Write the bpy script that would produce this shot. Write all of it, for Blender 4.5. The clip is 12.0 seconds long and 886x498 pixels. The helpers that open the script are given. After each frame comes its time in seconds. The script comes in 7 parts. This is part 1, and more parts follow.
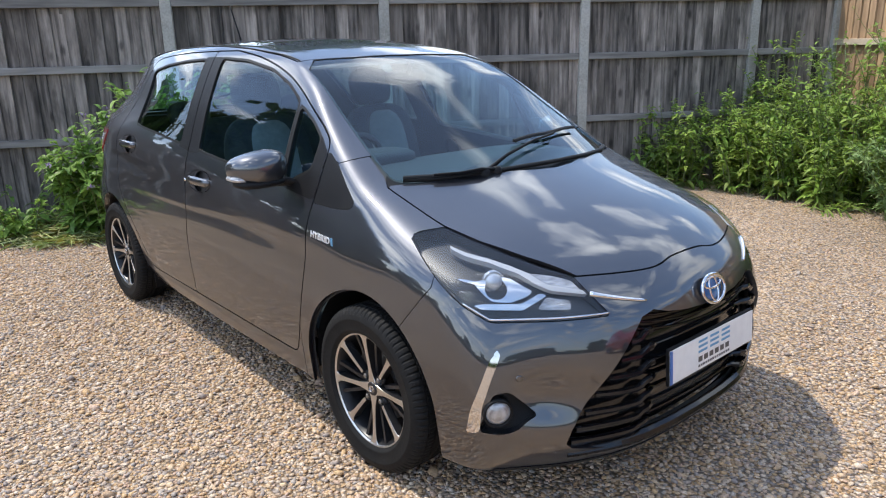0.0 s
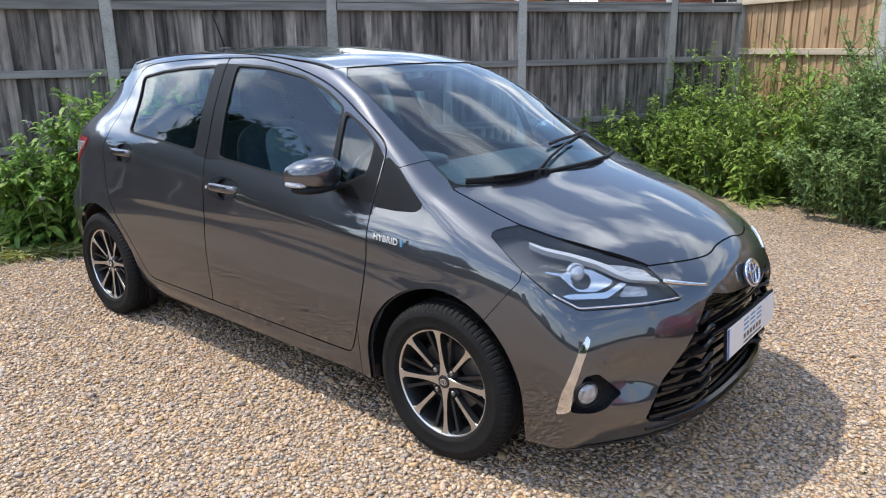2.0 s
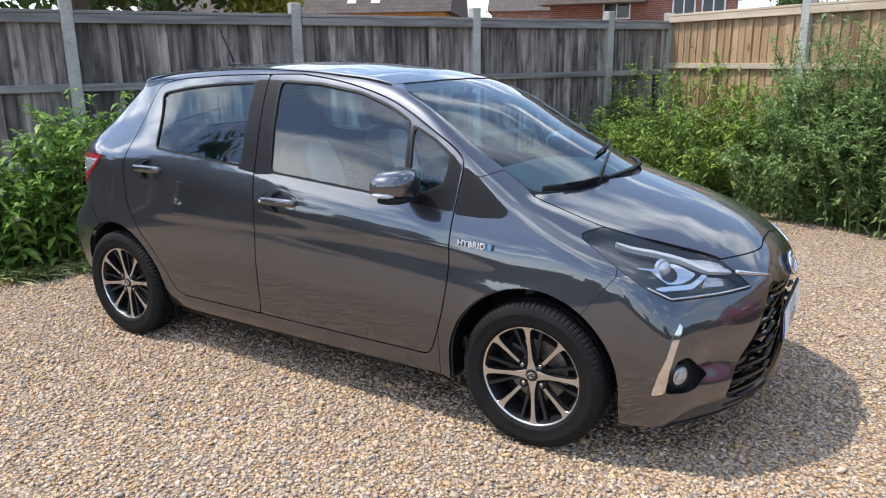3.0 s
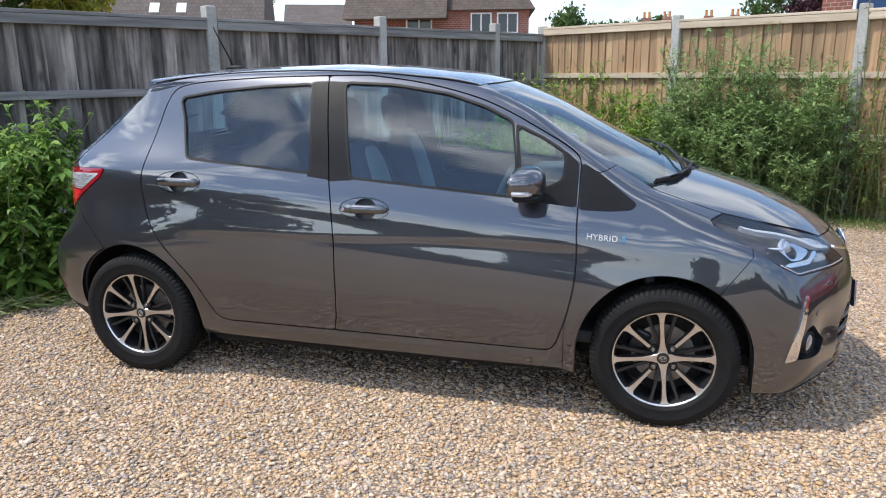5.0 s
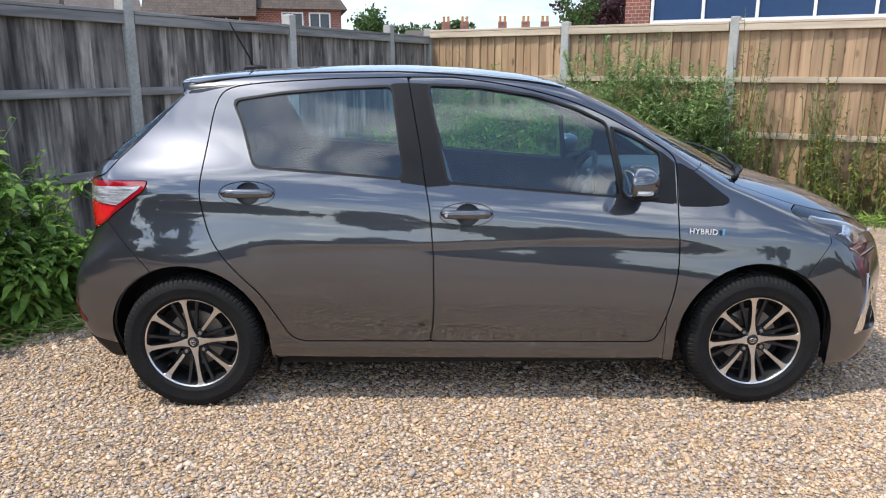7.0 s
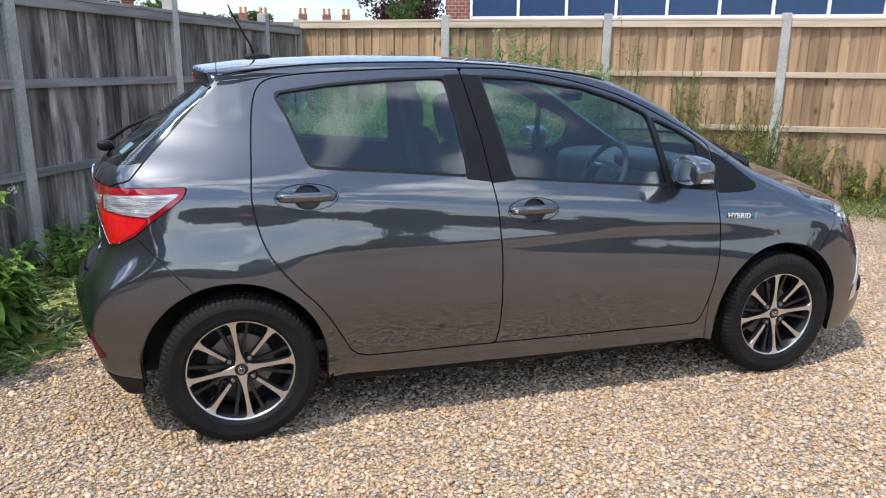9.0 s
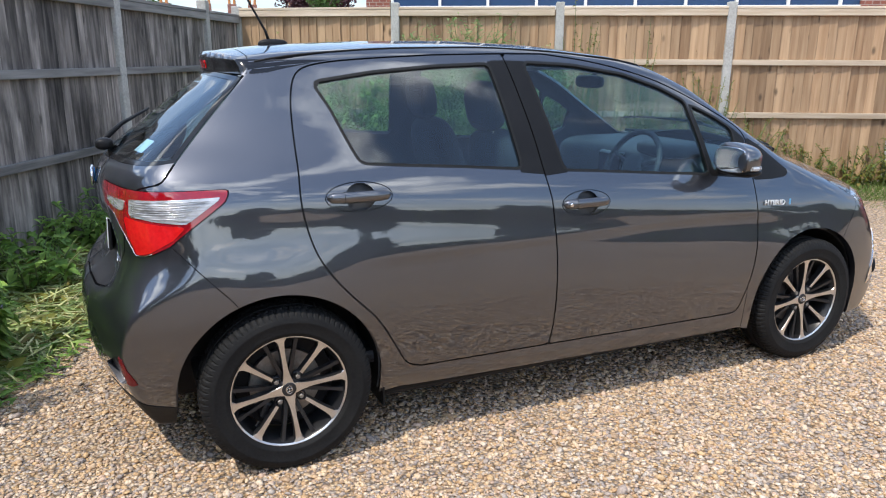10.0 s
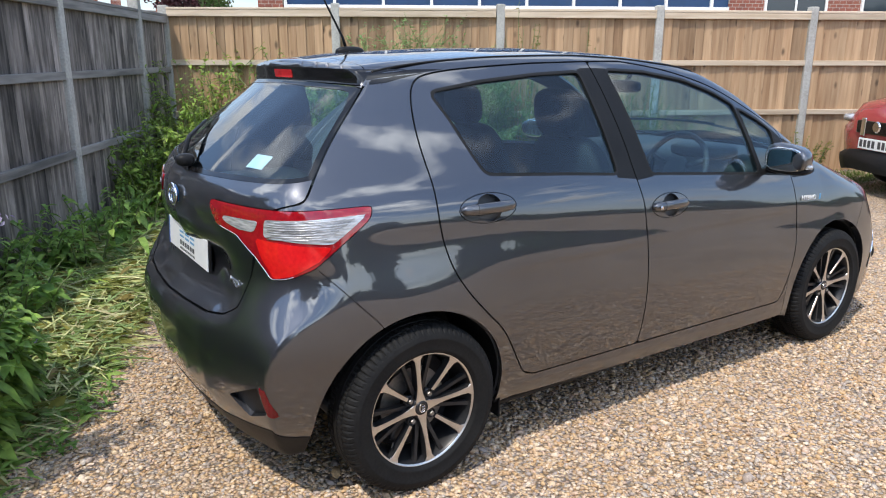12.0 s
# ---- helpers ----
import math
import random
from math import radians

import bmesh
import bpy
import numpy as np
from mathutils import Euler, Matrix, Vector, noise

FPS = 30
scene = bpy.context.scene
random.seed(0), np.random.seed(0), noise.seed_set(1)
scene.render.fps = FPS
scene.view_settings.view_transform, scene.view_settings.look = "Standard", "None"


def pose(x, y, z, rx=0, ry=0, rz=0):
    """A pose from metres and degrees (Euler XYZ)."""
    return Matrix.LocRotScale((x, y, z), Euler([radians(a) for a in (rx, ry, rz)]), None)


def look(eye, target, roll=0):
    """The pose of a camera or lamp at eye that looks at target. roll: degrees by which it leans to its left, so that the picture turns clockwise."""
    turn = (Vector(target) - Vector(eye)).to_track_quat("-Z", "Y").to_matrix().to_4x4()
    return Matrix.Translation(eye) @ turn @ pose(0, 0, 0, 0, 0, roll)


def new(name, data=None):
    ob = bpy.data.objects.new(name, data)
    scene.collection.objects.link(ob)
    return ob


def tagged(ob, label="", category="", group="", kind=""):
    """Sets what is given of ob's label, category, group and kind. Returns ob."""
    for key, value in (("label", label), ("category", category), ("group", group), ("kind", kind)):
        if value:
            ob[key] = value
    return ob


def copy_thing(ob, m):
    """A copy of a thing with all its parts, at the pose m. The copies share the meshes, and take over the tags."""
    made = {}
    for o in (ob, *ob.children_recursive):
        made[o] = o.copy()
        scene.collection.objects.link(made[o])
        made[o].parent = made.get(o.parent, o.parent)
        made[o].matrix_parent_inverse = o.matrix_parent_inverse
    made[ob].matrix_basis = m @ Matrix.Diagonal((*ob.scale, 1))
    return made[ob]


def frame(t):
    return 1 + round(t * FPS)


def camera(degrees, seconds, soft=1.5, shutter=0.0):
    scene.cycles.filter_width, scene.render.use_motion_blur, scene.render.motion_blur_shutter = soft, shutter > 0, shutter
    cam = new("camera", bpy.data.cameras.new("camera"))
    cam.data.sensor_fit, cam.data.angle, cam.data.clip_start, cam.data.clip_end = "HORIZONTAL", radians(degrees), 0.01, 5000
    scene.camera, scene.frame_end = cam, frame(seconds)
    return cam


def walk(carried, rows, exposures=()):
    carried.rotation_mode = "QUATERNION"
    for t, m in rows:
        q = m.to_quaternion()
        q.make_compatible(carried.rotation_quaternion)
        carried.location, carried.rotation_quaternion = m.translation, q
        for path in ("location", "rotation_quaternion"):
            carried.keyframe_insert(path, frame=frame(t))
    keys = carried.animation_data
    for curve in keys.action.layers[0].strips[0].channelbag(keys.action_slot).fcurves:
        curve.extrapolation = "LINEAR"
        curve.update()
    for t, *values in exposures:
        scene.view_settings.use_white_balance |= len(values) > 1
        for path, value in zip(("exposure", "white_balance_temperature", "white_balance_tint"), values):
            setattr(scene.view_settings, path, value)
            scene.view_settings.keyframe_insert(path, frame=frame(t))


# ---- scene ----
cam = camera(62.8, 12.0, soft=1.1)
PATH = [
    (0, (4.431, -2.118, 1.456), (2.977, -0.857, 0.914), -1.3),
    (0.5, (4.428, -2.121, 1.463), (2.993, -0.839, 0.92), -1.2),
    (1, (4.385, -2.203, 1.47), (2.987, -0.878, 0.93), -1.1),
    (1.5, (4.259, -2.481, 1.493), (2.932, -1.083, 0.959), -0.8),
    (2, (4.078, -2.664, 1.484), (2.842, -1.186, 0.949), -0.8),
    (2.5, (3.826, -2.904, 1.501), (2.701, -1.337, 0.972), -0.8),
    (3, (3.597, -3.229, 1.514), (2.587, -1.579, 1.006), -0.7),
    (4.8, (2.533, -3.718, 1.46), (1.958, -1.863, 0.98), -1.0),
    (5, (2.361, -3.744, 1.466), (1.858, -1.868, 0.989), -0.5),
    (5.5, (2.036, -3.818, 1.464), (1.661, -1.913, 0.987), -0.4),
    (6, (1.724, -3.887, 1.449), (1.479, -1.957, 0.987), -0.2),
    (6.5, (1.383, -3.822, 1.468), (1.28, -1.882, 0.991), -0.1),
    (7, (1.06, -3.854, 1.475), (1.093, -1.912, 0.999), 0.1),
    (8.8, (0.073, -3.607, 1.494), (0.584, -1.738, 0.998), 0.4),
    (9, (-0.015, -3.542, 1.457), (0.548, -1.687, 0.968), 0.5),
    (9.5, (-0.213, -3.33, 1.467), (0.465, -1.519, 0.953), 0.4),
    (10, (-0.459, -3.159, 1.433), (0.326, -1.391, 0.923), 0.2),
    (10.5, (-0.684, -3.02, 1.461), (0.191, -1.301, 0.934), 0.2),
    (11, (-0.846, -2.854, 1.46), (0.106, -1.177, 0.932), 0.1),
    (11.5, (-1.016, -2.772, 1.464), (0.006, -1.133, 0.945), 0.0),
    (12, (-1.2, -2.723, 1.469), (-0.127, -1.115, 0.955), 0.1),
]
walk(cam, [(t, look(eye, target, roll)) for t, eye, target, roll in PATH])

# ---- sky, sun, exposure ----
SUN_DIR = Vector((-0.50, -0.23, 1.0)).normalized()
sky_world = bpy.data.worlds.new("sky_world")
scene.world = sky_world
sky_world.use_nodes = True
wn, wl = sky_world.node_tree.nodes, sky_world.node_tree.links
wn.clear()
w_out = wn.new("ShaderNodeOutputWorld")
w_bg = wn.new("ShaderNodeBackground")
w_bg.inputs["Strength"].default_value = 0.15
w_sky = wn.new("ShaderNodeTexSky")
w_sky.sky_type = "NISHITA"
w_sky.sun_disc = False
w_sky.sun_elevation = math.asin(SUN_DIR.z)
w_sky.sun_rotation = math.atan2(SUN_DIR.x, SUN_DIR.y)
w_sky.air_density, w_sky.dust_density = 1.0, 0.3
w_co = wn.new("ShaderNodeTexCoord")
w_sep = wn.new("ShaderNodeSeparateXYZ")
wl.new(w_co.outputs["Generated"], w_sep.inputs[0])
w_up = wn.new("ShaderNodeMath")
w_up.operation = "ADD"
w_up.inputs[1].default_value = 0.16
w_abs = wn.new("ShaderNodeMath")
w_abs.operation = "ABSOLUTE"
wl.new(w_sep.outputs["Z"], w_abs.inputs[0])
wl.new(w_abs.outputs[0], w_up.inputs[0])
w_div = [wn.new("ShaderNodeMath") for _ in range(2)]
for k, axis in enumerate("XY"):
    w_div[k].operation = "DIVIDE"
    wl.new(w_sep.outputs[axis], w_div[k].inputs[0])
    wl.new(w_up.outputs[0], w_div[k].inputs[1])
w_com = wn.new("ShaderNodeCombineXYZ")
wl.new(w_div[0].outputs[0], w_com.inputs[0])
wl.new(w_div[1].outputs[0], w_com.inputs[1])
w_drift = wn.new("ShaderNodeVectorMath")
w_drift.operation = "ADD"
w_drift.inputs[1].default_value = (1.2, 5.3, 0.0)
wl.new(w_com.outputs[0], w_drift.inputs[0])
w_noise = wn.new("ShaderNodeTexNoise")
w_noise.inputs["Scale"].default_value = 1.9
w_noise.inputs["Detail"].default_value = 7
w_noise.inputs["Roughness"].default_value = 0.55
w_noise.inputs["Distortion"].default_value = 0.35
wl.new(w_drift.outputs[0], w_noise.inputs["Vector"])
w_ramp = wn.new("ShaderNodeValToRGB")
w_ramp.color_ramp.elements[0].position, w_ramp.color_ramp.elements[1].position = 0.51, 0.63
w_ramp.color_ramp.elements[0].color = (0.07, 0.07, 0.07, 1)
wl.new(w_noise.outputs["Fac"], w_ramp.inputs["Fac"])
w_shade = wn.new("ShaderNodeTexNoise")
w_shade.inputs["Scale"].default_value = 2.4
w_shade.inputs["Detail"].default_value = 5
wl.new(w_com.outputs[0], w_shade.inputs["Vector"])
w_grey = wn.new("ShaderNodeValToRGB")
w_grey.color_ramp.elements[0].position, w_grey.color_ramp.elements[1].position = 0.3, 0.65
w_grey.color_ramp.elements[0].color = (7.0, 7.6, 8.3, 1)
w_grey.color_ramp.elements[1].color = (11.4, 11.9, 12.5, 1)
wl.new(w_shade.outputs["Fac"], w_grey.inputs["Fac"])
w_mix = wn.new("ShaderNodeMix")
w_mix.data_type = "RGBA"
# haze towards the horizon; cloud and haze brighten smoothly towards the sun
w_haze = wn.new("ShaderNodeMapRange")
w_haze.interpolation_type = "SMOOTHSTEP"
w_haze.inputs["From Min"].default_value, w_haze.inputs["From Max"].default_value = 0.0, 0.38
w_haze.inputs["To Min"].default_value, w_haze.inputs["To Max"].default_value = 0.68, 0.0
wl.new(w_abs.outputs[0], w_haze.inputs["Value"])
w_most = wn.new("ShaderNodeMath")
w_most.operation = "MAXIMUM"
wl.new(w_ramp.outputs["Color"], w_most.inputs[0])
wl.new(w_haze.outputs[0], w_most.inputs[1])
wl.new(w_most.outputs[0], w_mix.inputs["Factor"])
w_dot = wn.new("ShaderNodeVectorMath")
w_dot.operation = "DOT_PRODUCT"
w_dot.inputs[1].default_value = SUN_DIR
wl.new(w_co.outputs["Generated"], w_dot.inputs[0])
w_near = wn.new("ShaderNodeMapRange")
w_near.interpolation_type = "SMOOTHSTEP"
w_near.inputs["From Min"].default_value, w_near.inputs["From Max"].default_value = -0.35, 0.95
w_near.inputs["To Min"].default_value, w_near.inputs["To Max"].default_value = 0.42, 1.95
wl.new(w_dot.outputs["Value"], w_near.inputs["Value"])
w_lit = wn.new("ShaderNodeVectorMath")
w_lit.operation = "SCALE"
wl.new(w_grey.outputs["Color"], w_lit.inputs[0])
wl.new(w_near.outputs[0], w_lit.inputs["Scale"])
w_blue = wn.new("ShaderNodeMix")
w_blue.data_type, w_blue.blend_type = "RGBA", "MULTIPLY"
w_blue.inputs["Factor"].default_value = 1.0
w_blue.inputs["B"].default_value = (0.98, 1.15, 1.32, 1)
wl.new(w_sky.outputs["Color"], w_blue.inputs["A"])
wl.new(w_blue.outputs["Result"], w_mix.inputs["A"])
wl.new(w_lit.outputs[0], w_mix.inputs["B"])
wl.new(w_mix.outputs["Result"], w_bg.inputs["Color"])
wl.new(w_bg.outputs[0], w_out.inputs[0])

sun_data = bpy.data.lights.new("sun", "SUN")
sun_data.energy, sun_data.angle, sun_data.color = 3.1, radians(1.2), (1.0, 0.935, 0.83)
sun_lamp = new("sun", sun_data)
sun_lamp.matrix_world = look(SUN_DIR * 50, (0, 0, 0))
scene.view_settings.exposure = 0.43

# ---- materials ----


def material(name, low, high=None, rough=0.6, metal=0.0, grain=40.0, patch=3.0, bump=0.0, bump_scale=None, coat=0.0, spec=0.5, stretch=(1, 1, 1), random_value=0.0, coords="Object", coat_ior=1.5, knots=False):
    """A surface whose colour wanders between low and high at two scales, with fine relief."""
    m = bpy.data.materials.new(name)
    m.use_nodes = True
    nodes, links = m.node_tree.nodes, m.node_tree.links
    p = nodes["Principled BSDF"]
    p.inputs["Roughness"].default_value, p.inputs["Metallic"].default_value = rough, metal
    p.inputs["Specular IOR Level"].default_value = spec
    p.inputs["Coat Weight"].default_value, p.inputs["Coat Roughness"].default_value = coat, 0.012
    p.inputs["Coat IOR"].default_value = coat_ior
    if high is None:
        p.inputs["Base Color"].default_value = (*low, 1)
        return m
    co = nodes.new("ShaderNodeTexCoord")
    mp = nodes.new("ShaderNodeMapping")
    mp.inputs["Scale"].default_value = stretch
    links.new(co.outputs[coords], mp.inputs["Vector"])
    if random_value:
        own = nodes.new("ShaderNodeObjectInfo")
        far = nodes.new("ShaderNodeMath")
        far.operation = "MULTIPLY"
        far.inputs[1].default_value = 60.0
        links.new(own.outputs["Random"], far.inputs[0])
        links.new(far.outputs[0], mp.inputs["Location"])
    n1, n2 = nodes.new("ShaderNodeTexNoise"), nodes.new("ShaderNodeTexNoise")
    for n, s, d in ((n1, grain, 6), (n2, patch, 4)):
        n.inputs["Scale"].default_value, n.inputs["Detail"].default_value = s, d
        links.new(mp.outputs[0], n.inputs["Vector"])
    mean = nodes.new("ShaderNodeMath")
    mean.operation = "ADD"
    links.new(n1.outputs["Fac"], mean.inputs[0])
    links.new(n2.outputs["Fac"], mean.inputs[1])
    ramp = nodes.new("ShaderNodeMapRange")
    ramp.inputs["From Min"].default_value, ramp.inputs["From Max"].default_value = 0.72, 1.28
    links.new(mean.outputs[0], ramp.inputs["Value"])
    mix = nodes.new("ShaderNodeMix")
    mix.data_type = "RGBA"
    mix.inputs["A"].default_value, mix.inputs["B"].default_value = (*low, 1), (*high, 1)
    links.new(ramp.outputs[0], mix.inputs["Factor"])
    colour = mix.outputs["Result"]
    if random_value:
        info = nodes.new("ShaderNodeObjectInfo")
        hsv = nodes.new("ShaderNodeHueSaturation")
        span = nodes.new("ShaderNodeMapRange")
        span.inputs["To Min"].default_value, span.inputs["To Max"].default_value = 1 - random_value, 1 + random_value
        links.new(info.outputs["Random"], span.inputs["Value"])
        links.new(span.outputs[0], hsv.inputs["Value"])
        links.new(colour, hsv.inputs["Color"])
        colour = hsv.outputs["Color"]
    if knots:
        # scattered dark knots, a little taller than wide
        kmap = nodes.new("ShaderNodeMapping")
        kmap.inputs["Scale"].default_value = (7.0, 1.0, 3.2)
        spread_ = nodes.new("ShaderNodeVectorMath")
        spread_.operation = "ADD"
        links.new(co.outputs[coords], kmap.inputs["Vector"])
        links.new(kmap.outputs[0], spread_.inputs[0])
        links.new(far.outputs[0], spread_.inputs[1])
        spot = nodes.new("ShaderNodeTexVoronoi")
        spot.inputs["Scale"].default_value = 1.0
        links.new(spread_.outputs[0], spot.inputs["Vector"])
        dark = nodes.new("ShaderNodeMapRange")
        dark.inputs["From Min"].default_value, dark.inputs["From Max"].default_value = 0.07, 0.20
        dark.inputs["To Min"].default_value, dark.inputs["To Max"].default_value = 0.35, 1.0
        links.new(spot.outputs["Distance"], dark.inputs["Value"])
        knot = nodes.new("ShaderNodeMix")
        knot.data_type, knot.blend_type = "RGBA", "MULTIPLY"
        knot.inputs["Factor"].default_value = 1.0
        links.new(colour, knot.inputs["A"])
        links.new(dark.outputs[0], knot.inputs["B"])
        colour = knot.outputs["Result"]
    links.new(colour, p.inputs["Base Color"])
    if bump:
        b = nodes.new("ShaderNodeBump")
        b.inputs["Strength"].default_value, b.inputs["Distance"].default_value = bump, 0.004
        if bump_scale:
            n3 = nodes.new("ShaderNodeTexNoise")
            n3.inputs["Scale"].default_value, n3.inputs["Detail"].default_value = bump_scale, 5
            links.new(mp.outputs[0], n3.inputs["Vector"])
            links.new(n3.outputs["Fac"], b.inputs["Height"])
        else:
            links.new(n1.outputs["Fac"], b.inputs["Height"])
        links.new(b.outputs[0], p.inputs["Normal"])
    return m


def island_material(name, colours, rough=0.8, grain=60.0, translucent=0.0, spec=0.3):
    """Each loose piece of the mesh takes its own colour out of the list."""
    m = bpy.data.materials.new(name)
    m.use_nodes = True
    nodes, links = m.node_tree.nodes, m.node_tree.links
    p = nodes["Principled BSDF"]
    p.inputs["Roughness"].default_value = rough
    p.inputs["Specular IOR Level"].default_value = spec
    geo = nodes.new("ShaderNodeNewGeometry")
    ramp = nodes.new("ShaderNodeValToRGB")
    ramp.color_ramp.interpolation = "CONSTANT" if not translucent else "LINEAR"
    while len(ramp.color_ramp.elements) < len(colours):
        ramp.color_ramp.elements.new(0.5)
    for k, c in enumerate(colours):
        ramp.color_ramp.elements[k].position = k / len(colours)
        ramp.color_ramp.elements[k].color = (*c, 1)
    links.new(geo.outputs["Random Per Island"], ramp.inputs["Fac"])
    co = nodes.new("ShaderNodeTexCoord")
    n = nodes.new("ShaderNodeTexNoise")
    n.inputs["Scale"].default_value, n.inputs["Detail"].default_value = grain, 4
    links.new(co.outputs["Object"], n.inputs["Vector"])
    span = nodes.new("ShaderNodeMapRange")
    span.inputs["From Min"].default_value, span.inputs["From Max"].default_value = 0.3, 0.7
    span.inputs["To Min"].default_value, span.inputs["To Max"].default_value = 0.72, 1.2
    links.new(n.outputs["Fac"], span.inputs["Value"])
    hsv = nodes.new("ShaderNodeHueSaturation")
    links.new(span.outputs[0], hsv.inputs["Value"])
    links.new(ramp.outputs["Color"], hsv.inputs["Color"])
    links.new(hsv.outputs["Color"], p.inputs["Base Color"])
    if translucent:
        tr = nodes.new("ShaderNodeBsdfTranslucent")
        links.new(hsv.outputs["Color"], tr.inputs["Color"])
        add = nodes.new("ShaderNodeMixShader")
        add.inputs[0].default_value = translucent
        links.new(p.outputs[0], add.inputs[1])
        links.new(tr.outputs[0], add.inputs[2])
        links.new(add.outputs[0], nodes["Material Output"].inputs[0])
    return m


def glass_material(name, tint, gloss=1.0, ior=1.76):
    """A thin pane: tinted and see-through, with a Fresnel reflection."""
    m = bpy.data.materials.new(name)
    m.use_nodes = True
    nodes, links = m.node_tree.nodes, m.node_tree.links
    nodes.remove(nodes["Principled BSDF"])
    clear = nodes.new("ShaderNodeBsdfTransparent")
    clear.inputs["Color"].default_value = (*tint, 1)
    shine = nodes.new("ShaderNodeBsdfGlossy")
    shine.inputs["Roughness"].default_value = 0.0
    shine.inputs["Color"].default_value = (gloss, gloss, gloss, 1)
    # the same from both sides: least reflection square on, full at grazing angles
    least = ((ior - 1) / (ior + 1)) ** 2
    face = nodes.new("ShaderNodeLayerWeight")
    face.inputs["Blend"].default_value = 0.5
    steep = nodes.new("ShaderNodeMath")
    steep.operation = "POWER"
    steep.inputs[1].default_value = 5.0
    links.new(face.outputs["Facing"], steep.inputs[0])
    fres = nodes.new("ShaderNodeMath")
    fres.operation = "MULTIPLY_ADD"
    fres.inputs[1].default_value, fres.inputs[2].default_value = 1 - least, least
    links.new(steep.outputs[0], fres.inputs[0])
    mix = nodes.new("ShaderNodeMixShader")
    links.new(fres.outputs[0], mix.inputs[0])
    links.new(clear.outputs[0], mix.inputs[1])
    links.new(shine.outputs[0], mix.inputs[2])
    links.new(mix.outputs[0], nodes["Material Output"].inputs[0])
    return m


PAINT = material("grey_metallic_paint", (0.048, 0.050, 0.059), (0.061, 0.063, 0.074), rough=0.38, metal=0.85, grain=900, patch=2, coat=1.0, coat_ior=1.98)
# faint orange peel and panel waviness in the clear coat
pn, pl = PAINT.node_tree.nodes, PAINT.node_tree.links
p_co, p_wave, p_peel = pn.new("ShaderNodeTexCoord"), pn.new("ShaderNodeTexNoise"), pn.new("ShaderNodeBump")
p_wave.inputs["Scale"].default_value, p_wave.inputs["Detail"].default_value = 11.0, 2.0
p_peel.inputs["Strength"].default_value, p_peel.inputs["Distance"].default_value = 0.5, 0.0006
pl.new(p_co.outputs["Object"], p_wave.inputs["Vector"])
pl.new(p_wave.outputs["Fac"], p_peel.inputs["Height"])
pl.new(p_peel.outputs[0], pn["Principled BSDF"].inputs["Coat Normal"])
pn["Principled BSDF"].inputs["Coat Roughness"].default_value = 0.018
PLASTIC = material("black_plastic", (0.008, 0.008, 0.009), (0.013, 0.013, 0.014), rough=0.45, grain=300, patch=8, bump=0.15, spec=0.16)
GLOSS_BLACK = material("gloss_black", (0.006, 0.006, 0.007), (0.009, 0.009, 0.010), rough=0.12, grain=30, patch=3)
RUBBER = material("tyre_rubber", (0.007, 0.007, 0.0075), (0.014, 0.0135, 0.013), rough=0.7, grain=90, patch=9, bump=0.2, spec=0.2)
SEAL = material("rubber_seal", (0.008, 0.008, 0.008), (0.014, 0.014, 0.014), rough=0.55, grain=100, patch=9, spec=0.25)
CHROME = material("chrome", (0.75, 0.75, 0.76), rough=0.08, metal=1.0)
SILVER = material("machined_alloy", (0.60, 0.59, 0.58), (0.72, 0.71, 0.70), rough=0.28, metal=1.0, grain=200, patch=12)
ALLOY_DARK = material("dark_alloy", (0.016, 0.016, 0.018), (0.026, 0.026, 0.028), rough=0.35, metal=0.3, grain=60, patch=9)
DISC = material("brake_steel", (0.22, 0.21, 0.20), (0.32, 0.30, 0.28), rough=0.45, metal=0.9, grain=80, patch=10)
CABIN = material("cabin_plastic", (0.026, 0.027, 0.031), (0.042, 0.043, 0.047), rough=0.6, grain=30, patch=6)
CLOTH = material("seat_cloth", (0.030, 0.032, 0.038), (0.048, 0.050, 0.058), rough=0.9, grain=40, patch=12)
CLOTH_LIGHT = material("seat_insert_cloth", (0.20, 0.205, 0.21), (0.27, 0.275, 0.28), rough=0.9, grain=40, patch=12)
LINING = material("roof_lining", (0.32, 0.32, 0.31), (0.40, 0.40, 0.39), rough=0.95, grain=500, patch=5)
GLASS = glass_material("tinted_glass", (0.62, 0.83, 0.89))
LENS = glass_material("clear_lens", (0.95, 0.96, 0.97), 0.9, 1.65)
CONCRETE = material("concrete", (0.30, 0.29, 0.265), (0.46, 0.445, 0.41), rough=0.9, grain=55, patch=4, bump=0.35, random_value=0.12)
GREY_WOOD = material("weathered_grey_board", (0.040, 0.035, 0.032), (0.345, 0.302, 0.27), rough=0.85, grain=30, patch=5, bump=0.8, stretch=(1, 1, 0.06), random_value=0.42, knots=True)
# damp and mould stains that run down the old boards
gn, gl = GREY_WOOD.node_tree.nodes, GREY_WOOD.node_tree.links
g_in = gn["Principled BSDF"].inputs["Base Color"]
g_own, g_add = gn.new("ShaderNodeObjectInfo"), gn.new("ShaderNodeVectorMath")
g_co, g_map = gn.new("ShaderNodeTexCoord"), gn.new("ShaderNodeMapping")
g_map.inputs["Scale"].default_value = (9.0, 9.0, 2.1)
g_far = gn.new("ShaderNodeMath")
g_far.operation = "MULTIPLY"
g_far.inputs[1].default_value = 83.0
gl.new(g_own.outputs["Random"], g_far.inputs[0])
gl.new(g_co.outputs["Object"], g_map.inputs["Vector"])
gl.new(g_map.outputs[0], g_add.inputs[0])
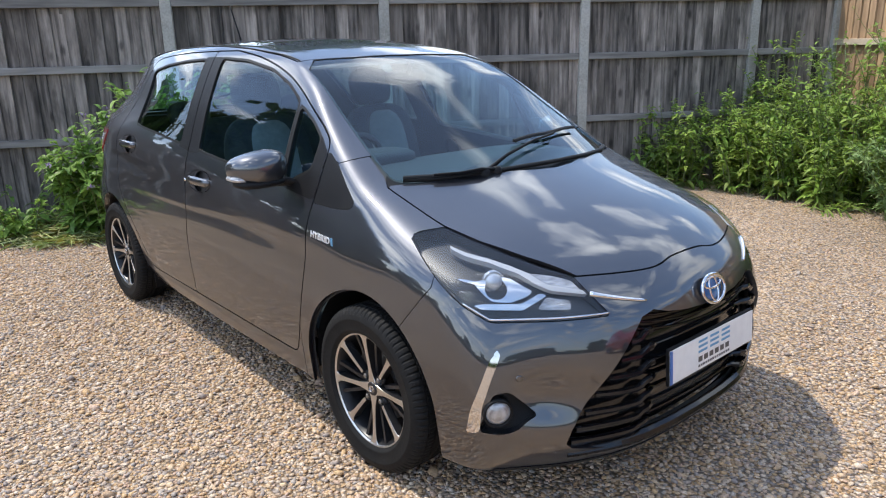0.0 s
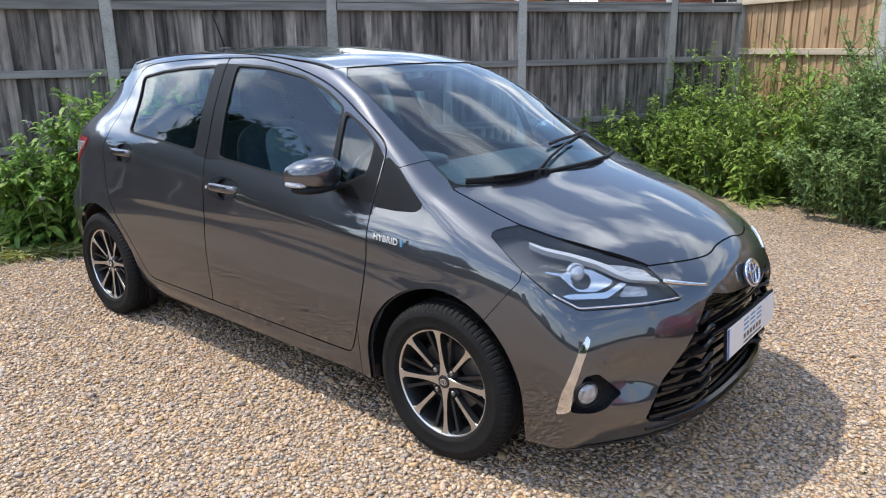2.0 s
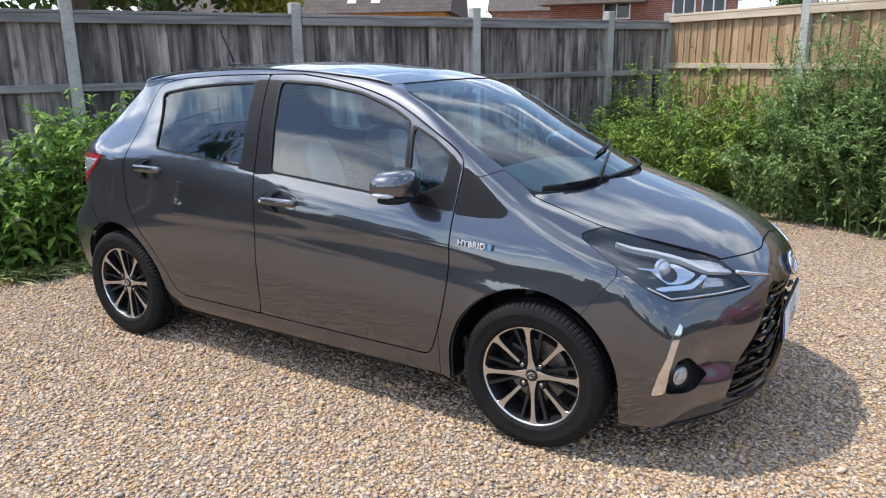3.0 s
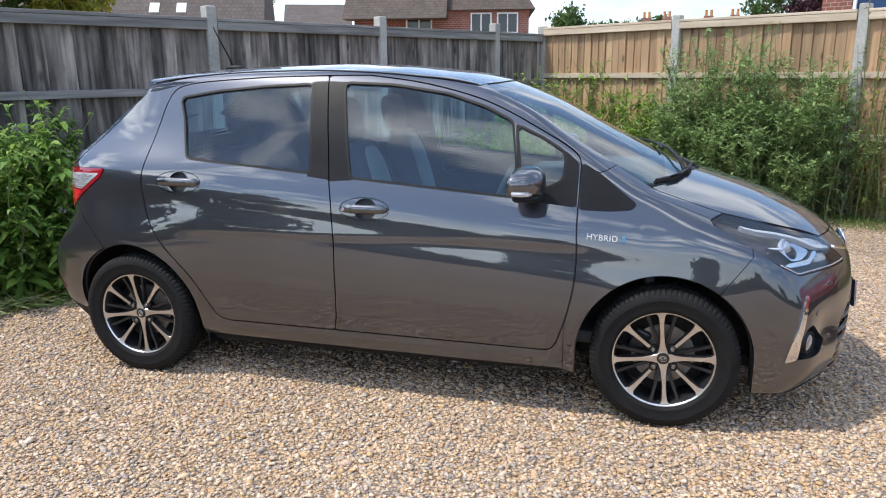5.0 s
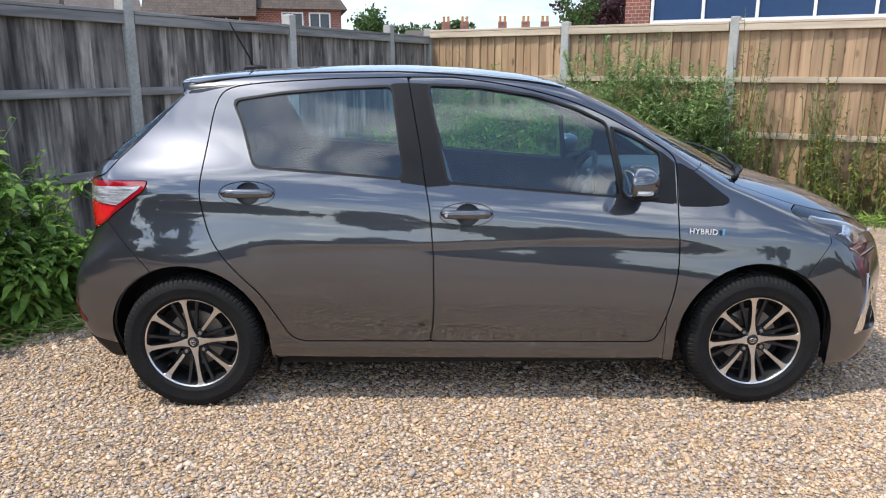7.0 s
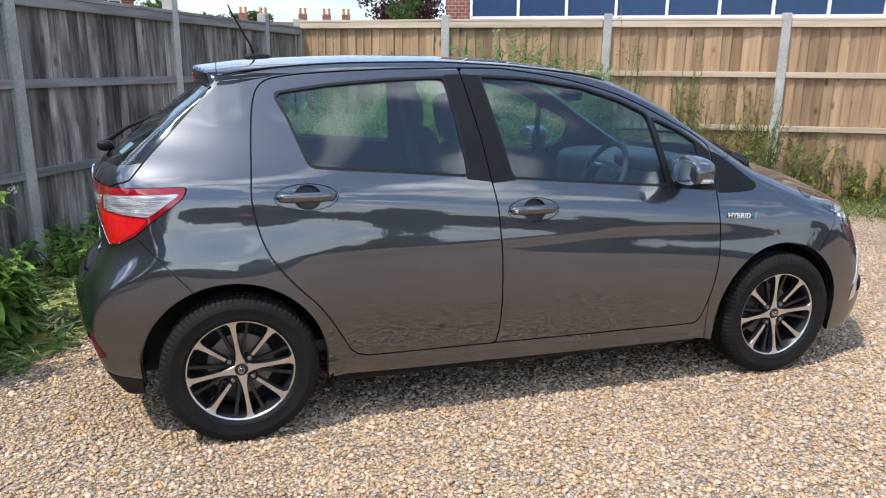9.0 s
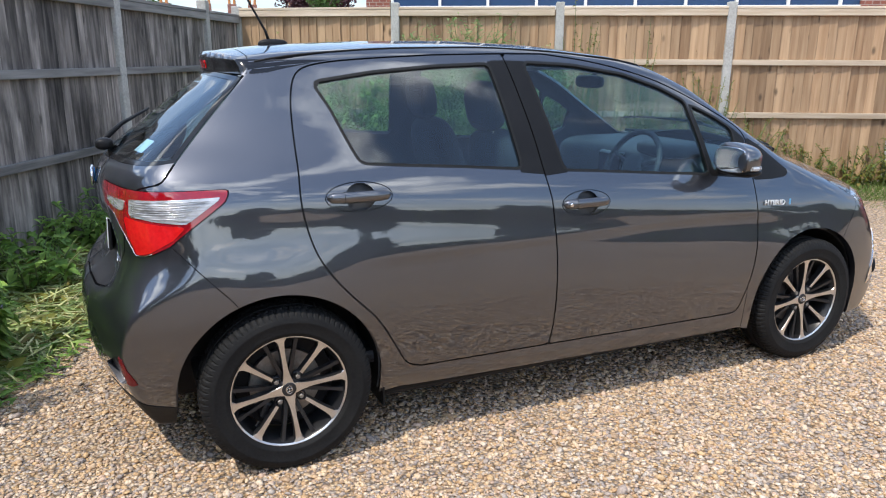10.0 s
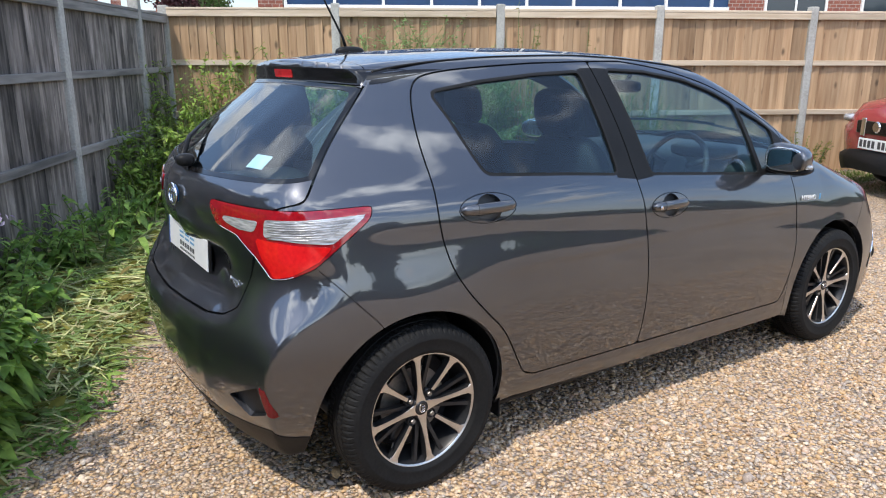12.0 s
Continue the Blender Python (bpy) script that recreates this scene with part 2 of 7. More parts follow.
gl.new(g_far.outputs[0], g_add.inputs[1])
g_stain, g_span, g_mul = gn.new("ShaderNodeTexNoise"), gn.new("ShaderNodeMapRange"), gn.new("ShaderNodeVectorMath")
g_stain.inputs["Scale"].default_value, g_stain.inputs["Detail"].default_value, g_stain.inputs["Roughness"].default_value = 0.8, 5.0, 0.62
g_span.inputs["From Min"].default_value, g_span.inputs["From Max"].default_value = 0.36, 0.62
g_span.inputs["To Min"].default_value, g_span.inputs["To Max"].default_value = 0.40, 1.32
gl.new(g_add.outputs[0], g_stain.inputs["Vector"])
gl.new(g_stain.outputs["Fac"], g_span.inputs["Value"])
g_mul.operation = "SCALE"
gl.new(g_in.links[0].from_socket, g_mul.inputs[0])
gl.new(g_span.outputs[0], g_mul.inputs["Scale"])
gl.new(g_mul.outputs[0], g_in)
GREY_RAIL = material("weathered_grey_rail", (0.11, 0.105, 0.10), (0.31, 0.295, 0.28), rough=0.85, grain=26, patch=5, bump=0.5, stretch=(0.08, 1, 1), random_value=0.12)
BROWN_WOOD = material("pale_brown_board", (0.245, 0.142, 0.074), (0.45, 0.300, 0.176), rough=0.8, grain=24, patch=4, bump=0.4, stretch=(1, 1, 0.06), random_value=0.28, knots=True)
BROWN_RAIL = material("pale_brown_rail", (0.42, 0.32, 0.22), (0.62, 0.51, 0.39), rough=0.8, grain=24, patch=5, bump=0.4, stretch=(0.08, 1, 1), random_value=0.1)

# ---- mesh tools ----


def mesh_object(name, data, material_, parent=None, label=""):
    ob = new(name, data)
    if material_ is not None and not data.materials:
        data.materials.append(material_)
    if parent is not None:
        ob.parent = parent
    if label:
        ob["label"] = label
    return ob


def part(name, bm, material_, parent=None, label="", smooth=False):
    data = bpy.data.meshes.new(name)
    if smooth:
        for f in bm.faces:
            f.smooth = True
    bm.to_mesh(data)
    bm.free()
    return mesh_object(name, data, material_, parent, label)


def thing(name, label, category, group="", at=(0, 0, 0)):
    ob = new(name)
    ob.empty_display_size = 0.1
    ob.location = at
    return tagged(ob, label, category, group)


def box(bm, lo, hi, m=None, bevel=0.0):
    """A box between two corners, bevelled, put through the matrix m."""
    c, s = [(a + b) / 2 for a, b in zip(lo, hi)], [b - a for a, b in zip(lo, hi)]
    got = bmesh.ops.create_cube(bm, size=1)["verts"]
    bmesh.ops.transform(bm, matrix=Matrix.LocRotScale(c, None, s), verts=got)
    if bevel:
        edges = list({e for v in got for e in v.link_edges})
        got = bmesh.ops.bevel(bm, geom=edges, offset=bevel, segments=2, affect="EDGES", profile=0.5)["verts"]
        got = list({v for f in {f for v in got for f in v.link_faces} for v in f.verts})
    if m is not None:
        bmesh.ops.transform(bm, matrix=m, verts=got)
    return got


def lathe(bm, profile, steps, m=None, closed=False):
    """Turn a profile of (radius, along) about the local z axis."""
    rings = []
    for k in range(steps):
        a = 2 * math.pi * k / steps
        rings.append([bm.verts.new((r * math.cos(a), r * math.sin(a), h)) for r, h in profile])
    n = len(profile)
    for k in range(steps):
        a, b = rings[k], rings[(k + 1) % steps]
        for j in range(n if closed else n - 1):
            i = (j + 1) % n
            try:
                bm.faces.new((a[j], b[j], b[i], a[i]))
            except ValueError:
                pass
    got = [v for r in rings for v in r]
    bmesh.ops.remove_doubles(bm, verts=got, dist=1e-6)
    if m is not None:
        bmesh.ops.transform(bm, matrix=m, verts=[v for v in bm.verts])
    return rings


def tube(bm, points, radius, sides=8, flat=1.0, caps=True):
    """A round bar along points; radius a number or one for each point."""
    pts = [Vector(p) for p in points]
    rad = radius if isinstance(radius, (list, tuple)) else [radius] * len(pts)
    rings = []
    side = None
    for k, p in enumerate(pts):
        way = (pts[min(k + 1, len(pts) - 1)] - pts[max(k - 1, 0)]).normalized()
        if side is None:
            side = way.orthogonal().normalized()
        side = (side - way * side.dot(way)).normalized()
        other = way.cross(side)
        rings.append([bm.verts.new(p + rad[k] * (math.cos(a) * side + flat * math.sin(a) * other)) for a in (2 * math.pi * j / sides for j in range(sides))])
    for a, b in zip(rings, rings[1:]):
        for j in range(sides):
            bm.faces.new((a[j], a[(j + 1) % sides], b[(j + 1) % sides], b[j]))
    if caps:
        bm.faces.new(rings[0][::-1])
        bm.faces.new(rings[-1])
    return rings


def array_mesh(name, verts, faces, smooth=False):
    """A mesh out of computed arrays of vertices and equal-sized faces."""
    data = bpy.data.meshes.new(name)
    verts, faces = np.asarray(verts, np.float32), np.asarray(faces, np.int32)
    k = faces.shape[1]
    data.vertices.add(len(verts))
    data.vertices.foreach_set("co", verts.ravel())
    data.loops.add(faces.size)
    data.loops.foreach_set("vertex_index", faces.ravel())
    data.polygons.add(len(faces))
    data.polygons.foreach_set("loop_start", np.arange(0, faces.size, k, dtype=np.int32))
    data.polygons.foreach_set("use_smooth", np.full(len(faces), smooth))
    data.update(calc_edges=True)
    return data


def resample(points, step):
    """Points along a polyline at even steps, ends kept."""
    p = np.array(points, float)
    d = np.concatenate([[0], np.cumsum(np.linalg.norm(np.diff(p, axis=0), axis=1))])
    n = max(2, int(round(d[-1] / step)) + 1)
    s = np.linspace(0, d[-1], n)
    return np.stack([np.interp(s, d, p[:, k]) for k in range(p.shape[1])], 1)


def softened(points, times=2, closed=False):
    """Chaikin's corner cutting."""
    p = np.array(points, float)
    for _ in range(times):
        q = np.roll(p, -1, axis=0) if closed else p[1:]
        a = p if closed else p[:-1]
        new_p = np.stack([a * 0.75 + q * 0.25, a * 0.25 + q * 0.75], 1).reshape(-1, p.shape[1])
        p = new_p if closed else np.concatenate([p[:1], new_p, p[-1:]])
    return p


def filleted(points, r):
    """A closed outline with its corners rounded to about radius r."""
    p = np.array(points, float)
    out = []
    for a, b, c in zip(np.roll(p, 1, axis=0), p, np.roll(p, -1, axis=0)):
        da, dc = np.linalg.norm(a - b), np.linalg.norm(c - b)
        s, e = b + (a - b) / da * min(r, 0.45 * da), b + (c - b) / dc * min(r, 0.45 * dc)
        out += [s * (1 - u) ** 2 + 2 * b * u * (1 - u) + e * u * u for u in np.linspace(0, 1, 6)]
    return np.array(out)

# ---- gravel yard ----
STONE_TINTS = [(0.524, 0.355, 0.208), (0.604, 0.442, 0.293), (0.423, 0.288, 0.18), (0.64, 0.50, 0.36), (0.383, 0.307, 0.255), (0.564, 0.374, 0.2), (0.474, 0.364, 0.274), (0.634, 0.461, 0.293), (0.344, 0.284, 0.246), (0.575, 0.403, 0.293), (0.675, 0.535, 0.405), (0.494, 0.316, 0.171), (0.453, 0.384, 0.321), (0.544, 0.384, 0.246)]


def gravel_material():
    """Ground between and beyond the loose stones: small cells of stone colour with relief and painted shade between
    them.
    """
    m = bpy.data.materials.new("gravel")
    m.use_nodes = True
    nodes, links = m.node_tree.nodes, m.node_tree.links
    p = nodes["Principled BSDF"]
    p.inputs["Roughness"].default_value, p.inputs["Specular IOR Level"].default_value = 0.85, 0.3
    co = nodes.new("ShaderNodeTexCoord")
    wob = nodes.new("ShaderNodeTexNoise")
    wob.inputs["Scale"].default_value = 30
    links.new(co.outputs["Object"], wob.inputs["Vector"])
    shift = nodes.new("ShaderNodeVectorMath")
    shift.operation = "MULTIPLY_ADD"
    shift.inputs[1].default_value = (0.02, 0.02, 0.0)
    links.new(wob.outputs["Color"], shift.inputs[0])
    links.new(co.outputs["Object"], shift.inputs[2])
    vor = nodes.new("ShaderNodeTexVoronoi")
    vor.inputs["Scale"].default_value = 72
    links.new(shift.outputs[0], vor.inputs["Vector"])
    sep = nodes.new("ShaderNodeSeparateColor")
    links.new(vor.outputs["Color"], sep.inputs[0])
    ramp = nodes.new("ShaderNodeValToRGB")
    ramp.color_ramp.interpolation = "CONSTANT"
    while len(ramp.color_ramp.elements) < len(STONE_TINTS):
        ramp.color_ramp.elements.new(0.5)
    for k, c in enumerate(STONE_TINTS):
        ramp.color_ramp.elements[k].position = k / len(STONE_TINTS)
        ramp.color_ramp.elements[k].color = (*c, 1)
    links.new(sep.outputs["Red"], ramp.inputs["Fac"])
    # shade between pebbles painted into the colour: each cell darkens towards its edge
    gap_shade = nodes.new("ShaderNodeMapRange")
    gap_shade.inputs["From Min"].default_value, gap_shade.inputs["From Max"].default_value = 0.35, 0.75
    gap_shade.inputs["To Min"].default_value, gap_shade.inputs["To Max"].default_value = 1.0, 0.35
    links.new(vor.outputs["Distance"], gap_shade.inputs["Value"])
    big = nodes.new("ShaderNodeTexNoise")
    big.inputs["Scale"].default_value, big.inputs["Detail"].default_value = 0.9, 4
    links.new(co.outputs["Object"], big.inputs["Vector"])
    drift = nodes.new("ShaderNodeMapRange")
    drift.inputs["From Min"].default_value, drift.inputs["From Max"].default_value = 0.3, 0.7
    drift.inputs["To Min"].default_value, drift.inputs["To Max"].default_value = 0.82, 1.12
    links.new(big.outputs["Fac"], drift.inputs["Value"])
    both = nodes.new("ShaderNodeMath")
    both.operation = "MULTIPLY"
    links.new(gap_shade.outputs[0], both.inputs[0])
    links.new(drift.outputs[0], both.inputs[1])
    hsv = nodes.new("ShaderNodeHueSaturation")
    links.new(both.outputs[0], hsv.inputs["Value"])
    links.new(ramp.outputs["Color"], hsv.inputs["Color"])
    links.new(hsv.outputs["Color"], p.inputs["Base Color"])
    bump = nodes.new("ShaderNodeBump")
    bump.invert = True
    bump.inputs["Strength"].default_value, bump.inputs["Distance"].default_value = 1.0, 0.012
    links.new(vor.outputs["Distance"], bump.inputs["Height"])
    links.new(bump.outputs[0], p.inputs["Normal"])
    return m


bm = bmesh.new()
bmesh.ops.create_grid(bm, x_segments=2, y_segments=2, size=400)
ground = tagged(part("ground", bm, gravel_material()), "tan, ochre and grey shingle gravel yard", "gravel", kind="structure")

STONE_MAT = island_material("shingle_stone", STONE_TINTS, rough=0.75, grain=130)
rng = np.random.default_rng(7)


def stone_field(name, spots, size, label):
    """Loose flattened pebbles, each turned and squashed its own way, lying on the ground."""
    bm_ = bmesh.new()
    bmesh.ops.create_icosphere(bm_, subdivisions=1, radius=1.0)
    bm_.verts.ensure_lookup_table()
    base = np.array([v.co for v in bm_.verts])
    tri = np.array([[v.index for v in f.verts] for f in bm_.faces])
    bm_.free()
    n = len(spots)
    r = size * np.exp(rng.normal(0, 0.30, n))
    v = base[None] * (1 + rng.normal(0, 0.13, (n, len(base), 1)))
    v = v * np.stack([r * rng.uniform(0.9, 1.45, n), r * rng.uniform(0.7, 1.0, n), r * rng.uniform(0.38, 0.62, n)], 1)[:, None]
    tip = rng.normal(0, 0.28, n)
    c, s = np.cos(tip)[:, None], np.sin(tip)[:, None]
    v = np.stack([v[..., 0] * c - v[..., 2] * s, v[..., 1], v[..., 0] * s + v[..., 2] * c], -1)
    a = rng.uniform(0, 2 * np.pi, n)
    c, s = np.cos(a)[:, None], np.sin(a)[:, None]
    v = np.stack([v[..., 0] * c - v[..., 1] * s, v[..., 0] * s + v[..., 1] * c, v[..., 2]], -1)
    v[..., 0] += spots[:, :1]
    v[..., 1] += spots[:, 1:2]
    v[..., 2] += (r * rng.uniform(0.05, 0.5, n))[:, None]
    f = (tri[None] + (np.arange(n) * len(base))[:, None, None]).reshape(-1, 3)
    ob = mesh_object(name, array_mesh(name, v.reshape(-1, 3), f, smooth=True), STONE_MAT)
    return tagged(ob, label, "gravel", kind="stuff")


def scattered(x0, x1, y0, y1, per_m2):
    n = int((x1 - x0) * (y1 - y0) * per_m2)
    return np.stack([rng.uniform(x0, x1, n), rng.uniform(y0, y1, n)], 1)


stone_spots = np.concatenate([scattered(-1.9, 4.5, -2.0, -0.55, 3900), scattered(3.0, 5.2, -0.55, 2.2, 2100), scattered(-1.4, -0.25, -0.55, 1.0, 2600), scattered(-0.25, 3.0, -0.55, 0.1, 1500), scattered(-2.2, -0.6, 1.0, 2.2, 300), scattered(1.0, 4.5, 2.2, 4.6, 350)])
stone_field("gravel_stones", stone_spots, 0.0076, "loose tan and grey shingle stones")

# ---- ground and fences ----
GREY_DIR = Vector((0.490, 0.8717, 0))
GREY_POSTS = [Vector((-1.372, 2.237, 0)) + GREY_DIR * 1.955 * k for k in range(-5, 0)] + [Vector(p) for p in ((-1.372, 2.237, 0), (-0.409, 4.022, 0), (0.538, 5.696, 0), (1.034, 6.566, 0))]
BROWN_DIR = Vector((0.8737, -0.4864, 0))
BROWN_POSTS = [Vector(p) for p in ((1.034, 6.566, 0), (2.737, 5.485, 0), (4.435, 4.505, 0), (6.188, 3.577, 0), (7.95, 2.645, 0))] + [Vector((7.95, 2.645, 0)) + BROWN_DIR * 1.97 * k for k in range(1, 5)]


def fence_post(name_label, at, way, height):
    """A square concrete post, chamfered, with a slightly domed head."""
    bm = bmesh.new()
    box(bm, (-0.05, -0.055, -0.25), (0.05, 0.055, height), bevel=0.012)
    ob = part("fence_post", bm, CONCRETE)
    ob.matrix_basis = Matrix.Translation(at) @ Matrix.Rotation(math.atan2(way.y, way.x), 4, "Z") @ Matrix.Rotation(random.uniform(-0.006, 0.006), 4, "Y")
    return tagged(ob, name_label, "fence post", "concrete fence posts")


BOARD_MESHES = {}


def board_mesh(width, height, kind):
    """A feather-edge board: thick on one side, thin on the other."""
    key = (round(width, 3), round(height, 2), kind)
    if key not in BOARD_MESHES:
        bm = bmesh.new()
        w, t0, t1 = width / 2 + 0.012, 0.004, 0.022
        lo = [bm.verts.new(p) for p in ((-w, 0, 0), (w, 0, 0), (w, -t1, 0), (-w, -t0, 0))]
        hi = [bm.verts.new(v.co + Vector((0, 0, height))) for v in lo]
        bm.faces.new(lo[::-1])
        bm.faces.new(hi)
        for k in range(4):
            bm.faces.new((lo[k], lo[(k + 1) % 4], hi[(k + 1) % 4], hi[k]))
        bmesh.ops.bevel(bm, geom=[e for e in bm.edges if abs(e.verts[0].co.z - e.verts[1].co.z) > 0.5], offset=0.0025, segments=1, affect="EDGES")
        bmesh.ops.recalc_face_normals(bm, faces=bm.faces)
        data = bpy.data.meshes.new("board")
        bm.to_mesh(data)
        bm.free()
        data.materials.append(GREY_WOOD if kind == "grey" else BROWN_WOOD)
        BOARD_MESHES[key] = data
    return BOARD_MESHES[key]


def fence_panel(a, b, kind, rails, top, label):
    """One bay of close-boarded fence: upright boards behind three rails, under a capping."""
    way = (b - a).normalized()
    length = (b - a).length - 0.10
    bay = thing("timber_fence", label, "fence", kind + " fence bays")
    bay.matrix_basis = Matrix.Translation(a + way * 0.05) @ Matrix.Rotation(math.atan2(way.y, way.x), 4, "Z")
    rail_mat = GREY_RAIL if kind == "grey" else BROWN_RAIL
    for z in rails:
        bm = bmesh.new()
        box(bm, (0, -0.045, z - 0.032), (length, -0.004, z + 0.032), bevel=0.004)
        part("rail", bm, rail_mat, bay)
    bm = bmesh.new()
    box(bm, (0, -0.052, top - 0.085), (length, -0.006, top - 0.012), bevel=0.004)
    part("top_rail", bm, rail_mat, bay)
    bm = bmesh.new()
    box(bm, (0, -0.055, top - 0.010), (length, 0.045, top + 0.018), bevel=0.004)
    part("capping", bm, rail_mat, bay)
    count = max(3, round(length / 0.105))
    step = length / count
    for k in range(count):
        low = random.uniform(0.0, 0.02)
        ob = mesh_object("board", board_mesh(step, top - 0.03, kind), None, bay)
        ob.location = ((k + 0.5) * step, 0.012 + random.uniform(-0.004, 0.004), low)
        ob.rotation_euler = (random.uniform(-0.004, 0.004), random.uniform(-0.006, 0.006), 0.0)
    return bay


for k, p in enumerate(GREY_POSTS):
    fence_post("weathered square concrete post of the fence", p, GREY_DIR, 2.04)
for p in BROWN_POSTS[1:]:
    fence_post("pale square concrete post of the brown fence", p, BROWN_DIR, 2.07)
# panels hang on the far side of the posts' faces
for a, b in zip(GREY_POSTS, GREY_POSTS[1:]):
    fence_panel(a, b, "grey", (0.68, 1.31), 1.92, "weathered grey close-boarded timber fence panel with rails")
for a, b in zip(BROWN_POSTS, BROWN_POSTS[1:]):
    fence_panel(a, b, "brown", (0.78, 1.39), 2.0, "pale brown close-boarded timber fence panel with rails")

# ---- plants ----
LEAF_GREEN = island_material("leaf_green", [(0.156, 0.270, 0.043), (0.264, 0.396, 0.067), (0.186, 0.306, 0.050), (0.360, 0.480, 0.096), (0.216, 0.288, 0.067)], rough=0.55, grain=25, translucent=0.35)
LEAF_BROAD = island_material("leaf_comfrey", [(0.126, 0.240, 0.050), (0.216, 0.360, 0.072), (0.324, 0.468, 0.106), (0.162, 0.288, 0.060)], rough=0.45, grain=30, translucent=0.42)
LEAF_PALE = island_material("leaf_pale", [(0.186, 0.294, 0.102), (0.246, 0.366, 0.126), (0.150, 0.246, 0.086), (0.312, 0.414, 0.156)], rough=0.6, grain=25, translucent=0.35)
LEAF_YELLOW = island_material("leaf_yellow", [(0.20, 0.22, 0.045), (0.28, 0.25, 0.05), (0.12, 0.18, 0.040), (0.16, 0.21, 0.045), (0.25, 0.20, 0.06)], rough=0.6, grain=25, translucent=0.35)
STRAW = island_material("cut_stem", [(0.538, 0.538, 0.213), (0.403, 0.482, 0.157), (0.650, 0.627, 0.325), (0.269, 0.370, 0.123), (0.448, 0.392, 0.213), (0.224, 0.314, 0.112)], rough=0.7, grain=25, translucent=0.2)
GRASS = island_material("grass_blade", [(0.085, 0.15, 0.030), (0.13, 0.20, 0.045), (0.19, 0.23, 0.07), (0.10, 0.17, 0.035)], rough=0.6, grain=10, translucent=0.35)
STEM_MAT = material("plant_stem", (0.10, 0.15, 0.05), (0.17, 0.20, 0.08), rough=0.7, grain=40, patch=6)
FLOWER = island_material("purple_flower", [(0.30, 0.20, 0.46), (0.42, 0.33, 0.55), (0.50, 0.42, 0.56)], rough=0.6, grain=20, translucent=0.3)


def leaves(at, way, up, length, width, droop):
    """Blades as arrays: three or four ribs of three points, folded along the midrib and drooping."""
    n, k = len(at), 3 if float(np.mean(length)) < 0.09 else 4
    way = way / np.linalg.norm(way, axis=1, keepdims=True)
    side = np.cross(way, up)
    side /= np.linalg.norm(side, axis=1, keepdims=True) + 1e-9
    nor = np.cross(side, way)
    t = np.linspace(0, 1, k)
    prof = np.sin(np.pi * np.clip(t * 0.93 + 0.05, 0, 1)) ** 0.8
    prof[-1] = 0.03
    mid = at[:, None] + way[:, None] * (length[:, None] * t)[..., None]
    mid = mid - np.array([0, 0, 1.0]) * (droop[:, None] * length[:, None] * t ** 2)[..., None]
    off = side[:, None] * (width[:, None] * prof / 2)[..., None]
    lift = nor[:, None] * (width[:, None] * prof * 0.16)[..., None]
    v = np.stack([mid - off + lift, mid, mid + off + lift], 2).reshape(n, k * 3, 3)
    q = []
    for j in range(k - 1):
        for s in range(2):
            a = j * 3 + s
            q.append((a, a + 1, a + 4, a + 3))
    f = np.array(q)[None] + (np.arange(n) * k * 3)[:, None, None]
    return v.reshape(-1, 3), f.reshape(-1, 4)


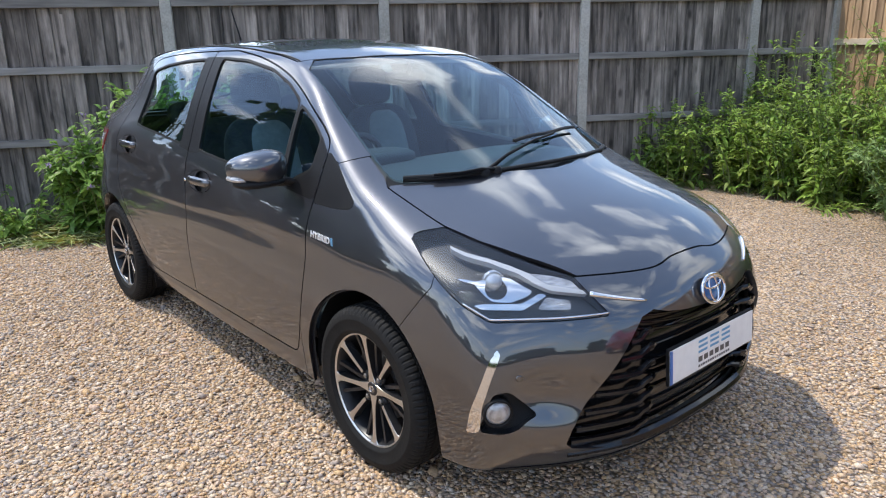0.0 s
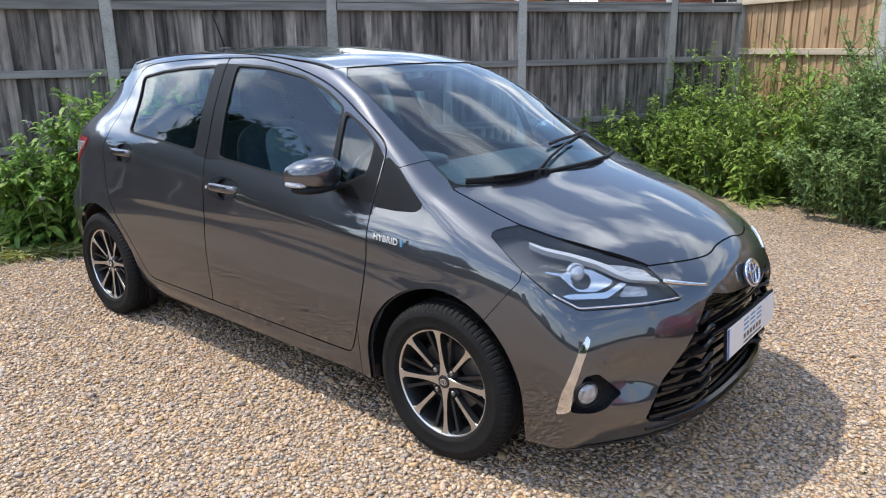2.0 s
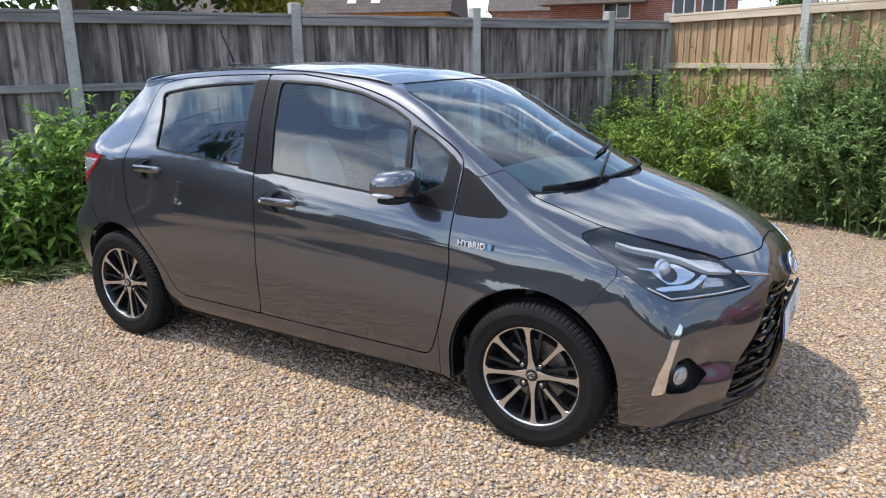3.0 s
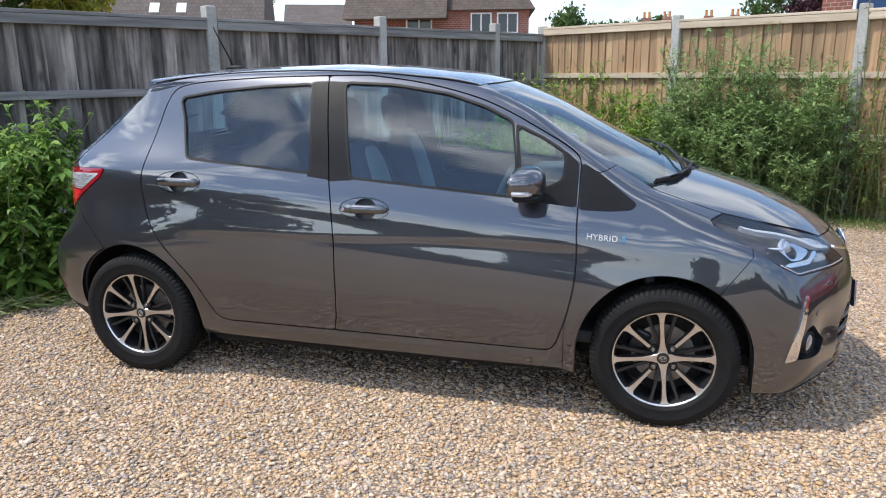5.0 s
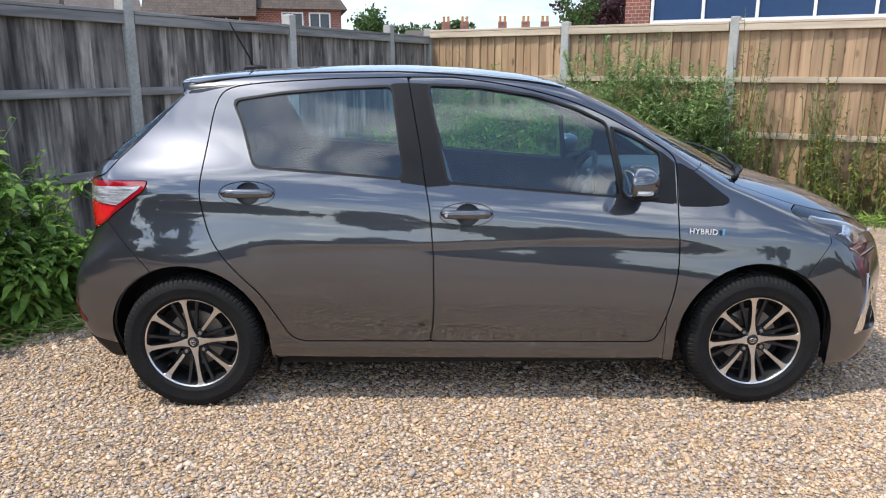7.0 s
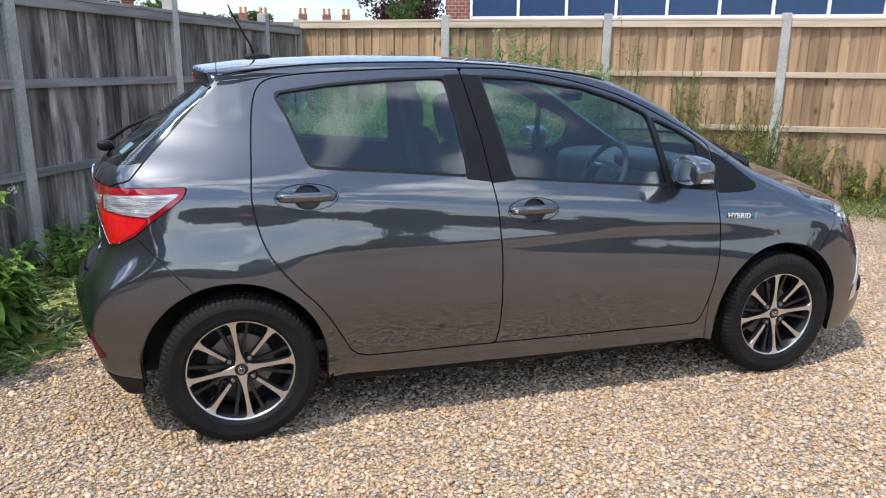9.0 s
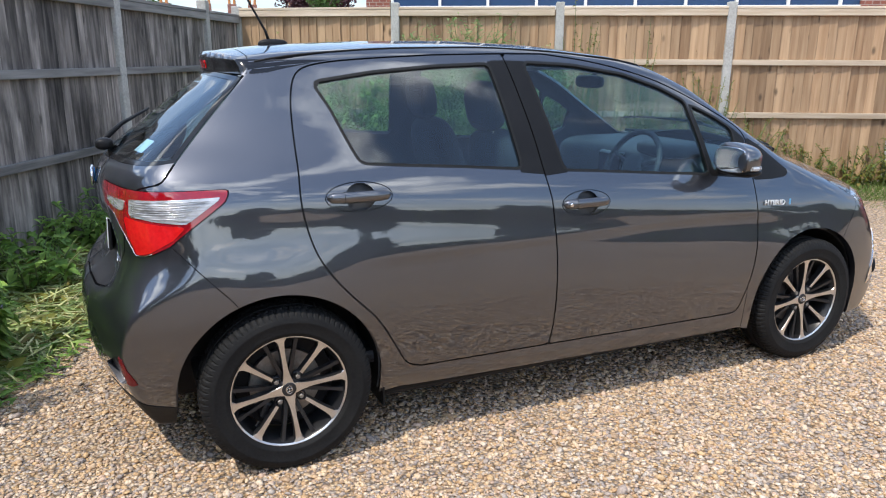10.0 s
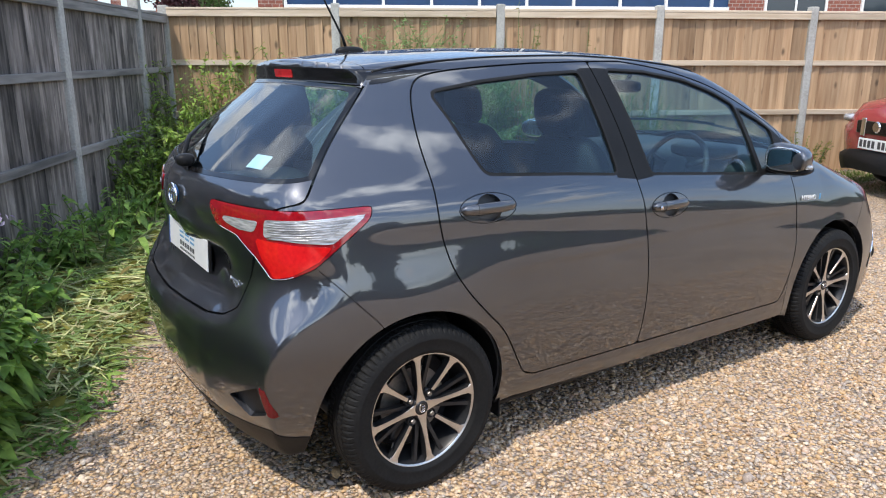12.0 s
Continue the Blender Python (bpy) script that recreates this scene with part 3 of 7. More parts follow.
def plant(name, at, stems, height, spread, leaf_mat, leaf_len, leaf_wid, per_stem, droop, label, category, group, flowers=0, lean=(0, 0), start=0.08, seed=1, side_shoots=0, big_low=0.55):
    """Stems rising and leaning out from one foot, with side shoots and leaves all the way up; parts stems, leaves, flowers."""
    r = np.random.default_rng(seed)
    whole = thing(name, label, category, group, at=(at[0], at[1], 0))
    bm_ = bmesh.new()
    pos, way, ln, wd, tips = [], [], [], [], []

    def clothe(pts, k, first, scale):
        for u in np.sort(r.uniform(first, 1.0, k)):
            f_ = u * (len(pts) - 1)
            i = min(len(pts) - 2, int(f_))
            p = pts[i] * (1 - f_ + i) + pts[i + 1] * (f_ - i)
            b_ = r.uniform(0, 2 * np.pi)
            pos.append(p)
            way.append((math.cos(b_), math.sin(b_), r.uniform(-0.1, 0.8) + 0.5 * u))
            size = scale * (1.0 - big_low * u) * r.uniform(0.65, 1.15)
            ln.append(leaf_len * size)
            wd.append(leaf_wid * size)

    for s in range(stems):
        a = r.uniform(0, 2 * np.pi)
        edge = math.sqrt(r.uniform(0, 1))
        foot = np.array([math.cos(a), math.sin(a), 0]) * spread * 0.55 * edge
        # outer stems are shorter, so that the whole is domed
        h = height * r.uniform(0.72, 1.0) * (1.0 - 0.38 * edge ** 2)
        out = np.array([math.cos(a) * spread * 0.55 * r.uniform(0.2, 1.0) + lean[0] * h, math.sin(a) * spread * 0.55 * r.uniform(0.2, 1.0) + lean[1] * h, 0])
        pts = [foot + out * u ** 1.7 + np.array([0, 0, h * (u - 0.10 * u ** 3)]) for u in np.linspace(0, 1, 6)]
        tube(bm_, [tuple(p) for p in pts], [0.007, 0.0065, 0.006, 0.005, 0.004, 0.002], 5, caps=False)
        tips.append(pts[-1])
        clothe(pts, max(4, int(per_stem * h / height)), start, 1.0)
        for j in range(side_shoots):
            i = int(r.integers(1, 5))
            b_ = r.uniform(0, 2 * np.pi)
            reach = h * r.uniform(0.14, 0.28)
            end = pts[i] + np.array([math.cos(b_) * reach * 0.75, math.sin(b_) * reach * 0.75, reach * r.uniform(0.5, 1.0)])
            mid = (pts[i] + end) / 2 + np.array([0, 0, -0.06 * reach])
            tube(bm_, [tuple(pts[i]), tuple(mid), tuple(end)], [0.004, 0.003, 0.0015], 4, caps=False)
            tips.append(end)
            clothe([pts[i], mid, end], max(4, per_stem // 5), 0.15, 0.85)
    part("stem_tangle", bm_, STEM_MAT, whole)["kind"] = "stuff"
    pos, way, ln, wd = np.array(pos), np.array(way), np.array(ln), np.array(wd)
    up = np.tile([0.0, 0, 1], (len(pos), 1)) + r.normal(0, 0.25, (len(pos), 3))
    v, f = leaves(pos, way, up, ln, wd, r.uniform(0.4, 1.2, len(pos)) * droop)
    mesh_object("foliage", array_mesh("foliage", v, f, smooth=True), leaf_mat, whole)["kind"] = "stuff"
    if flowers:
        # hanging bunches of small bells at the tips
        pick = r.integers(0, len(tips), max(1, flowers // 9))
        pts = np.repeat(np.array(tips)[pick], 9, axis=0)
        n_ = len(pts)
        pts = pts + r.normal(0, 0.016, (n_, 3)) - np.array([0, 0, 0.01])
        w_ = r.normal(0, 0.6, (n_, 3)) + np.array([0, 0, -0.8])
        v, f = leaves(pts, w_, np.tile([1.0, 0.2, 0.1], (n_, 1)) + r.normal(0, 0.4, (n_, 3)), np.full(n_, 0.026), np.full(n_, 0.016), np.zeros(n_))
        mesh_object("blossom", array_mesh("blossom", v, f), FLOWER, whole, "small mauve bell flowers")["kind"] = "stuff"
    return whole


# comfrey behind the car's tail
COMFREY = "leafy green comfrey plant with mauve flowers"
for k, (x, y, h, sp) in enumerate(((-1.70, 0.60, 1.50, 0.62), (-1.80, 0.12, 1.42, 0.66), (-2.05, -0.30, 1.0, 0.6), (-2.1, 0.55, 1.35, 0.7), (-1.68, 0.22, 0.85, 0.45), (-1.40, 0.36, 0.55, 0.36), (-1.30, 0.62, 0.62, 0.30))):
    plant("comfrey_plant", (x, y), 34, h * 1.04, sp * 0.98, LEAF_BROAD, 0.20, 0.068, 44, 0.8, COMFREY, "plant", "comfrey clumps", flowers=110, seed=20 + k, side_shoots=3, big_low=0.45)
for k, (x, y, h, sp) in enumerate(((-1.05, 2.0, 0.42, 0.5), (-0.55, 3.0, 0.55, 0.6), (-0.25, 3.6, 0.60, 0.5), (0.0, 4.2, 0.55, 0.6), (-1.10, 2.55, 0.45, 0.4), (-0.80, 2.95, 0.42, 0.4), (-2.4, -0.9, 0.45, 0.7), (-2.7, -1.6, 0.4, 0.7))):
    plant("low_weed", (x, y), 12, h, sp, LEAF_BROAD, 0.22, 0.075, 16, 0.9, "low broad-leaved green weed by the fence", "plant", "low weeds", seed=40 + k)
# thicket in the corner and along the brown fence
for k, (x, y, h, sp) in enumerate(((0.75, 5.35, 1.05, 0.6), (1.05, 5.75, 1.35, 0.7), (1.35, 5.15, 1.0, 0.7), (1.6, 5.8, 1.35, 0.7), (1.9, 5.15, 1.1, 0.7), (2.2, 5.45, 1.35, 0.6), (2.4, 4.95, 1.05, 0.6), (1.1, 4.9, 0.75, 0.6), (1.7, 4.75, 0.65, 0.6), (2.75, 4.95, 1.1, 0.5), (0.35, 4.75, 0.8, 0.5))):
    plant("tall_weed", (x, y), 26, h * 1.32, sp * 1.1, LEAF_GREEN, 0.17, 0.054, 44, 0.75, "tall tangled green weed in front of the fence", "plant", "weeds in the corner", seed=60 + k, side_shoots=3)
for k, (x, y, h, sp) in enumerate(((3.05, 4.75, 1.72, 0.55), (3.4, 4.55, 1.88, 0.6), (3.75, 4.35, 1.62, 0.55), (3.25, 4.35, 1.35, 0.6), (3.6, 4.15, 1.15, 0.6), (4.05, 4.25, 1.50, 0.45), (2.85, 4.45, 0.95, 0.55))):
    plant("bushy_weed", (x, y), 40, h * 1.2, sp * 1.35, LEAF_PALE, 0.115, 0.030, 80, 0.6, "tall pale-green bushy weed with narrow leaves", "plant", "bushy weeds", seed=90 + k, side_shoots=7, big_low=0.3)
for k, (x, y, h, sp) in enumerate(((4.45, 4.15, 1.85, 0.30), (4.75, 4.05, 1.15, 0.35), (5.15, 3.85, 1.75, 0.25), (5.25, 3.70, 0.95, 0.4), (5.50, 3.62, 1.0, 0.5), (5.80, 3.50, 1.30, 0.45), (6.05, 3.35, 0.95, 0.5), (6.35, 3.2, 0.8, 0.5), (6.9, 2.95, 0.5, 0.4), (7.35, 2.7, 0.45, 0.4), (7.75, 2.45, 0.55, 0.35))):
    plant("straggling_weed", (x, y), 16, h * 1.3, sp * 1.25, LEAF_YELLOW, 0.105, 0.040, 50, 0.8, "thin yellowing weed climbing the brown fence", "plant", "straggling weeds", seed=120 + k)
for k, (x, y) in enumerate(((5.05, 3.35), (5.35, 3.2), (2.0, 4.45), (0.2, 4.3), (-0.7, 2.5))):
    plant("strap_leaf_clump", (x, y), 14, 0.06, 0.3, LEAF_GREEN, 0.48, 0.026, 5, 0.85, "arching clump of green strap leaves", "plant", "strap-leaved clumps", start=0.2, seed=150 + k)


def blades(name, spots, length, width, mat_, label, flat=False, seed=5):
    """Grass or cut stems: many loose blades joined into one object."""
    r = np.random.default_rng(seed)
    n = len(spots)
    at = np.concatenate([spots, (r.uniform(0.004, 0.05, (n, 1)) if flat else np.zeros((n, 1)))], 1)
    a = r.uniform(0, 2 * np.pi, n)
    rise = r.normal(0.05, 0.10, n) if flat else r.uniform(0.8, 2.5, n)
    way = np.stack([np.cos(a), np.sin(a), rise], 1)
    v, f = leaves(at, way, np.tile([0.0, 0, 1], (n, 1)) + r.normal(0, 0.5, (n, 3)), length * r.uniform(0.5, 1.3, n), width * r.uniform(0.6, 1.3, n), r.uniform(0.0, 0.15, n) if flat else r.uniform(0.1, 0.7, n))
    v[:, 2] = np.maximum(v[:, 2], 0.003)
    return tagged(mesh_object(name, array_mesh(name, v, f, smooth=True), mat_), label, "vegetation", kind="stuff")


def within(poly, count, seed):
    """Random spots inside a plan outline."""
    r = np.random.default_rng(seed)
    p = np.array(poly, float)
    q = r.uniform(p.min(0), p.max(0), (count * 4, 2))
    return q[distance_flat(q, p) < 0][:count]


def distance_flat(q, p):
    odd = np.zeros(len(q), bool)
    for (ax, ay), (bx, by) in zip(p, np.roll(p, -1, axis=0)):
        odd ^= ((ay > q[:, 1]) != (by > q[:, 1])) & (q[:, 0] < (bx - ax) * (q[:, 1] - ay) / (by - ay + 1e-12) + ax)
    return np.where(odd, -1.0, 1.0)


CUT_AREA = [(-1.20, 0.25), (-0.90, 0.62), (-0.52, 1.25), (-0.12, 2.2), (0.28, 3.7), (-0.2, 4.2), (-1.3, 2.3), (-2.2, 0.7), (-3.1, -0.9), (-2.6, -1.6), (-1.7, -0.9)]
blades("cut_vegetation", within(CUT_AREA, 9500, 3), 0.22, 0.012, STRAW, "flattened heap of cut green and yellow stems", flat=True)
blades("cut_leaves", within(CUT_AREA, 3400, 4), 0.13, 0.036, LEAF_YELLOW, "wilting cut leaves lying on the ground", flat=True, seed=6)
blades("trampled_leaves", within([(-1.45, -0.25), (-1.0, 0.15), (-0.80, 0.50), (-0.7, 0.95), (-1.7, 0.6), (-1.9, -0.3)], 900, 8), 0.09, 0.018, LEAF_BROAD, "dark trampled leaves at the edge of the gravel", flat=True, seed=9)
VERGE = [(0.4, 4.45), (1.0, 4.62), (2.3, 4.62), (3.4, 3.95), (4.8, 3.45), (5.6, 2.75), (6.3, 1.9), (7.4, 1.6), (8.8, 1.7), (8.2, 2.35), (6.2, 3.4), (4.4, 4.3), (2.7, 5.2), (1.2, 5.9)]
blades("grass_verge", within(VERGE, 16000, 11), 0.11, 0.007, GRASS, "rough green and yellow grass verge along the fence", seed=12)
blades("grass_fringe", within([(0.3, 4.35), (1.0, 4.5), (2.3, 4.5), (3.4, 3.8), (4.9, 3.2), (6.2, 1.5), (8.8, 0.6), (9.0, 1.6), (6.4, 2.1), (4.9, 3.5), (3.4, 4.0), (2.3, 4.65), (0.5, 4.6)], 5000, 14), 0.07, 0.006, GRASS, "sparse grass at the edge of the gravel", seed=15)

# ---- houses beyond the fences ----


def brick_material(name, a, b, mortar, scale, rows=0.25, width=0.5, bump=0.4):
    m = bpy.data.materials.new(name)
    m.use_nodes = True
    nodes, links = m.node_tree.nodes, m.node_tree.links
    p = nodes["Principled BSDF"]
    p.inputs["Roughness"].default_value = 0.85
    co = nodes.new("ShaderNodeTexCoord")
    mp = nodes.new("ShaderNodeMapping")
    mp.inputs["Rotation"].default_value = (radians(90), 0, 0)
    links.new(co.outputs["Object"], mp.inputs["Vector"])
    br = nodes.new("ShaderNodeTexBrick")
    br.inputs["Color1"].default_value, br.inputs["Color2"].default_value, br.inputs["Mortar"].default_value = (*a, 1), (*b, 1), (*mortar, 1)
    br.inputs["Scale"].default_value = scale
    br.inputs["Brick Width"].default_value, br.inputs["Row Height"].default_value = width, rows
    links.new(mp.outputs[0], br.inputs["Vector"])
    n = nodes.new("ShaderNodeTexNoise")
    n.inputs["Scale"].default_value, n.inputs["Detail"].default_value = 1.3, 5
    links.new(co.outputs["Object"], n.inputs["Vector"])
    hsv = nodes.new("ShaderNodeHueSaturation")
    span = nodes.new("ShaderNodeMapRange")
    span.inputs["To Min"].default_value, span.inputs["To Max"].default_value = 0.6, 1.4
    links.new(n.outputs["Fac"], span.inputs["Value"])
    links.new(span.outputs[0], hsv.inputs["Value"])
    links.new(br.outputs["Color"], hsv.inputs["Color"])
    links.new(hsv.outputs["Color"], p.inputs["Base Color"])
    return m


BRICK = brick_material("red_brick", (0.26, 0.085, 0.055), (0.20, 0.065, 0.045), (0.34, 0.30, 0.26), 2.2)
TILE = brick_material("brown_roof_tile", (0.07, 0.052, 0.042), (0.105, 0.078, 0.06), (0.045, 0.035, 0.03), 2.0, 0.3, 0.32)
SLATE = brick_material("dark_roof_tile", (0.085, 0.068, 0.06), (0.115, 0.09, 0.078), (0.055, 0.045, 0.04), 2.0, 0.3, 0.35)
WHITE_FRAME = material("white_frame", (0.70, 0.70, 0.69), (0.80, 0.80, 0.79), rough=0.5, grain=20, patch=2)
DARK_PANE = material("house_window_pane", (0.03, 0.04, 0.05), rough=0.05)
BLUE_PANE = material("blue_panel", (0.006, 0.032, 0.095), (0.009, 0.042, 0.12), rough=0.3, grain=4, patch=0.6)
ORANGE_TILE = material("orange_hung_tile", (0.42, 0.18, 0.06), (0.55, 0.26, 0.10), rough=0.85, grain=14, patch=2)


def house(label, m, length, depth, eave, ridge, hip, wall_mat, roof_mat, windows=(), chimneys=(), overhang=0.35, base=0.0):
    """Walls under a gabled or hipped roof; local x along the front, local -y towards the viewer."""
    h = thing("house", label, "house", "houses beyond the fence")
    h.matrix_basis = m
    bm_ = bmesh.new()
    box(bm_, (0, 0, base), (length, depth, eave))
    if not hip:
        for x in (0.0, length - 0.02):
            v = [bm_.verts.new(p) for p in ((x, 0, eave), (x, depth, eave), (x, depth / 2, ridge - 0.1), (x + 0.02, 0, eave), (x + 0.02, depth, eave), (x + 0.02, depth / 2, ridge - 0.1))]
            bm_.faces.new(v[:3])
            bm_.faces.new(v[3:][::-1])
    part("wall", bm_, wall_mat, h)
    bm_ = bmesh.new()
    o = overhang
    e = [bm_.verts.new(p) for p in ((-o, -o, eave - 0.15), (length + o, -o, eave - 0.15), (length + o, depth + o, eave - 0.15), (-o, depth + o, eave - 0.15))]
    t = [bm_.verts.new(p) for p in ((hip - (0 if hip else o), depth / 2, ridge), (length - hip + (0 if hip else o), depth / 2, ridge))]
    for f in ((e[0], e[1], t[1], t[0]), (e[2], e[3], t[0], t[1]), (e[1], e[2], t[1]), (e[3], e[0], t[0]), (e[3], e[2], e[1], e[0])):
        bm_.faces.new(f)
    roof = part("roof", bm_, roof_mat, h)
    for x in chimneys:
        bm_ = bmesh.new()
        box(bm_, (x - 0.4, depth / 2 - 0.3, ridge - 0.6), (x + 0.4, depth / 2 + 0.3, ridge + 0.75), bevel=0.03)
        stack = part("chimney", bm_, BRICK, roof)
        for k in (-0.22, 0.22):
            bm_ = bmesh.new()
            lathe(bm_, [(0.13, ridge + 0.7), (0.11, ridge + 1.15), (0.14, ridge + 1.25), (0.09, ridge + 1.25)], 12)
            ob = part("chimney_pot", bm_, ORANGE_TILE, h)
            ob.location = (x + k, depth / 2, 0)
    for x, z, w, ht in windows:
        bm_ = bmesh.new()
        for lo, hi in (((x, -0.07, z), (x + w, 0.02, z + 0.08)), ((x, -0.07, z + ht - 0.08), (x + w, 0.02, z + ht)), ((x, -0.07, z + 0.08), (x + 0.08, 0.02, z + ht - 0.08)), ((x + w - 0.08, -0.07, z + 0.08), (x + w, 0.02, z + ht - 0.08)), ((x + w / 2 - 0.035, -0.06, z + 0.08), (x + w / 2 + 0.035, 0.02, z + ht - 0.08))):
            box(bm_, lo, hi)
        win = part("window", bm_, WHITE_FRAME, h, "white-framed window")
        bm_ = bmesh.new()
        box(bm_, (x + 0.06, -0.035, z + 0.06), (x + w - 0.06, -0.025, z + ht - 0.06))
        part("pane", bm_, DARK_PANE, win)
    return h


house("red-brick house with a broad hipped brown tiled roof", pose(-13.8, 37.23, 0, 0, 0, 11), 10.0, 8.0, 4.95, 9.2, 2.2, BRICK, TILE, windows=((3.0, 3.5, 1.5, 1.15), (6.7, 3.5, 1.2, 1.15), (8.2, 3.5, 1.2, 1.15)))
bm = bmesh.new()
v = [bm.verts.new(q) for q in ((-0.4, -1.6, 4.3), (5.4, -1.6, 4.3), (5.4, 0.6, 6.2), (-0.4, 0.6, 6.2), (-0.4, 0.2, 4.3), (5.4, 0.2, 4.3))]
for f in ((0, 1, 2, 3), (1, 5, 2), (0, 3, 4), (0, 4, 5, 1)):
    bm.faces.new([v[k] for k in f])
part("lower_roof", bm, TILE, bpy.data.objects["house"], "low brown roof slope")
house("house with a dark tiled roof and two skylights", pose(-23.5, 17.5, 0, 0, 0, 24), 12.5, 7.0, 3.45, 6.95, 0.0, ORANGE_TILE, SLATE)
house("small far house with a plain brown gabled roof", pose(-26.0, 53.4, 0, 0, 0, 24), 4.9, 7.0, 5.4, 7.15, 0.0, BRICK, SLATE)
house("far terrace with a dark roof and brick chimneys", pose(-1.5, 66.0, 0, 0, 0, -8), 18.0, 7.0, 3.4, 5.3, 0.0, BRICK, SLATE, chimneys=(3.6, 5.4, 9.0, 11.2, 13.0, 16.6))
house("long brick house with white windows beyond the fence", pose(20.9, 13.2, 0, 0, 0, -29), 16.0, 7.0, 4.6, 7.0, 0.0, BRICK, SLATE, windows=((1.2, 2.6, 2.2, 1.5), (4.6, 2.6, 2.2, 1.5), (8.0, 2.6, 2.2, 1.5)))
for x in (8.62, 9.60):
    bm = bmesh.new()
    box(bm, (0, 0, 0), (0.36, 0.55, 0.05), bevel=0.01)
    ob = part("skylight", bm, WHITE_FRAME, bpy.data.objects["house.001"], "pale roof skylight")
    ob.matrix_basis = pose(x, 0.05, 3.66, 43, 0, 0)

# school-like hall with a band of blue panels in white frames
hall = thing("hall_building", "brick hall with a band of blue glazed panels in white frames", "building")
hall.matrix_basis = pose(8.2, 20.4, 0, 0, 0, -29.3)
bm = bmesh.new()
box(bm, (-0.9, 0.05, 0), (15.6, 9.0, 2.9))
part("wall", bm, BRICK, hall)
bm = bmesh.new()
box(bm, (-0.9, -0.05, 2.9), (-0.12, 9.0, 5.4))
part("brick_pier", bm, BRICK, hall, "red brick pier")
bm = bmesh.new()
box(bm, (-0.1, 0.12, 2.9), (15.6, 9.0, 5.4))
part("upper_wall", bm, DARK_PANE, hall)
bm = bmesh.new()
box(bm, (-1.2, -0.4, 5.4), (16.0, 9.3, 5.75), bevel=0.04)
part("roof", bm, WHITE_FRAME, hall, "flat roof with pale fascia")
for k in range(10):
    x = -0.08 + 1.56 * k
    bm = bmesh.new()
    for lo, hi in (((x, -0.06, 2.92), (x + 0.09, 0.10, 5.38)), ((x + 0.09, -0.05, 2.92), (x + 1.56, 0.10, 3.06)), ((x + 0.09, -0.05, 4.15), (x + 1.56, 0.10, 4.24))):
        box(bm, lo, hi)
    win = part("window", bm, WHITE_FRAME, hall, "white window frame")
    bm = bmesh.new()
    box(bm, (x + 0.07, 0.03, 3.04), (x + 1.56, 0.07, 5.38))
    part("pane", bm, BLUE_PANE, win, "deep blue panel")

# ---- trees ----
TREE_LEAF = island_material("tree_leaf", [(0.040, 0.085, 0.018), (0.060, 0.115, 0.026), (0.080, 0.135, 0.035), (0.050, 0.095, 0.022)], rough=0.6, grain=10, translucent=0.3)
PURPLE_LEAF = island_material("purple_leaf", [(0.060, 0.022, 0.030), (0.090, 0.032, 0.040), (0.045, 0.020, 0.026)], rough=0.6, grain=10, translucent=0.3)
GOLD_LEAF = island_material("golden_leaf", [(0.34, 0.32, 0.04), (0.42, 0.38, 0.06), (0.26, 0.27, 0.04)], rough=0.6, grain=10, translucent=0.35)
BARK = material("bark", (0.06, 0.045, 0.032), (0.13, 0.10, 0.075), rough=0.9, grain=20, patch=3, bump=0.6)


def tree(name, at, height, spread, leaf_mat, count, size, label, seed, trunk=0.3):
    """A tapered trunk, limbs, and leaves in uneven clumps along the limbs."""
    r = np.random.default_rng(seed)
    whole = thing(name, label, "tree", at=(at[0], at[1], 0))
    bm_ = bmesh.new()
    tube(bm_, [(0, 0, -0.1), (0.05, 0.02, height * trunk), (0.1, -0.08, height * 0.6), (0.0, 0.0, height * 0.88)], [height * 0.028, height * 0.022, height * 0.012, 0.02], 9)
    clumps = []
    for k in range(26):
        a, u = r.uniform(0, 2 * np.pi), r.uniform(trunk * 0.8, 0.95)
        reach = spread * math.sqrt(max(0.05, 1 - ((u - 0.55) / 0.5) ** 2)) * r.uniform(0.45, 1.0)
        z0 = height * u * 0.85
        end = np.array([math.cos(a) * reach, math.sin(a) * reach, height * u + r.uniform(-0.2, 0.5)])
        mid = end * 0.5 + np.array([0, 0, z0 * 0.5])
        tube(bm_, [(0, 0, z0 * 0.92), tuple(mid), tuple(end)], [height * 0.008, height * 0.005, 0.012], 5)
        clumps += [end, mid * 0.5 + end * 0.5, end + r.normal(0, spread * 0.12, 3)]
    clumps = np.array(clumps)
    part("trunk", bm_, BARK, whole)
    pick = clumps[r.integers(0, len(clumps), count)]
    at_ = pick + r.normal(0, spread * 0.125, (count, 3)) * np.array([1, 1, 0.8])
    u_, w_ = r.normal(0, 1, (count, 3)), r.normal(0, 1, (count, 3))
    u_ /= np.linalg.norm(u_, axis=1, keepdims=True)
    w_ = np.cross(u_, w_)
    w_ /= np.linalg.norm(w_, axis=1, keepdims=True)
    s = size * r.uniform(0.6, 1.3, (count, 1))
    v = np.stack([at_ - u_ * s, at_ - w_ * s * 0.5, at_ + u_ * s, at_ + w_ * s * 0.5], 1).reshape(-1, 3)
    f = np.arange(count * 4).reshape(-1, 4)
    mesh_object("crown", array_mesh("crown", v, f), leaf_mat, whole)
    return whole


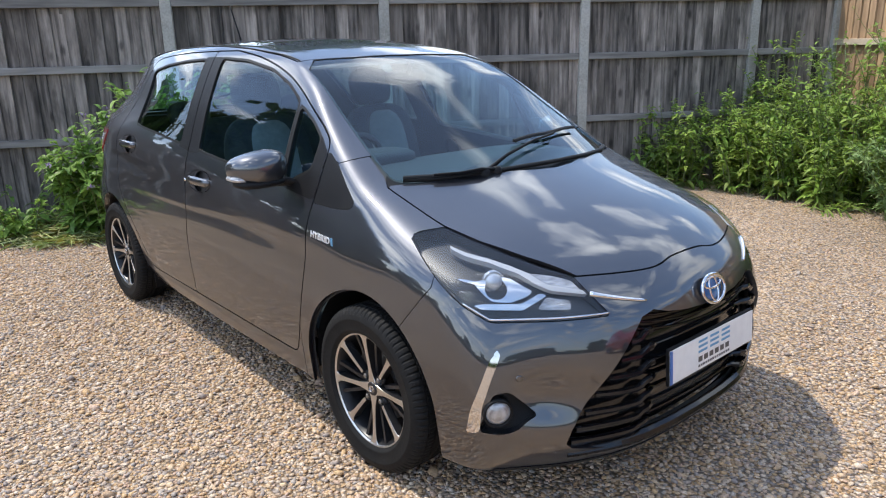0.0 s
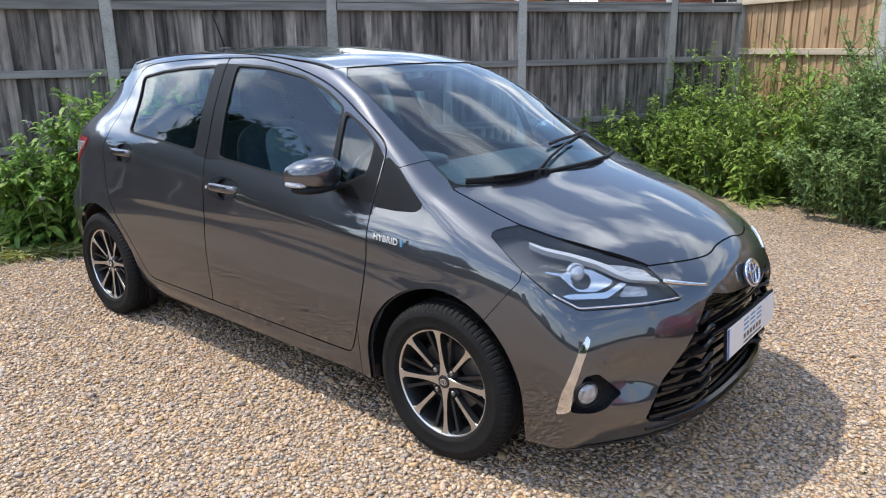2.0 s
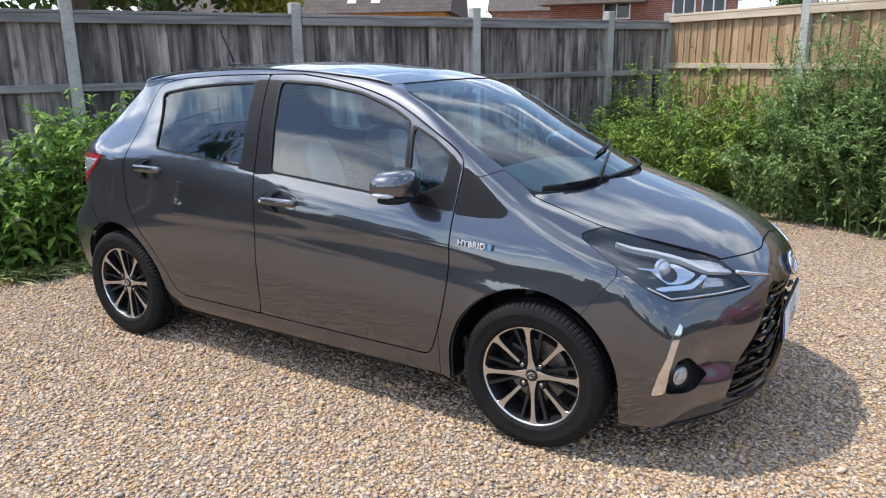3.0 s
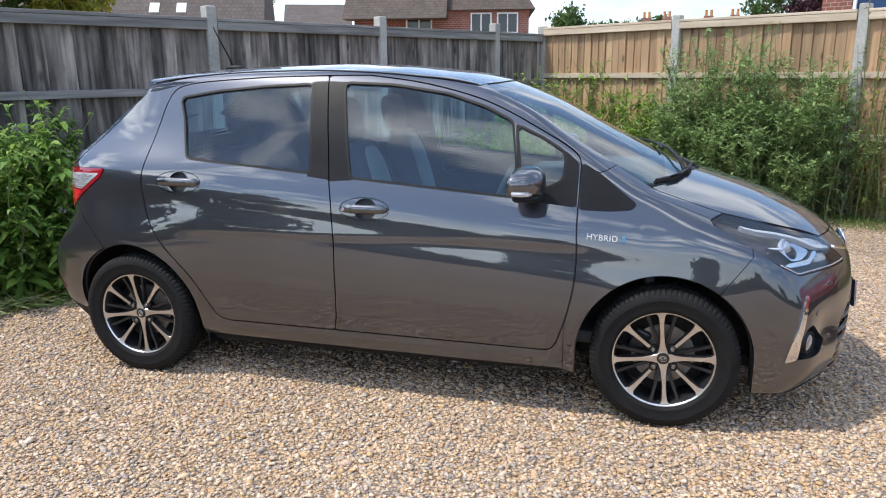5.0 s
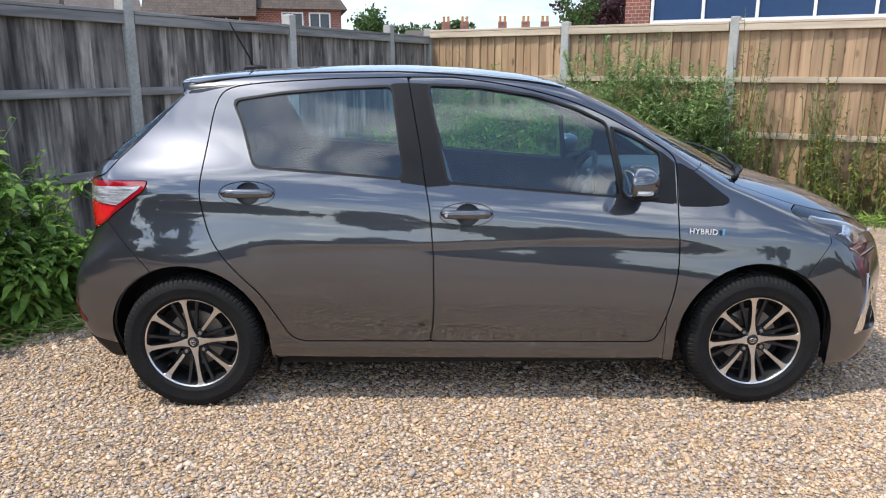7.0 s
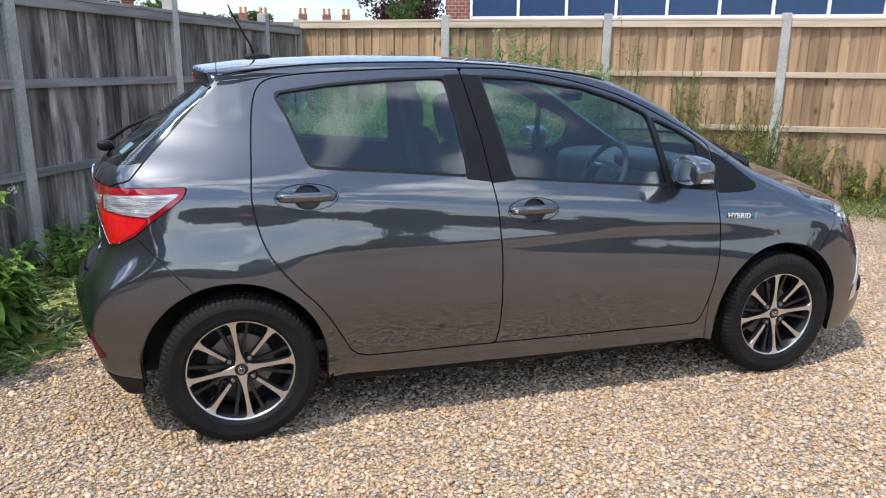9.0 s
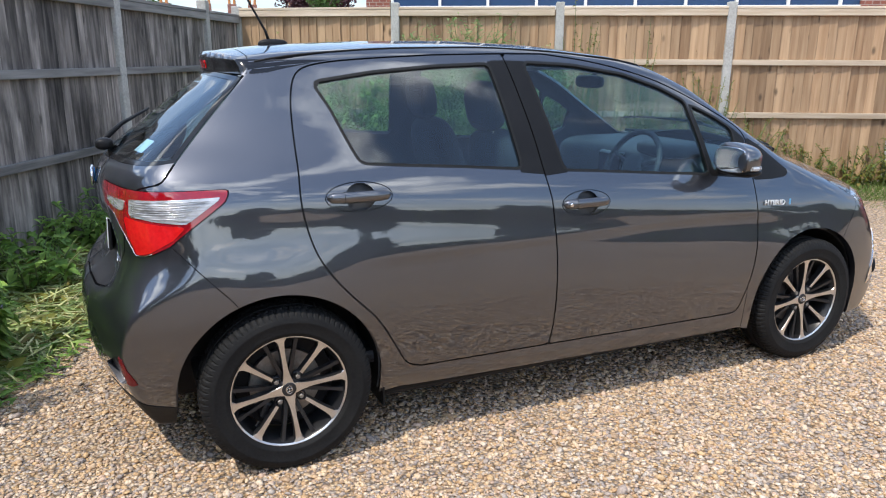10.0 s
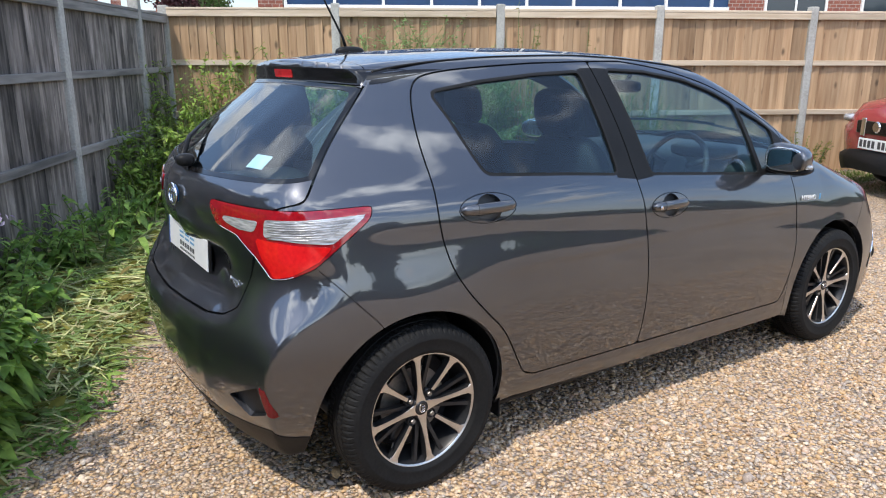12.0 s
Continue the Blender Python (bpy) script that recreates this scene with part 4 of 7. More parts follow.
tree("tree", (12.5, 47.0), 6.6, 2.4, PURPLE_LEAF, 5000, 0.16, "purple-leaved tree behind the roofs", 1, trunk=0.45)
tree("tree", (-3.0, 75.0), 6.6, 4.2, TREE_LEAF, 7000, 0.26, "far rounded green tree", 2, trunk=0.12)
tree("tree", (3.5, 80.0), 6.4, 3.4, TREE_LEAF, 6000, 0.26, "far rounded green tree", 3, trunk=0.12)
tree("tree", (-12.5, 13.0), 4.4, 1.5, GOLD_LEAF, 5000, 0.09, "golden-leaved tree over the fence", 4)
tree("tree", (-21.0, 40.0), 7.4, 2.4, GOLD_LEAF, 4000, 0.14, "pale yellow-green tree between the houses", 5)
tree("tree", (5.5, 19.5), 3.5, 1.0, TREE_LEAF, 3500, 0.07, "round green shrub beside the hall", 6)
# trees and a hedge on the open side of the yard
big = tree("tree", (-10.4, -9.0), 7.2, 3.4, TREE_LEAF, 16000, 0.24, "large green tree at the far side of the yard", 7)
for x, y, s, a in ((-16.5, -4.2, 0.78, 40), (-9.5, -17.5, 0.62, 120), (-1.0, -31.0, 0.5, 200), (9.0, -33.0, 0.6, 260), (19.0, -30.0, 0.5, 330), (28.0, -19.0, 0.6, 75), (34.0, -6.0, 0.55, 150)):
    copy_thing(big, Matrix.Translation((x, y, 0)) @ Matrix.Rotation(radians(a), 4, "Z") @ Matrix.Scale(s, 4))
behind = tree("tree", (-10.8, 6.2), 7.5, 3.0, TREE_LEAF, 9000, 0.14, "tall green tree behind the grey fence", 8, trunk=0.5)
copy_thing(behind, Matrix.Translation((-13.5, 10.5, 0)) @ Matrix.Rotation(1.3, 4, "Z"))
hedge_r = np.random.default_rng(31)
HEDGE_LINE = [(-31, -3), (-26, -16), (-12, -25), (5, -33), (21, -29), (33, -16), (38, 2)]
line = resample(HEDGE_LINE, 0.8)
count = 26000
k = hedge_r.integers(0, len(line), count)
crest = 1.7 + 0.25 * np.sin(np.arange(len(line)) * 0.31) + 0.2 * np.sin(np.arange(len(line)) * 0.83 + 1) + hedge_r.normal(0, 0.12, len(line))
at = np.concatenate([line[k] + hedge_r.normal(0, 0.7, (count, 2)), (crest[k] * hedge_r.uniform(0.0, 1.0, count) ** 0.8)[:, None]], 1)
u = hedge_r.normal(0, 1, (count, 3))
u /= np.linalg.norm(u, axis=1, keepdims=True)
w = np.cross(u, hedge_r.normal(0, 1, (count, 3)))
w /= np.linalg.norm(w, axis=1, keepdims=True)
sz = 0.34 * hedge_r.uniform(0.6, 1.3, (count, 1))
tagged(mesh_object("hedge", array_mesh("hedge", np.stack([at - u * sz, at - w * sz * 0.6, at + u * sz, at + w * sz * 0.6], 1).reshape(-1, 3), np.arange(count * 4).reshape(-1, 4)), TREE_LEAF), "low uneven green hedge round the open side of the yard", "hedge", kind="stuff")

# ---- the car's skin: one smooth solid, cut into panels ----
# x forward from the rear axle, y to its left, z up
def curve(pts, soft=0.04, n=6000):
    xs=np.array([p[0] for p in pts],float); ys=np.array([p[1] for p in pts],float)
    lo,hi=xs[0]-3*soft-.3,xs[-1]+3*soft+.3
    g=np.linspace(lo,hi,n); h=g[1]-g[0]
    s0=(ys[1]-ys[0])/(xs[1]-xs[0]); s1=(ys[-1]-ys[-2])/(xs[-1]-xs[-2])
    v=np.interp(g,xs,ys); v=np.where(g<xs[0],ys[0]+s0*(g-xs[0]),v); v=np.where(g>xs[-1],ys[-1]+s1*(g-xs[-1]),v)
    m=max(1,int(3*soft/h)); k=np.exp(-.5*(np.arange(-m,m+1)*h/soft)**2); k/=k.sum()
    pv=np.concatenate([v[0]-(v[1]-v[0])*np.arange(m,0,-1),v,v[-1]+(v[-1]-v[-2])*np.arange(1,m+1)])
    v=np.convolve(pv,k,'valid')
    return lambda x: np.interp(x,g,v)
def smax(a,b,k):
    h=np.maximum(k-np.abs(a-b),0)/k
    return np.maximum(a,b)+h*h*h*k/6
# half width by height over the shoulder line
ZS=lambda x: .995-.093*np.asarray(x)
SEC=curve([(-1,.60),(-.80,.725),(-.72,.780),(-.62,.806),(-.45,.826),(-.33,.831),(-.26,.829),(-.19,.8235),(-.12,.8155),(-.05,.806),(0,.7995),(.07,.777),(.13,.748),(.2,.720),(.3,.675),(.42,.610),(.5,.560),(.56,.515),(.7,.40)],.025)
PLAN=curve([(-.9,.30),(-.62,.20),(-.45,.09),(-.25,.035),(0,.008),(.4,0),(2.2,0),(2.5,.004),(2.75,.012),(2.95,.04),(3.15,.10),(3.5,.32)],.08)
GREEN=curve([(-.6,.20),(-.2,.135),(0,.105),(.4,.045),(.8,.006),(1.0,0),(1.5,0),(1.75,.0),(2.3,-.0),(3.5,0)],.1)
FLARE=lambda x,z: .013*np.exp(-((x-2.51)/.34)**2)*np.exp(-((z-.52)/.18)**2)+.022*np.exp(-((x+.08)/.42)**2)*np.exp(-((z-.54)/.17)**2)-.010*np.exp(-((x+.08)/.34)**2)*np.exp(-((z-.85)/.09)**2)
# hollow under the shoulder line
WAIST=lambda d: -.0022*np.exp(-((d+.095)/.05)**2)
CREASE=lambda x,z: .0018*np.tanh((z-.742+.012*np.cos(x*1.6))/.010)/(1+np.exp(-(x-.33)/.05))/(1+np.exp((x-2.12)/.04))*np.exp(-((z-.74)/.10)**2)
def half_width(x,z):
    up=1/(1+np.exp(-(z-1.12)/.06))
    return SEC(z-ZS(np.clip(x,-.4,2.4)))-PLAN(x)-GREEN(x)*up+WAIST(z-ZS(np.clip(x,-.4,2.4)))/(1+np.exp((x-2.5)/.08))+FLARE(x,z)+CREASE(x,z)+CORNER(x)/(1+np.exp((z-.70)/.06))+.007/(1+np.exp((z-.292)/.004))/(1+np.exp(-(x-.42)/.03))/(1+np.exp((x-2.08)/.03))
TOPC=curve([(-.5,1.37),(-.15,1.452),(.1,1.482),(.5,1.502),(.9,1.508),(1.25,1.495),(1.55,1.463),(1.75,1.415),(2.0,1.317),(2.2,1.212),(2.62,1.008),(2.72,.982),(2.95,.912),(3.15,.828),(3.28,.735),(3.4,.63)],.05)
SHIFT=curve([(-1,0),(1.2,.02),(1.6,.16),(2.2,.45),(2.6,.55),(2.9,.35),(3.2,.35),(3.5,.35)],.1)
CROWN=curve([(-1,.16),(.5,.14),(1.4,.13),(1.8,.05),(2.5,.06),(2.8,.13),(3.1,.11),(3.5,.05)],.1)
def top(x,y):
    return TOPC(x+SHIFT(x)*y*y)-CROWN(x)*y*y
FRONT=curve([(.05,3.05),(.16,3.24),(.22,3.305),(.3,3.335),(.45,3.345),(.56,3.343),(.64,3.325),(.72,3.29),(.78,3.25),(.9,3.12),(1.1,2.9)],.03)
FDROP=curve([(0,0),(.15,.004),(.3,.022),(.42,.066),(.55,.145),(.69,.275),(.77,.355),(.84,.50),(.95,1.0)],.03)
def front(y,z):
    # with a scoop round each fog lamp
    return FRONT(z)-FDROP(np.abs(y))*(.77+.31*np.clip((z-.35)/.35,0,1))-.036*np.exp(-((np.abs(y)-.60)/.10)**2-((z-.435)/.072)**2)
REAR=curve([(.1,-.46),(.2,-.545),(.28,-.595),(.36,-.632),(.45,-.652),(.55,-.657),(.615,-.645),(.65,-.615),(.675,-.575),(.70,-.56),(.85,-.57),(1.0,-.56),(1.06,-.53),(1.1,-.485),(1.25,-.29),(1.38,-.11),(1.41,-.13),(1.46,-.13),(1.6,-.10)],.018)
RDROP=curve([(0,0),(.2,.012),(.4,.045),(.55,.085),(.65,.13),(.73,.20),(.8,.32),(.9,.6)],.03)
# the bumper is flatter across, as far as its upright corner edges
RLOW=curve([(0,0),(.2,.006),(.4,.028),(.55,.068),(.64,.096),(.70,.116),(.9,.19)],.012)
REARC=curve([(.1,-.46),(.2,-.545),(.28,-.595),(.36,-.632),(.45,-.652),(.55,-.657),(.62,-.645),(.68,-.617),(.75,-.582),(.80,-.563),(.85,-.57),(1.0,-.56),(1.06,-.53),(1.1,-.485),(1.25,-.29),(1.38,-.11),(1.41,-.13),(1.46,-.13),(1.6,-.10)],.018)
OUTER=lambda y: 1/(1+np.exp(-(np.abs(y)-.50)/.03))
LOWER=lambda z,w=0: 1/(1+np.exp((z-.685)/(.018+.04*w)))
CORNER=curve([(-.75,.075),(-.5,.052),(-.36,.02),(-.22,0),(3,0)],.04)
def rear(y,z):
    # with a hollow for the number plate
    w=OUTER(y)
    low=LOWER(z,w)
    return REAR(z)*(1-w)+REARC(z)*w+RDROP(np.abs(y))*(1-low)+RLOW(np.abs(y))*low+.04*np.exp(-((z-.79)/.075)**2)/(1+np.exp((np.abs(y)-.40)/.03))
def body(x,y,z):
    a=np.abs(y)-half_width(x,z)
    t=(z-top(x,y))*.9
    kt=.05+.06/(1+np.exp(-(x-2.45)/.1))
    f=smax(a,t,kt)
    fr=x-front(y,z); re=rear(y,z)-x
    kf=.05
    f=smax(f,fr,kf)
    kr=.06-.03/(1+np.exp(-(z-1.15)/.05))-.048*LOWER(z)
    f=smax(f,re,kr)
    return smax(f,.17-z,.03)


def slope(p):
    """Unit normals of the skin at points p."""
    e = 0.005
    g = np.stack([body(*(p + d).T) - body(*(p - d).T) for d in np.eye(3) * e], 1)
    return g / np.linalg.norm(g, axis=1, keepdims=True)


def shoot(org, way, far=2.2):
    """Where rays from inside leave the skin."""
    lo, hi = np.zeros(len(org)), np.full(len(org), far)
    for _ in range(26):
        mid = (lo + hi) / 2
        out = body(*(org + way * mid[:, None]).T) > 0
        hi, lo = np.where(out, mid, hi), np.where(out, lo, mid)
    return org + way * ((lo + hi) / 2)[:, None]


def sheet(us, vs, rays):
    """A grid of points on the skin, as triangles."""
    u, v = np.meshgrid(us, vs, indexing="ij")
    pts = shoot(*rays(u.ravel(), v.ravel()))
    n, m = u.shape
    i = (np.arange(n - 1)[:, None] * m + np.arange(m - 1)).ravel()
    tri = np.concatenate([np.stack([i, i + m, i + m + 1], 1), np.stack([i, i + m + 1, i + 1], 1)])
    return pts, tri


def round_rays(x, a):
    """From the long axis outwards; a runs from the right flank (0) over the roof (90)."""
    z0 = np.full_like(x, 0.55)
    return np.stack([x, 0 * x, z0], 1), np.stack([0 * x, -np.cos(a), np.sin(a)], 1)


def nose_rays(a, z):
    return np.stack([0 * a + 2.2, 0 * a, z], 1), np.stack([np.cos(a), -np.sin(a), 0 * a], 1)


def tail_rays(a, z):
    return np.stack([0 * a + 0.6, 0 * a, z], 1), np.stack([-np.cos(a), -np.sin(a), 0 * a], 1)


def view(kind, p):
    """Two flat coordinates of points, for cutting along outlines."""
    if kind == "xz":
        return p[:, [0, 2]]
    if kind == "xy":
        return np.stack([p[:, 0], np.abs(p[:, 1])], 1)
    if kind == "yz":
        return np.stack([np.abs(p[:, 1]), p[:, 2]], 1)
    if kind == "nose":
        return np.stack([np.arctan2(np.abs(p[:, 1]), p[:, 0] - 2.2) * 0.95, p[:, 2]], 1)
    return np.stack([np.arctan2(np.abs(p[:, 1]), 0.6 - p[:, 0]) * 0.95, p[:, 2]], 1)


def distance(q, poly):
    """Signed distance to a closed outline, negative inside."""
    a, b = np.asarray(poly, float), np.roll(np.asarray(poly, float), -1, axis=0)
    best, odd = np.full(len(q), 1e9), np.zeros(len(q), bool)
    for (ax, ay), (bx, by) in zip(a, b):
        dx, dy = bx - ax, by - ay
        t = np.clip(((q[:, 0] - ax) * dx + (q[:, 1] - ay) * dy) / (dx * dx + dy * dy + 1e-12), 0, 1)
        best = np.minimum(best, (q[:, 0] - ax - t * dx) ** 2 + (q[:, 1] - ay - t * dy) ** 2)
        odd ^= ((ay > q[:, 1]) != (by > q[:, 1])) & (q[:, 0] < dx * (q[:, 1] - ay) / (dy if abs(dy) > 1e-12 else 1e-12) + ax)
    return np.sqrt(best) * np.where(odd, -1, 1)


def keep(pts, tri, d):
    """Cut triangles along the zero line of d and keep the negative side."""
    ins = d[tri] < 0
    c = ins.sum(1)

    def turned(t, flag):
        k = np.argmax(flag, axis=1)
        return np.take_along_axis(t, (k[:, None] + np.arange(3)) % 3, axis=1)

    one, two = turned(tri[c == 1], ins[c == 1]), turned(tri[c == 2], ~ins[c == 2])
    e = np.concatenate([one[:, [0, 1]], one[:, [0, 2]], two[:, [0, 1]], two[:, [0, 2]]])
    if len(e):
        uni, inv = np.unique(np.sort(e, axis=1), axis=0, return_inverse=True)
        inv = inv.ravel() + len(pts)
        di, dj = d[uni[:, 0]], d[uni[:, 1]]
        t = (di / (di - dj))[:, None]
        pts = np.concatenate([pts, pts[uni[:, 0]] * (1 - t) + pts[uni[:, 1]] * t])
        n1, n2 = len(one), len(two)
        a, b, f, g = inv[:n1], inv[n1:2 * n1], inv[2 * n1:2 * n1 + n2], inv[2 * n1 + n2:]
        tri = np.concatenate([tri[c == 3], np.stack([one[:, 0], a, b], 1), np.stack([f, two[:, 1], two[:, 2]], 1), np.stack([f, two[:, 2], g], 1)])
    else:
        tri = tri[c == 3]
    used, inv = np.unique(tri, return_inverse=True)
    return pts[used], inv.reshape(-1, 3)


def cut(patch, inside=(), outside=()):
    """A piece of a patch within some outlines and clear of others: (view, outline, gap)."""
    pts, tri = patch
    for sign, rows in ((1, inside), (-1, outside)):
        for kind, poly, gap in rows:
            if len(tri):
                # "both": within two outlines in two views at once
                d = np.max([distance(view(k, pts), q) for k, q in poly], axis=0) if kind == "both" else distance(view(kind, pts), poly)
                pts, tri = keep(pts, tri, sign * d + gap)
    return pts, tri


def pieces(piece):
    """The connected pieces of a patch, the largest first; slivers are dropped."""
    pts, tri = piece
    mark = np.arange(len(pts))
    while True:
        low = mark[tri].min(1)
        nxt = mark.copy()
        for k in range(3):
            np.minimum.at(nxt, tri[:, k], low)
        nxt = nxt[nxt]
        if (nxt == mark).all():
            break
        mark = nxt
    count = np.bincount(mark[tri[:, 0]])
    out = []
    for k in np.argsort(-count)[:4]:
        if count[k] > 12:
            own = tri[mark[tri[:, 0]] == k]
            used, inv = np.unique(own, return_inverse=True)
            out.append((pts[used], inv.reshape(-1, 3)))
    return out


def skin(name, piece, material_, parent, label="", depth=0.012, lift=0.0, mirror=False, normals=True, double=False):
    """Make a cut piece into a panel with edges turned inwards; lift moves it along its normal."""
    pts, tri = piece
    nor = slope(pts)
    pts = pts + nor * lift
    pair = np.sort(np.concatenate([tri[:, [0, 1]], tri[:, [1, 2]], tri[:, [2, 0]]]), axis=1)
    way = np.concatenate([tri[:, [0, 1]], tri[:, [1, 2]], tri[:, [2, 0]]])
    _, first, count = np.unique(pair, axis=0, return_index=True, return_counts=True)
    rim = way[first[count == 1]]
    n = len(pts)
    # outward faces follow the normals
    face = np.cross(pts[tri[:, 1]] - pts[tri[:, 0]], pts[tri[:, 2]] - pts[tri[:, 0]])
    if (face * nor[tri[:, 0]]).sum() < 0:
        tri, rim = tri[:, ::-1], rim[:, ::-1]
    inner = pts - nor * depth
    verts = np.concatenate([pts, inner])
    quads = np.stack([rim[:, 1], rim[:, 0], rim[:, 0] + n, rim[:, 1] + n], 1)
    tris = [tri]
    tris += [quads[:, [0, 1, 2]], quads[:, [0, 2, 3]]]
    if double:
        tris.append(tri[:, ::-1] + n)
    allt = np.concatenate(tris)
    loop = np.zeros((len(allt), 3, 3))
    fn = np.cross(verts[allt[:, 1]] - verts[allt[:, 0]], verts[allt[:, 2]] - verts[allt[:, 0]])
    fn /= np.linalg.norm(fn, axis=1, keepdims=True) + 1e-12
    loop[:] = fn[:, None]
    loop[:len(tri)] = nor[tri]
    if double:
        loop[-len(tri):] = -nor[tri[:, ::-1]]
    out = []
    for side in ((1, -1) if mirror else (1,)):
        v, t, l = verts.copy(), allt, loop.copy()
        if side < 0:
            v[:, 1] *= -1
            l[:, :, 1] *= -1
            t, l = t[:, ::-1], l[:, ::-1]
        data = array_mesh(name, v, t, smooth=True)
        data.normals_split_custom_set(l.reshape(-1, 3))
        holder = parent[0 if side > 0 else 1] if isinstance(parent, list) else parent
        out.append(mesh_object(name, data, material_, holder, label))
    return out if mirror else out[0]

# ---- the hatchback: outlines ----
car = thing("hatchback_car", "dark grey metallic five-door hatchback car parked on the gravel", "car")
GAP = 0.0029
S = radians(1)
FLANK = sheet(np.arange(-0.60, 3.30, 0.015), np.concatenate([np.arange(-48, 28, 1.15), np.arange(28, 93, 1.0)]) * S, round_rays)
CROWN_SHEET = sheet(np.arange(-0.16, 3.28, 0.0135), np.arange(24, 156.01, 0.8) * S, round_rays)
NOSE = sheet(np.arange(-88, 88.01, 0.75) * S, np.arange(0.172, 0.80, 0.009), nose_rays)
NOSE_R = sheet(np.arange(-1, 88.01, 0.75) * S, np.arange(0.172, 0.92, 0.009), nose_rays)
TAIL = sheet(np.arange(-88, 88.01, 0.75) * S, np.arange(0.172, 1.47, 0.010), tail_rays)
TAIL_R = sheet(np.arange(-1, 96.01, 0.75) * S, np.arange(0.172, 1.47, 0.010), tail_rays)


def ring(cx, cz, r, n=60):
    """A wheel opening: round above, running straight down below the hub."""
    arc = [(cx + r * math.cos(a), cz + r * math.sin(a)) for a in np.linspace(0, math.pi, n)]
    return arc + [(cx - r * 1.02, 0.0), (cx + r * 1.02, 0.0)]


def ellipse(cx, cy, rx, ry, n=48, tilt=0.0):
    c, s = math.cos(tilt), math.sin(tilt)
    return [(cx + rx * math.cos(a) * c - ry * math.sin(a) * s, cy + rx * math.cos(a) * s + ry * math.sin(a) * c) for a in np.linspace(0, 2 * math.pi, n, endpoint=False)]


def grown(poly, by):
    """An outline pushed outwards along its corners' normals."""
    p = np.array(poly, float)
    area = np.sum(p[:, 0] * np.roll(p[:, 1], -1) - np.roll(p[:, 0], -1) * p[:, 1])
    d = np.roll(p, -1, axis=0) - p
    n = np.stack([d[:, 1], -d[:, 0]], 1) / (np.linalg.norm(d, axis=1, keepdims=True) + 1e-9) * np.sign(area)
    m = n + np.roll(n, 1, axis=0)
    m /= np.maximum((m * m).sum(1, keepdims=True) / 2, 0.4)
    return p + m * by


ARCH_F, ARCH_R = ring(2.503, 0.305, 0.356), ring(-0.015, 0.305, 0.356)
DOOR_SPLIT = [(0.959, 1.449), (1.017, 1.133), (1.037, 0.995), (1.054, 0.903), (1.070, 0.709), (1.072, 0.501), (1.067, 0.380), (1.055, 0.307)]
DOOR_R = softened([(0.653, 1.443), (0.401, 1.430), (0.230, 1.416), (0.136, 1.392), (0.103, 1.318), (0.090, 1.200), (0.081, 1.065), (0.073, 0.976), (0.084, 0.894), (0.113, 0.785), (0.167, 0.698), (0.245, 0.609), (0.325, 0.531), (0.402, 0.395), (0.440, 0.325), (0.500, 0.307)], 2).tolist() + DOOR_SPLIT[::-1]
DOOR_F = DOOR_SPLIT + softened([(1.991, 0.304), (2.050, 0.306), (2.074, 0.352), (2.113, 0.474), (2.138, 0.605), (2.143, 0.731), (2.135, 0.826), (2.140, 1.034), (2.140, 1.105), (2.090, 1.150), (1.957, 1.222), (1.810, 1.298), (1.662, 1.357), (1.410, 1.418), (1.156, 1.449)], 2).tolist()
PANE_R = filleted([(0.190, 1.345), (0.405, 1.377), (0.655, 1.398), (0.885, 1.407), (0.908, 1.250), (0.938, 1.028), (0.667, 1.052), (0.425, 1.070), (0.305, 1.080), (0.280, 1.140), (0.236, 1.260)], 0.022)
PANE_F = filleted([(1.050, 1.413), (1.282, 1.402), (1.534, 1.364), (1.709, 1.309), (1.834, 1.250), (1.884, 0.950), (1.518, 0.980), (1.273, 1.001), (1.136, 1.012), (1.103, 1.168)], 0.022)
PANE_Q = filleted([(1.862, 1.232), (1.978, 1.180), (2.068, 1.126), (2.066, 1.020), (1.912, 0.952)], 0.022)
PILLAR_R = [(0.880, 1.422), (0.9800, 1.424), (1.036, 1.133), (1.056, 0.995), (1.024, 0.998), (0.930, 1.010), (0.900, 1.25)]
PILLAR_F = [(0.945, 1.424), (1.060, 1.420), (1.115, 1.168), (1.150, 0.998), (1.019, 0.990), (1.000, 1.133)]
SAIL_DOOR = [(1.890, 0.938), (1.850, 1.245), (2.083, 1.128), (2.1325, 1.085), (2.132, 0.912)]
SAIL_WING = filleted([(2.1445, 1.090), (2.223, 1.045), (2.299, 0.986), (2.375, 0.930), (2.350, 0.908), (2.261, 0.902), (2.142, 0.905)], 0.012)
LAMP3 = [(2.655, 0.712, 0.868), (2.672, 0.680, 0.878), (2.714, 0.618, 0.886), (2.848, 0.589, 0.853), (2.98, 0.53, 0.815), (3.102, 0.458, 0.776), (3.159, 0.445, 0.727), (3.207, 0.418, 0.674), (3.10, 0.57, 0.668), (2.999, 0.696, 0.664), (2.929, 0.741, 0.706), (2.817, 0.772, 0.788), (2.713, 0.740, 0.842)]
LAMP = filleted(view("nose", np.array(LAMP3)), 0.012)
TAIL3 = [(-0.521, 0.32, 1.009), (-0.40, 0.62, 1.012), (-0.158, 0.759, 1.016), (-0.172, 0.77, 0.980), (-0.276, 0.767, 0.905), (-0.341, 0.739, 0.842), (-0.396, 0.693, 0.808), (-0.439, 0.636, 0.794), (-0.469, 0.58, 0.861), (-0.482, 0.543, 0.882), (-0.497, 0.486, 0.918), (-0.523, 0.37, 0.936), (-0.528, 0.323, 0.985)]
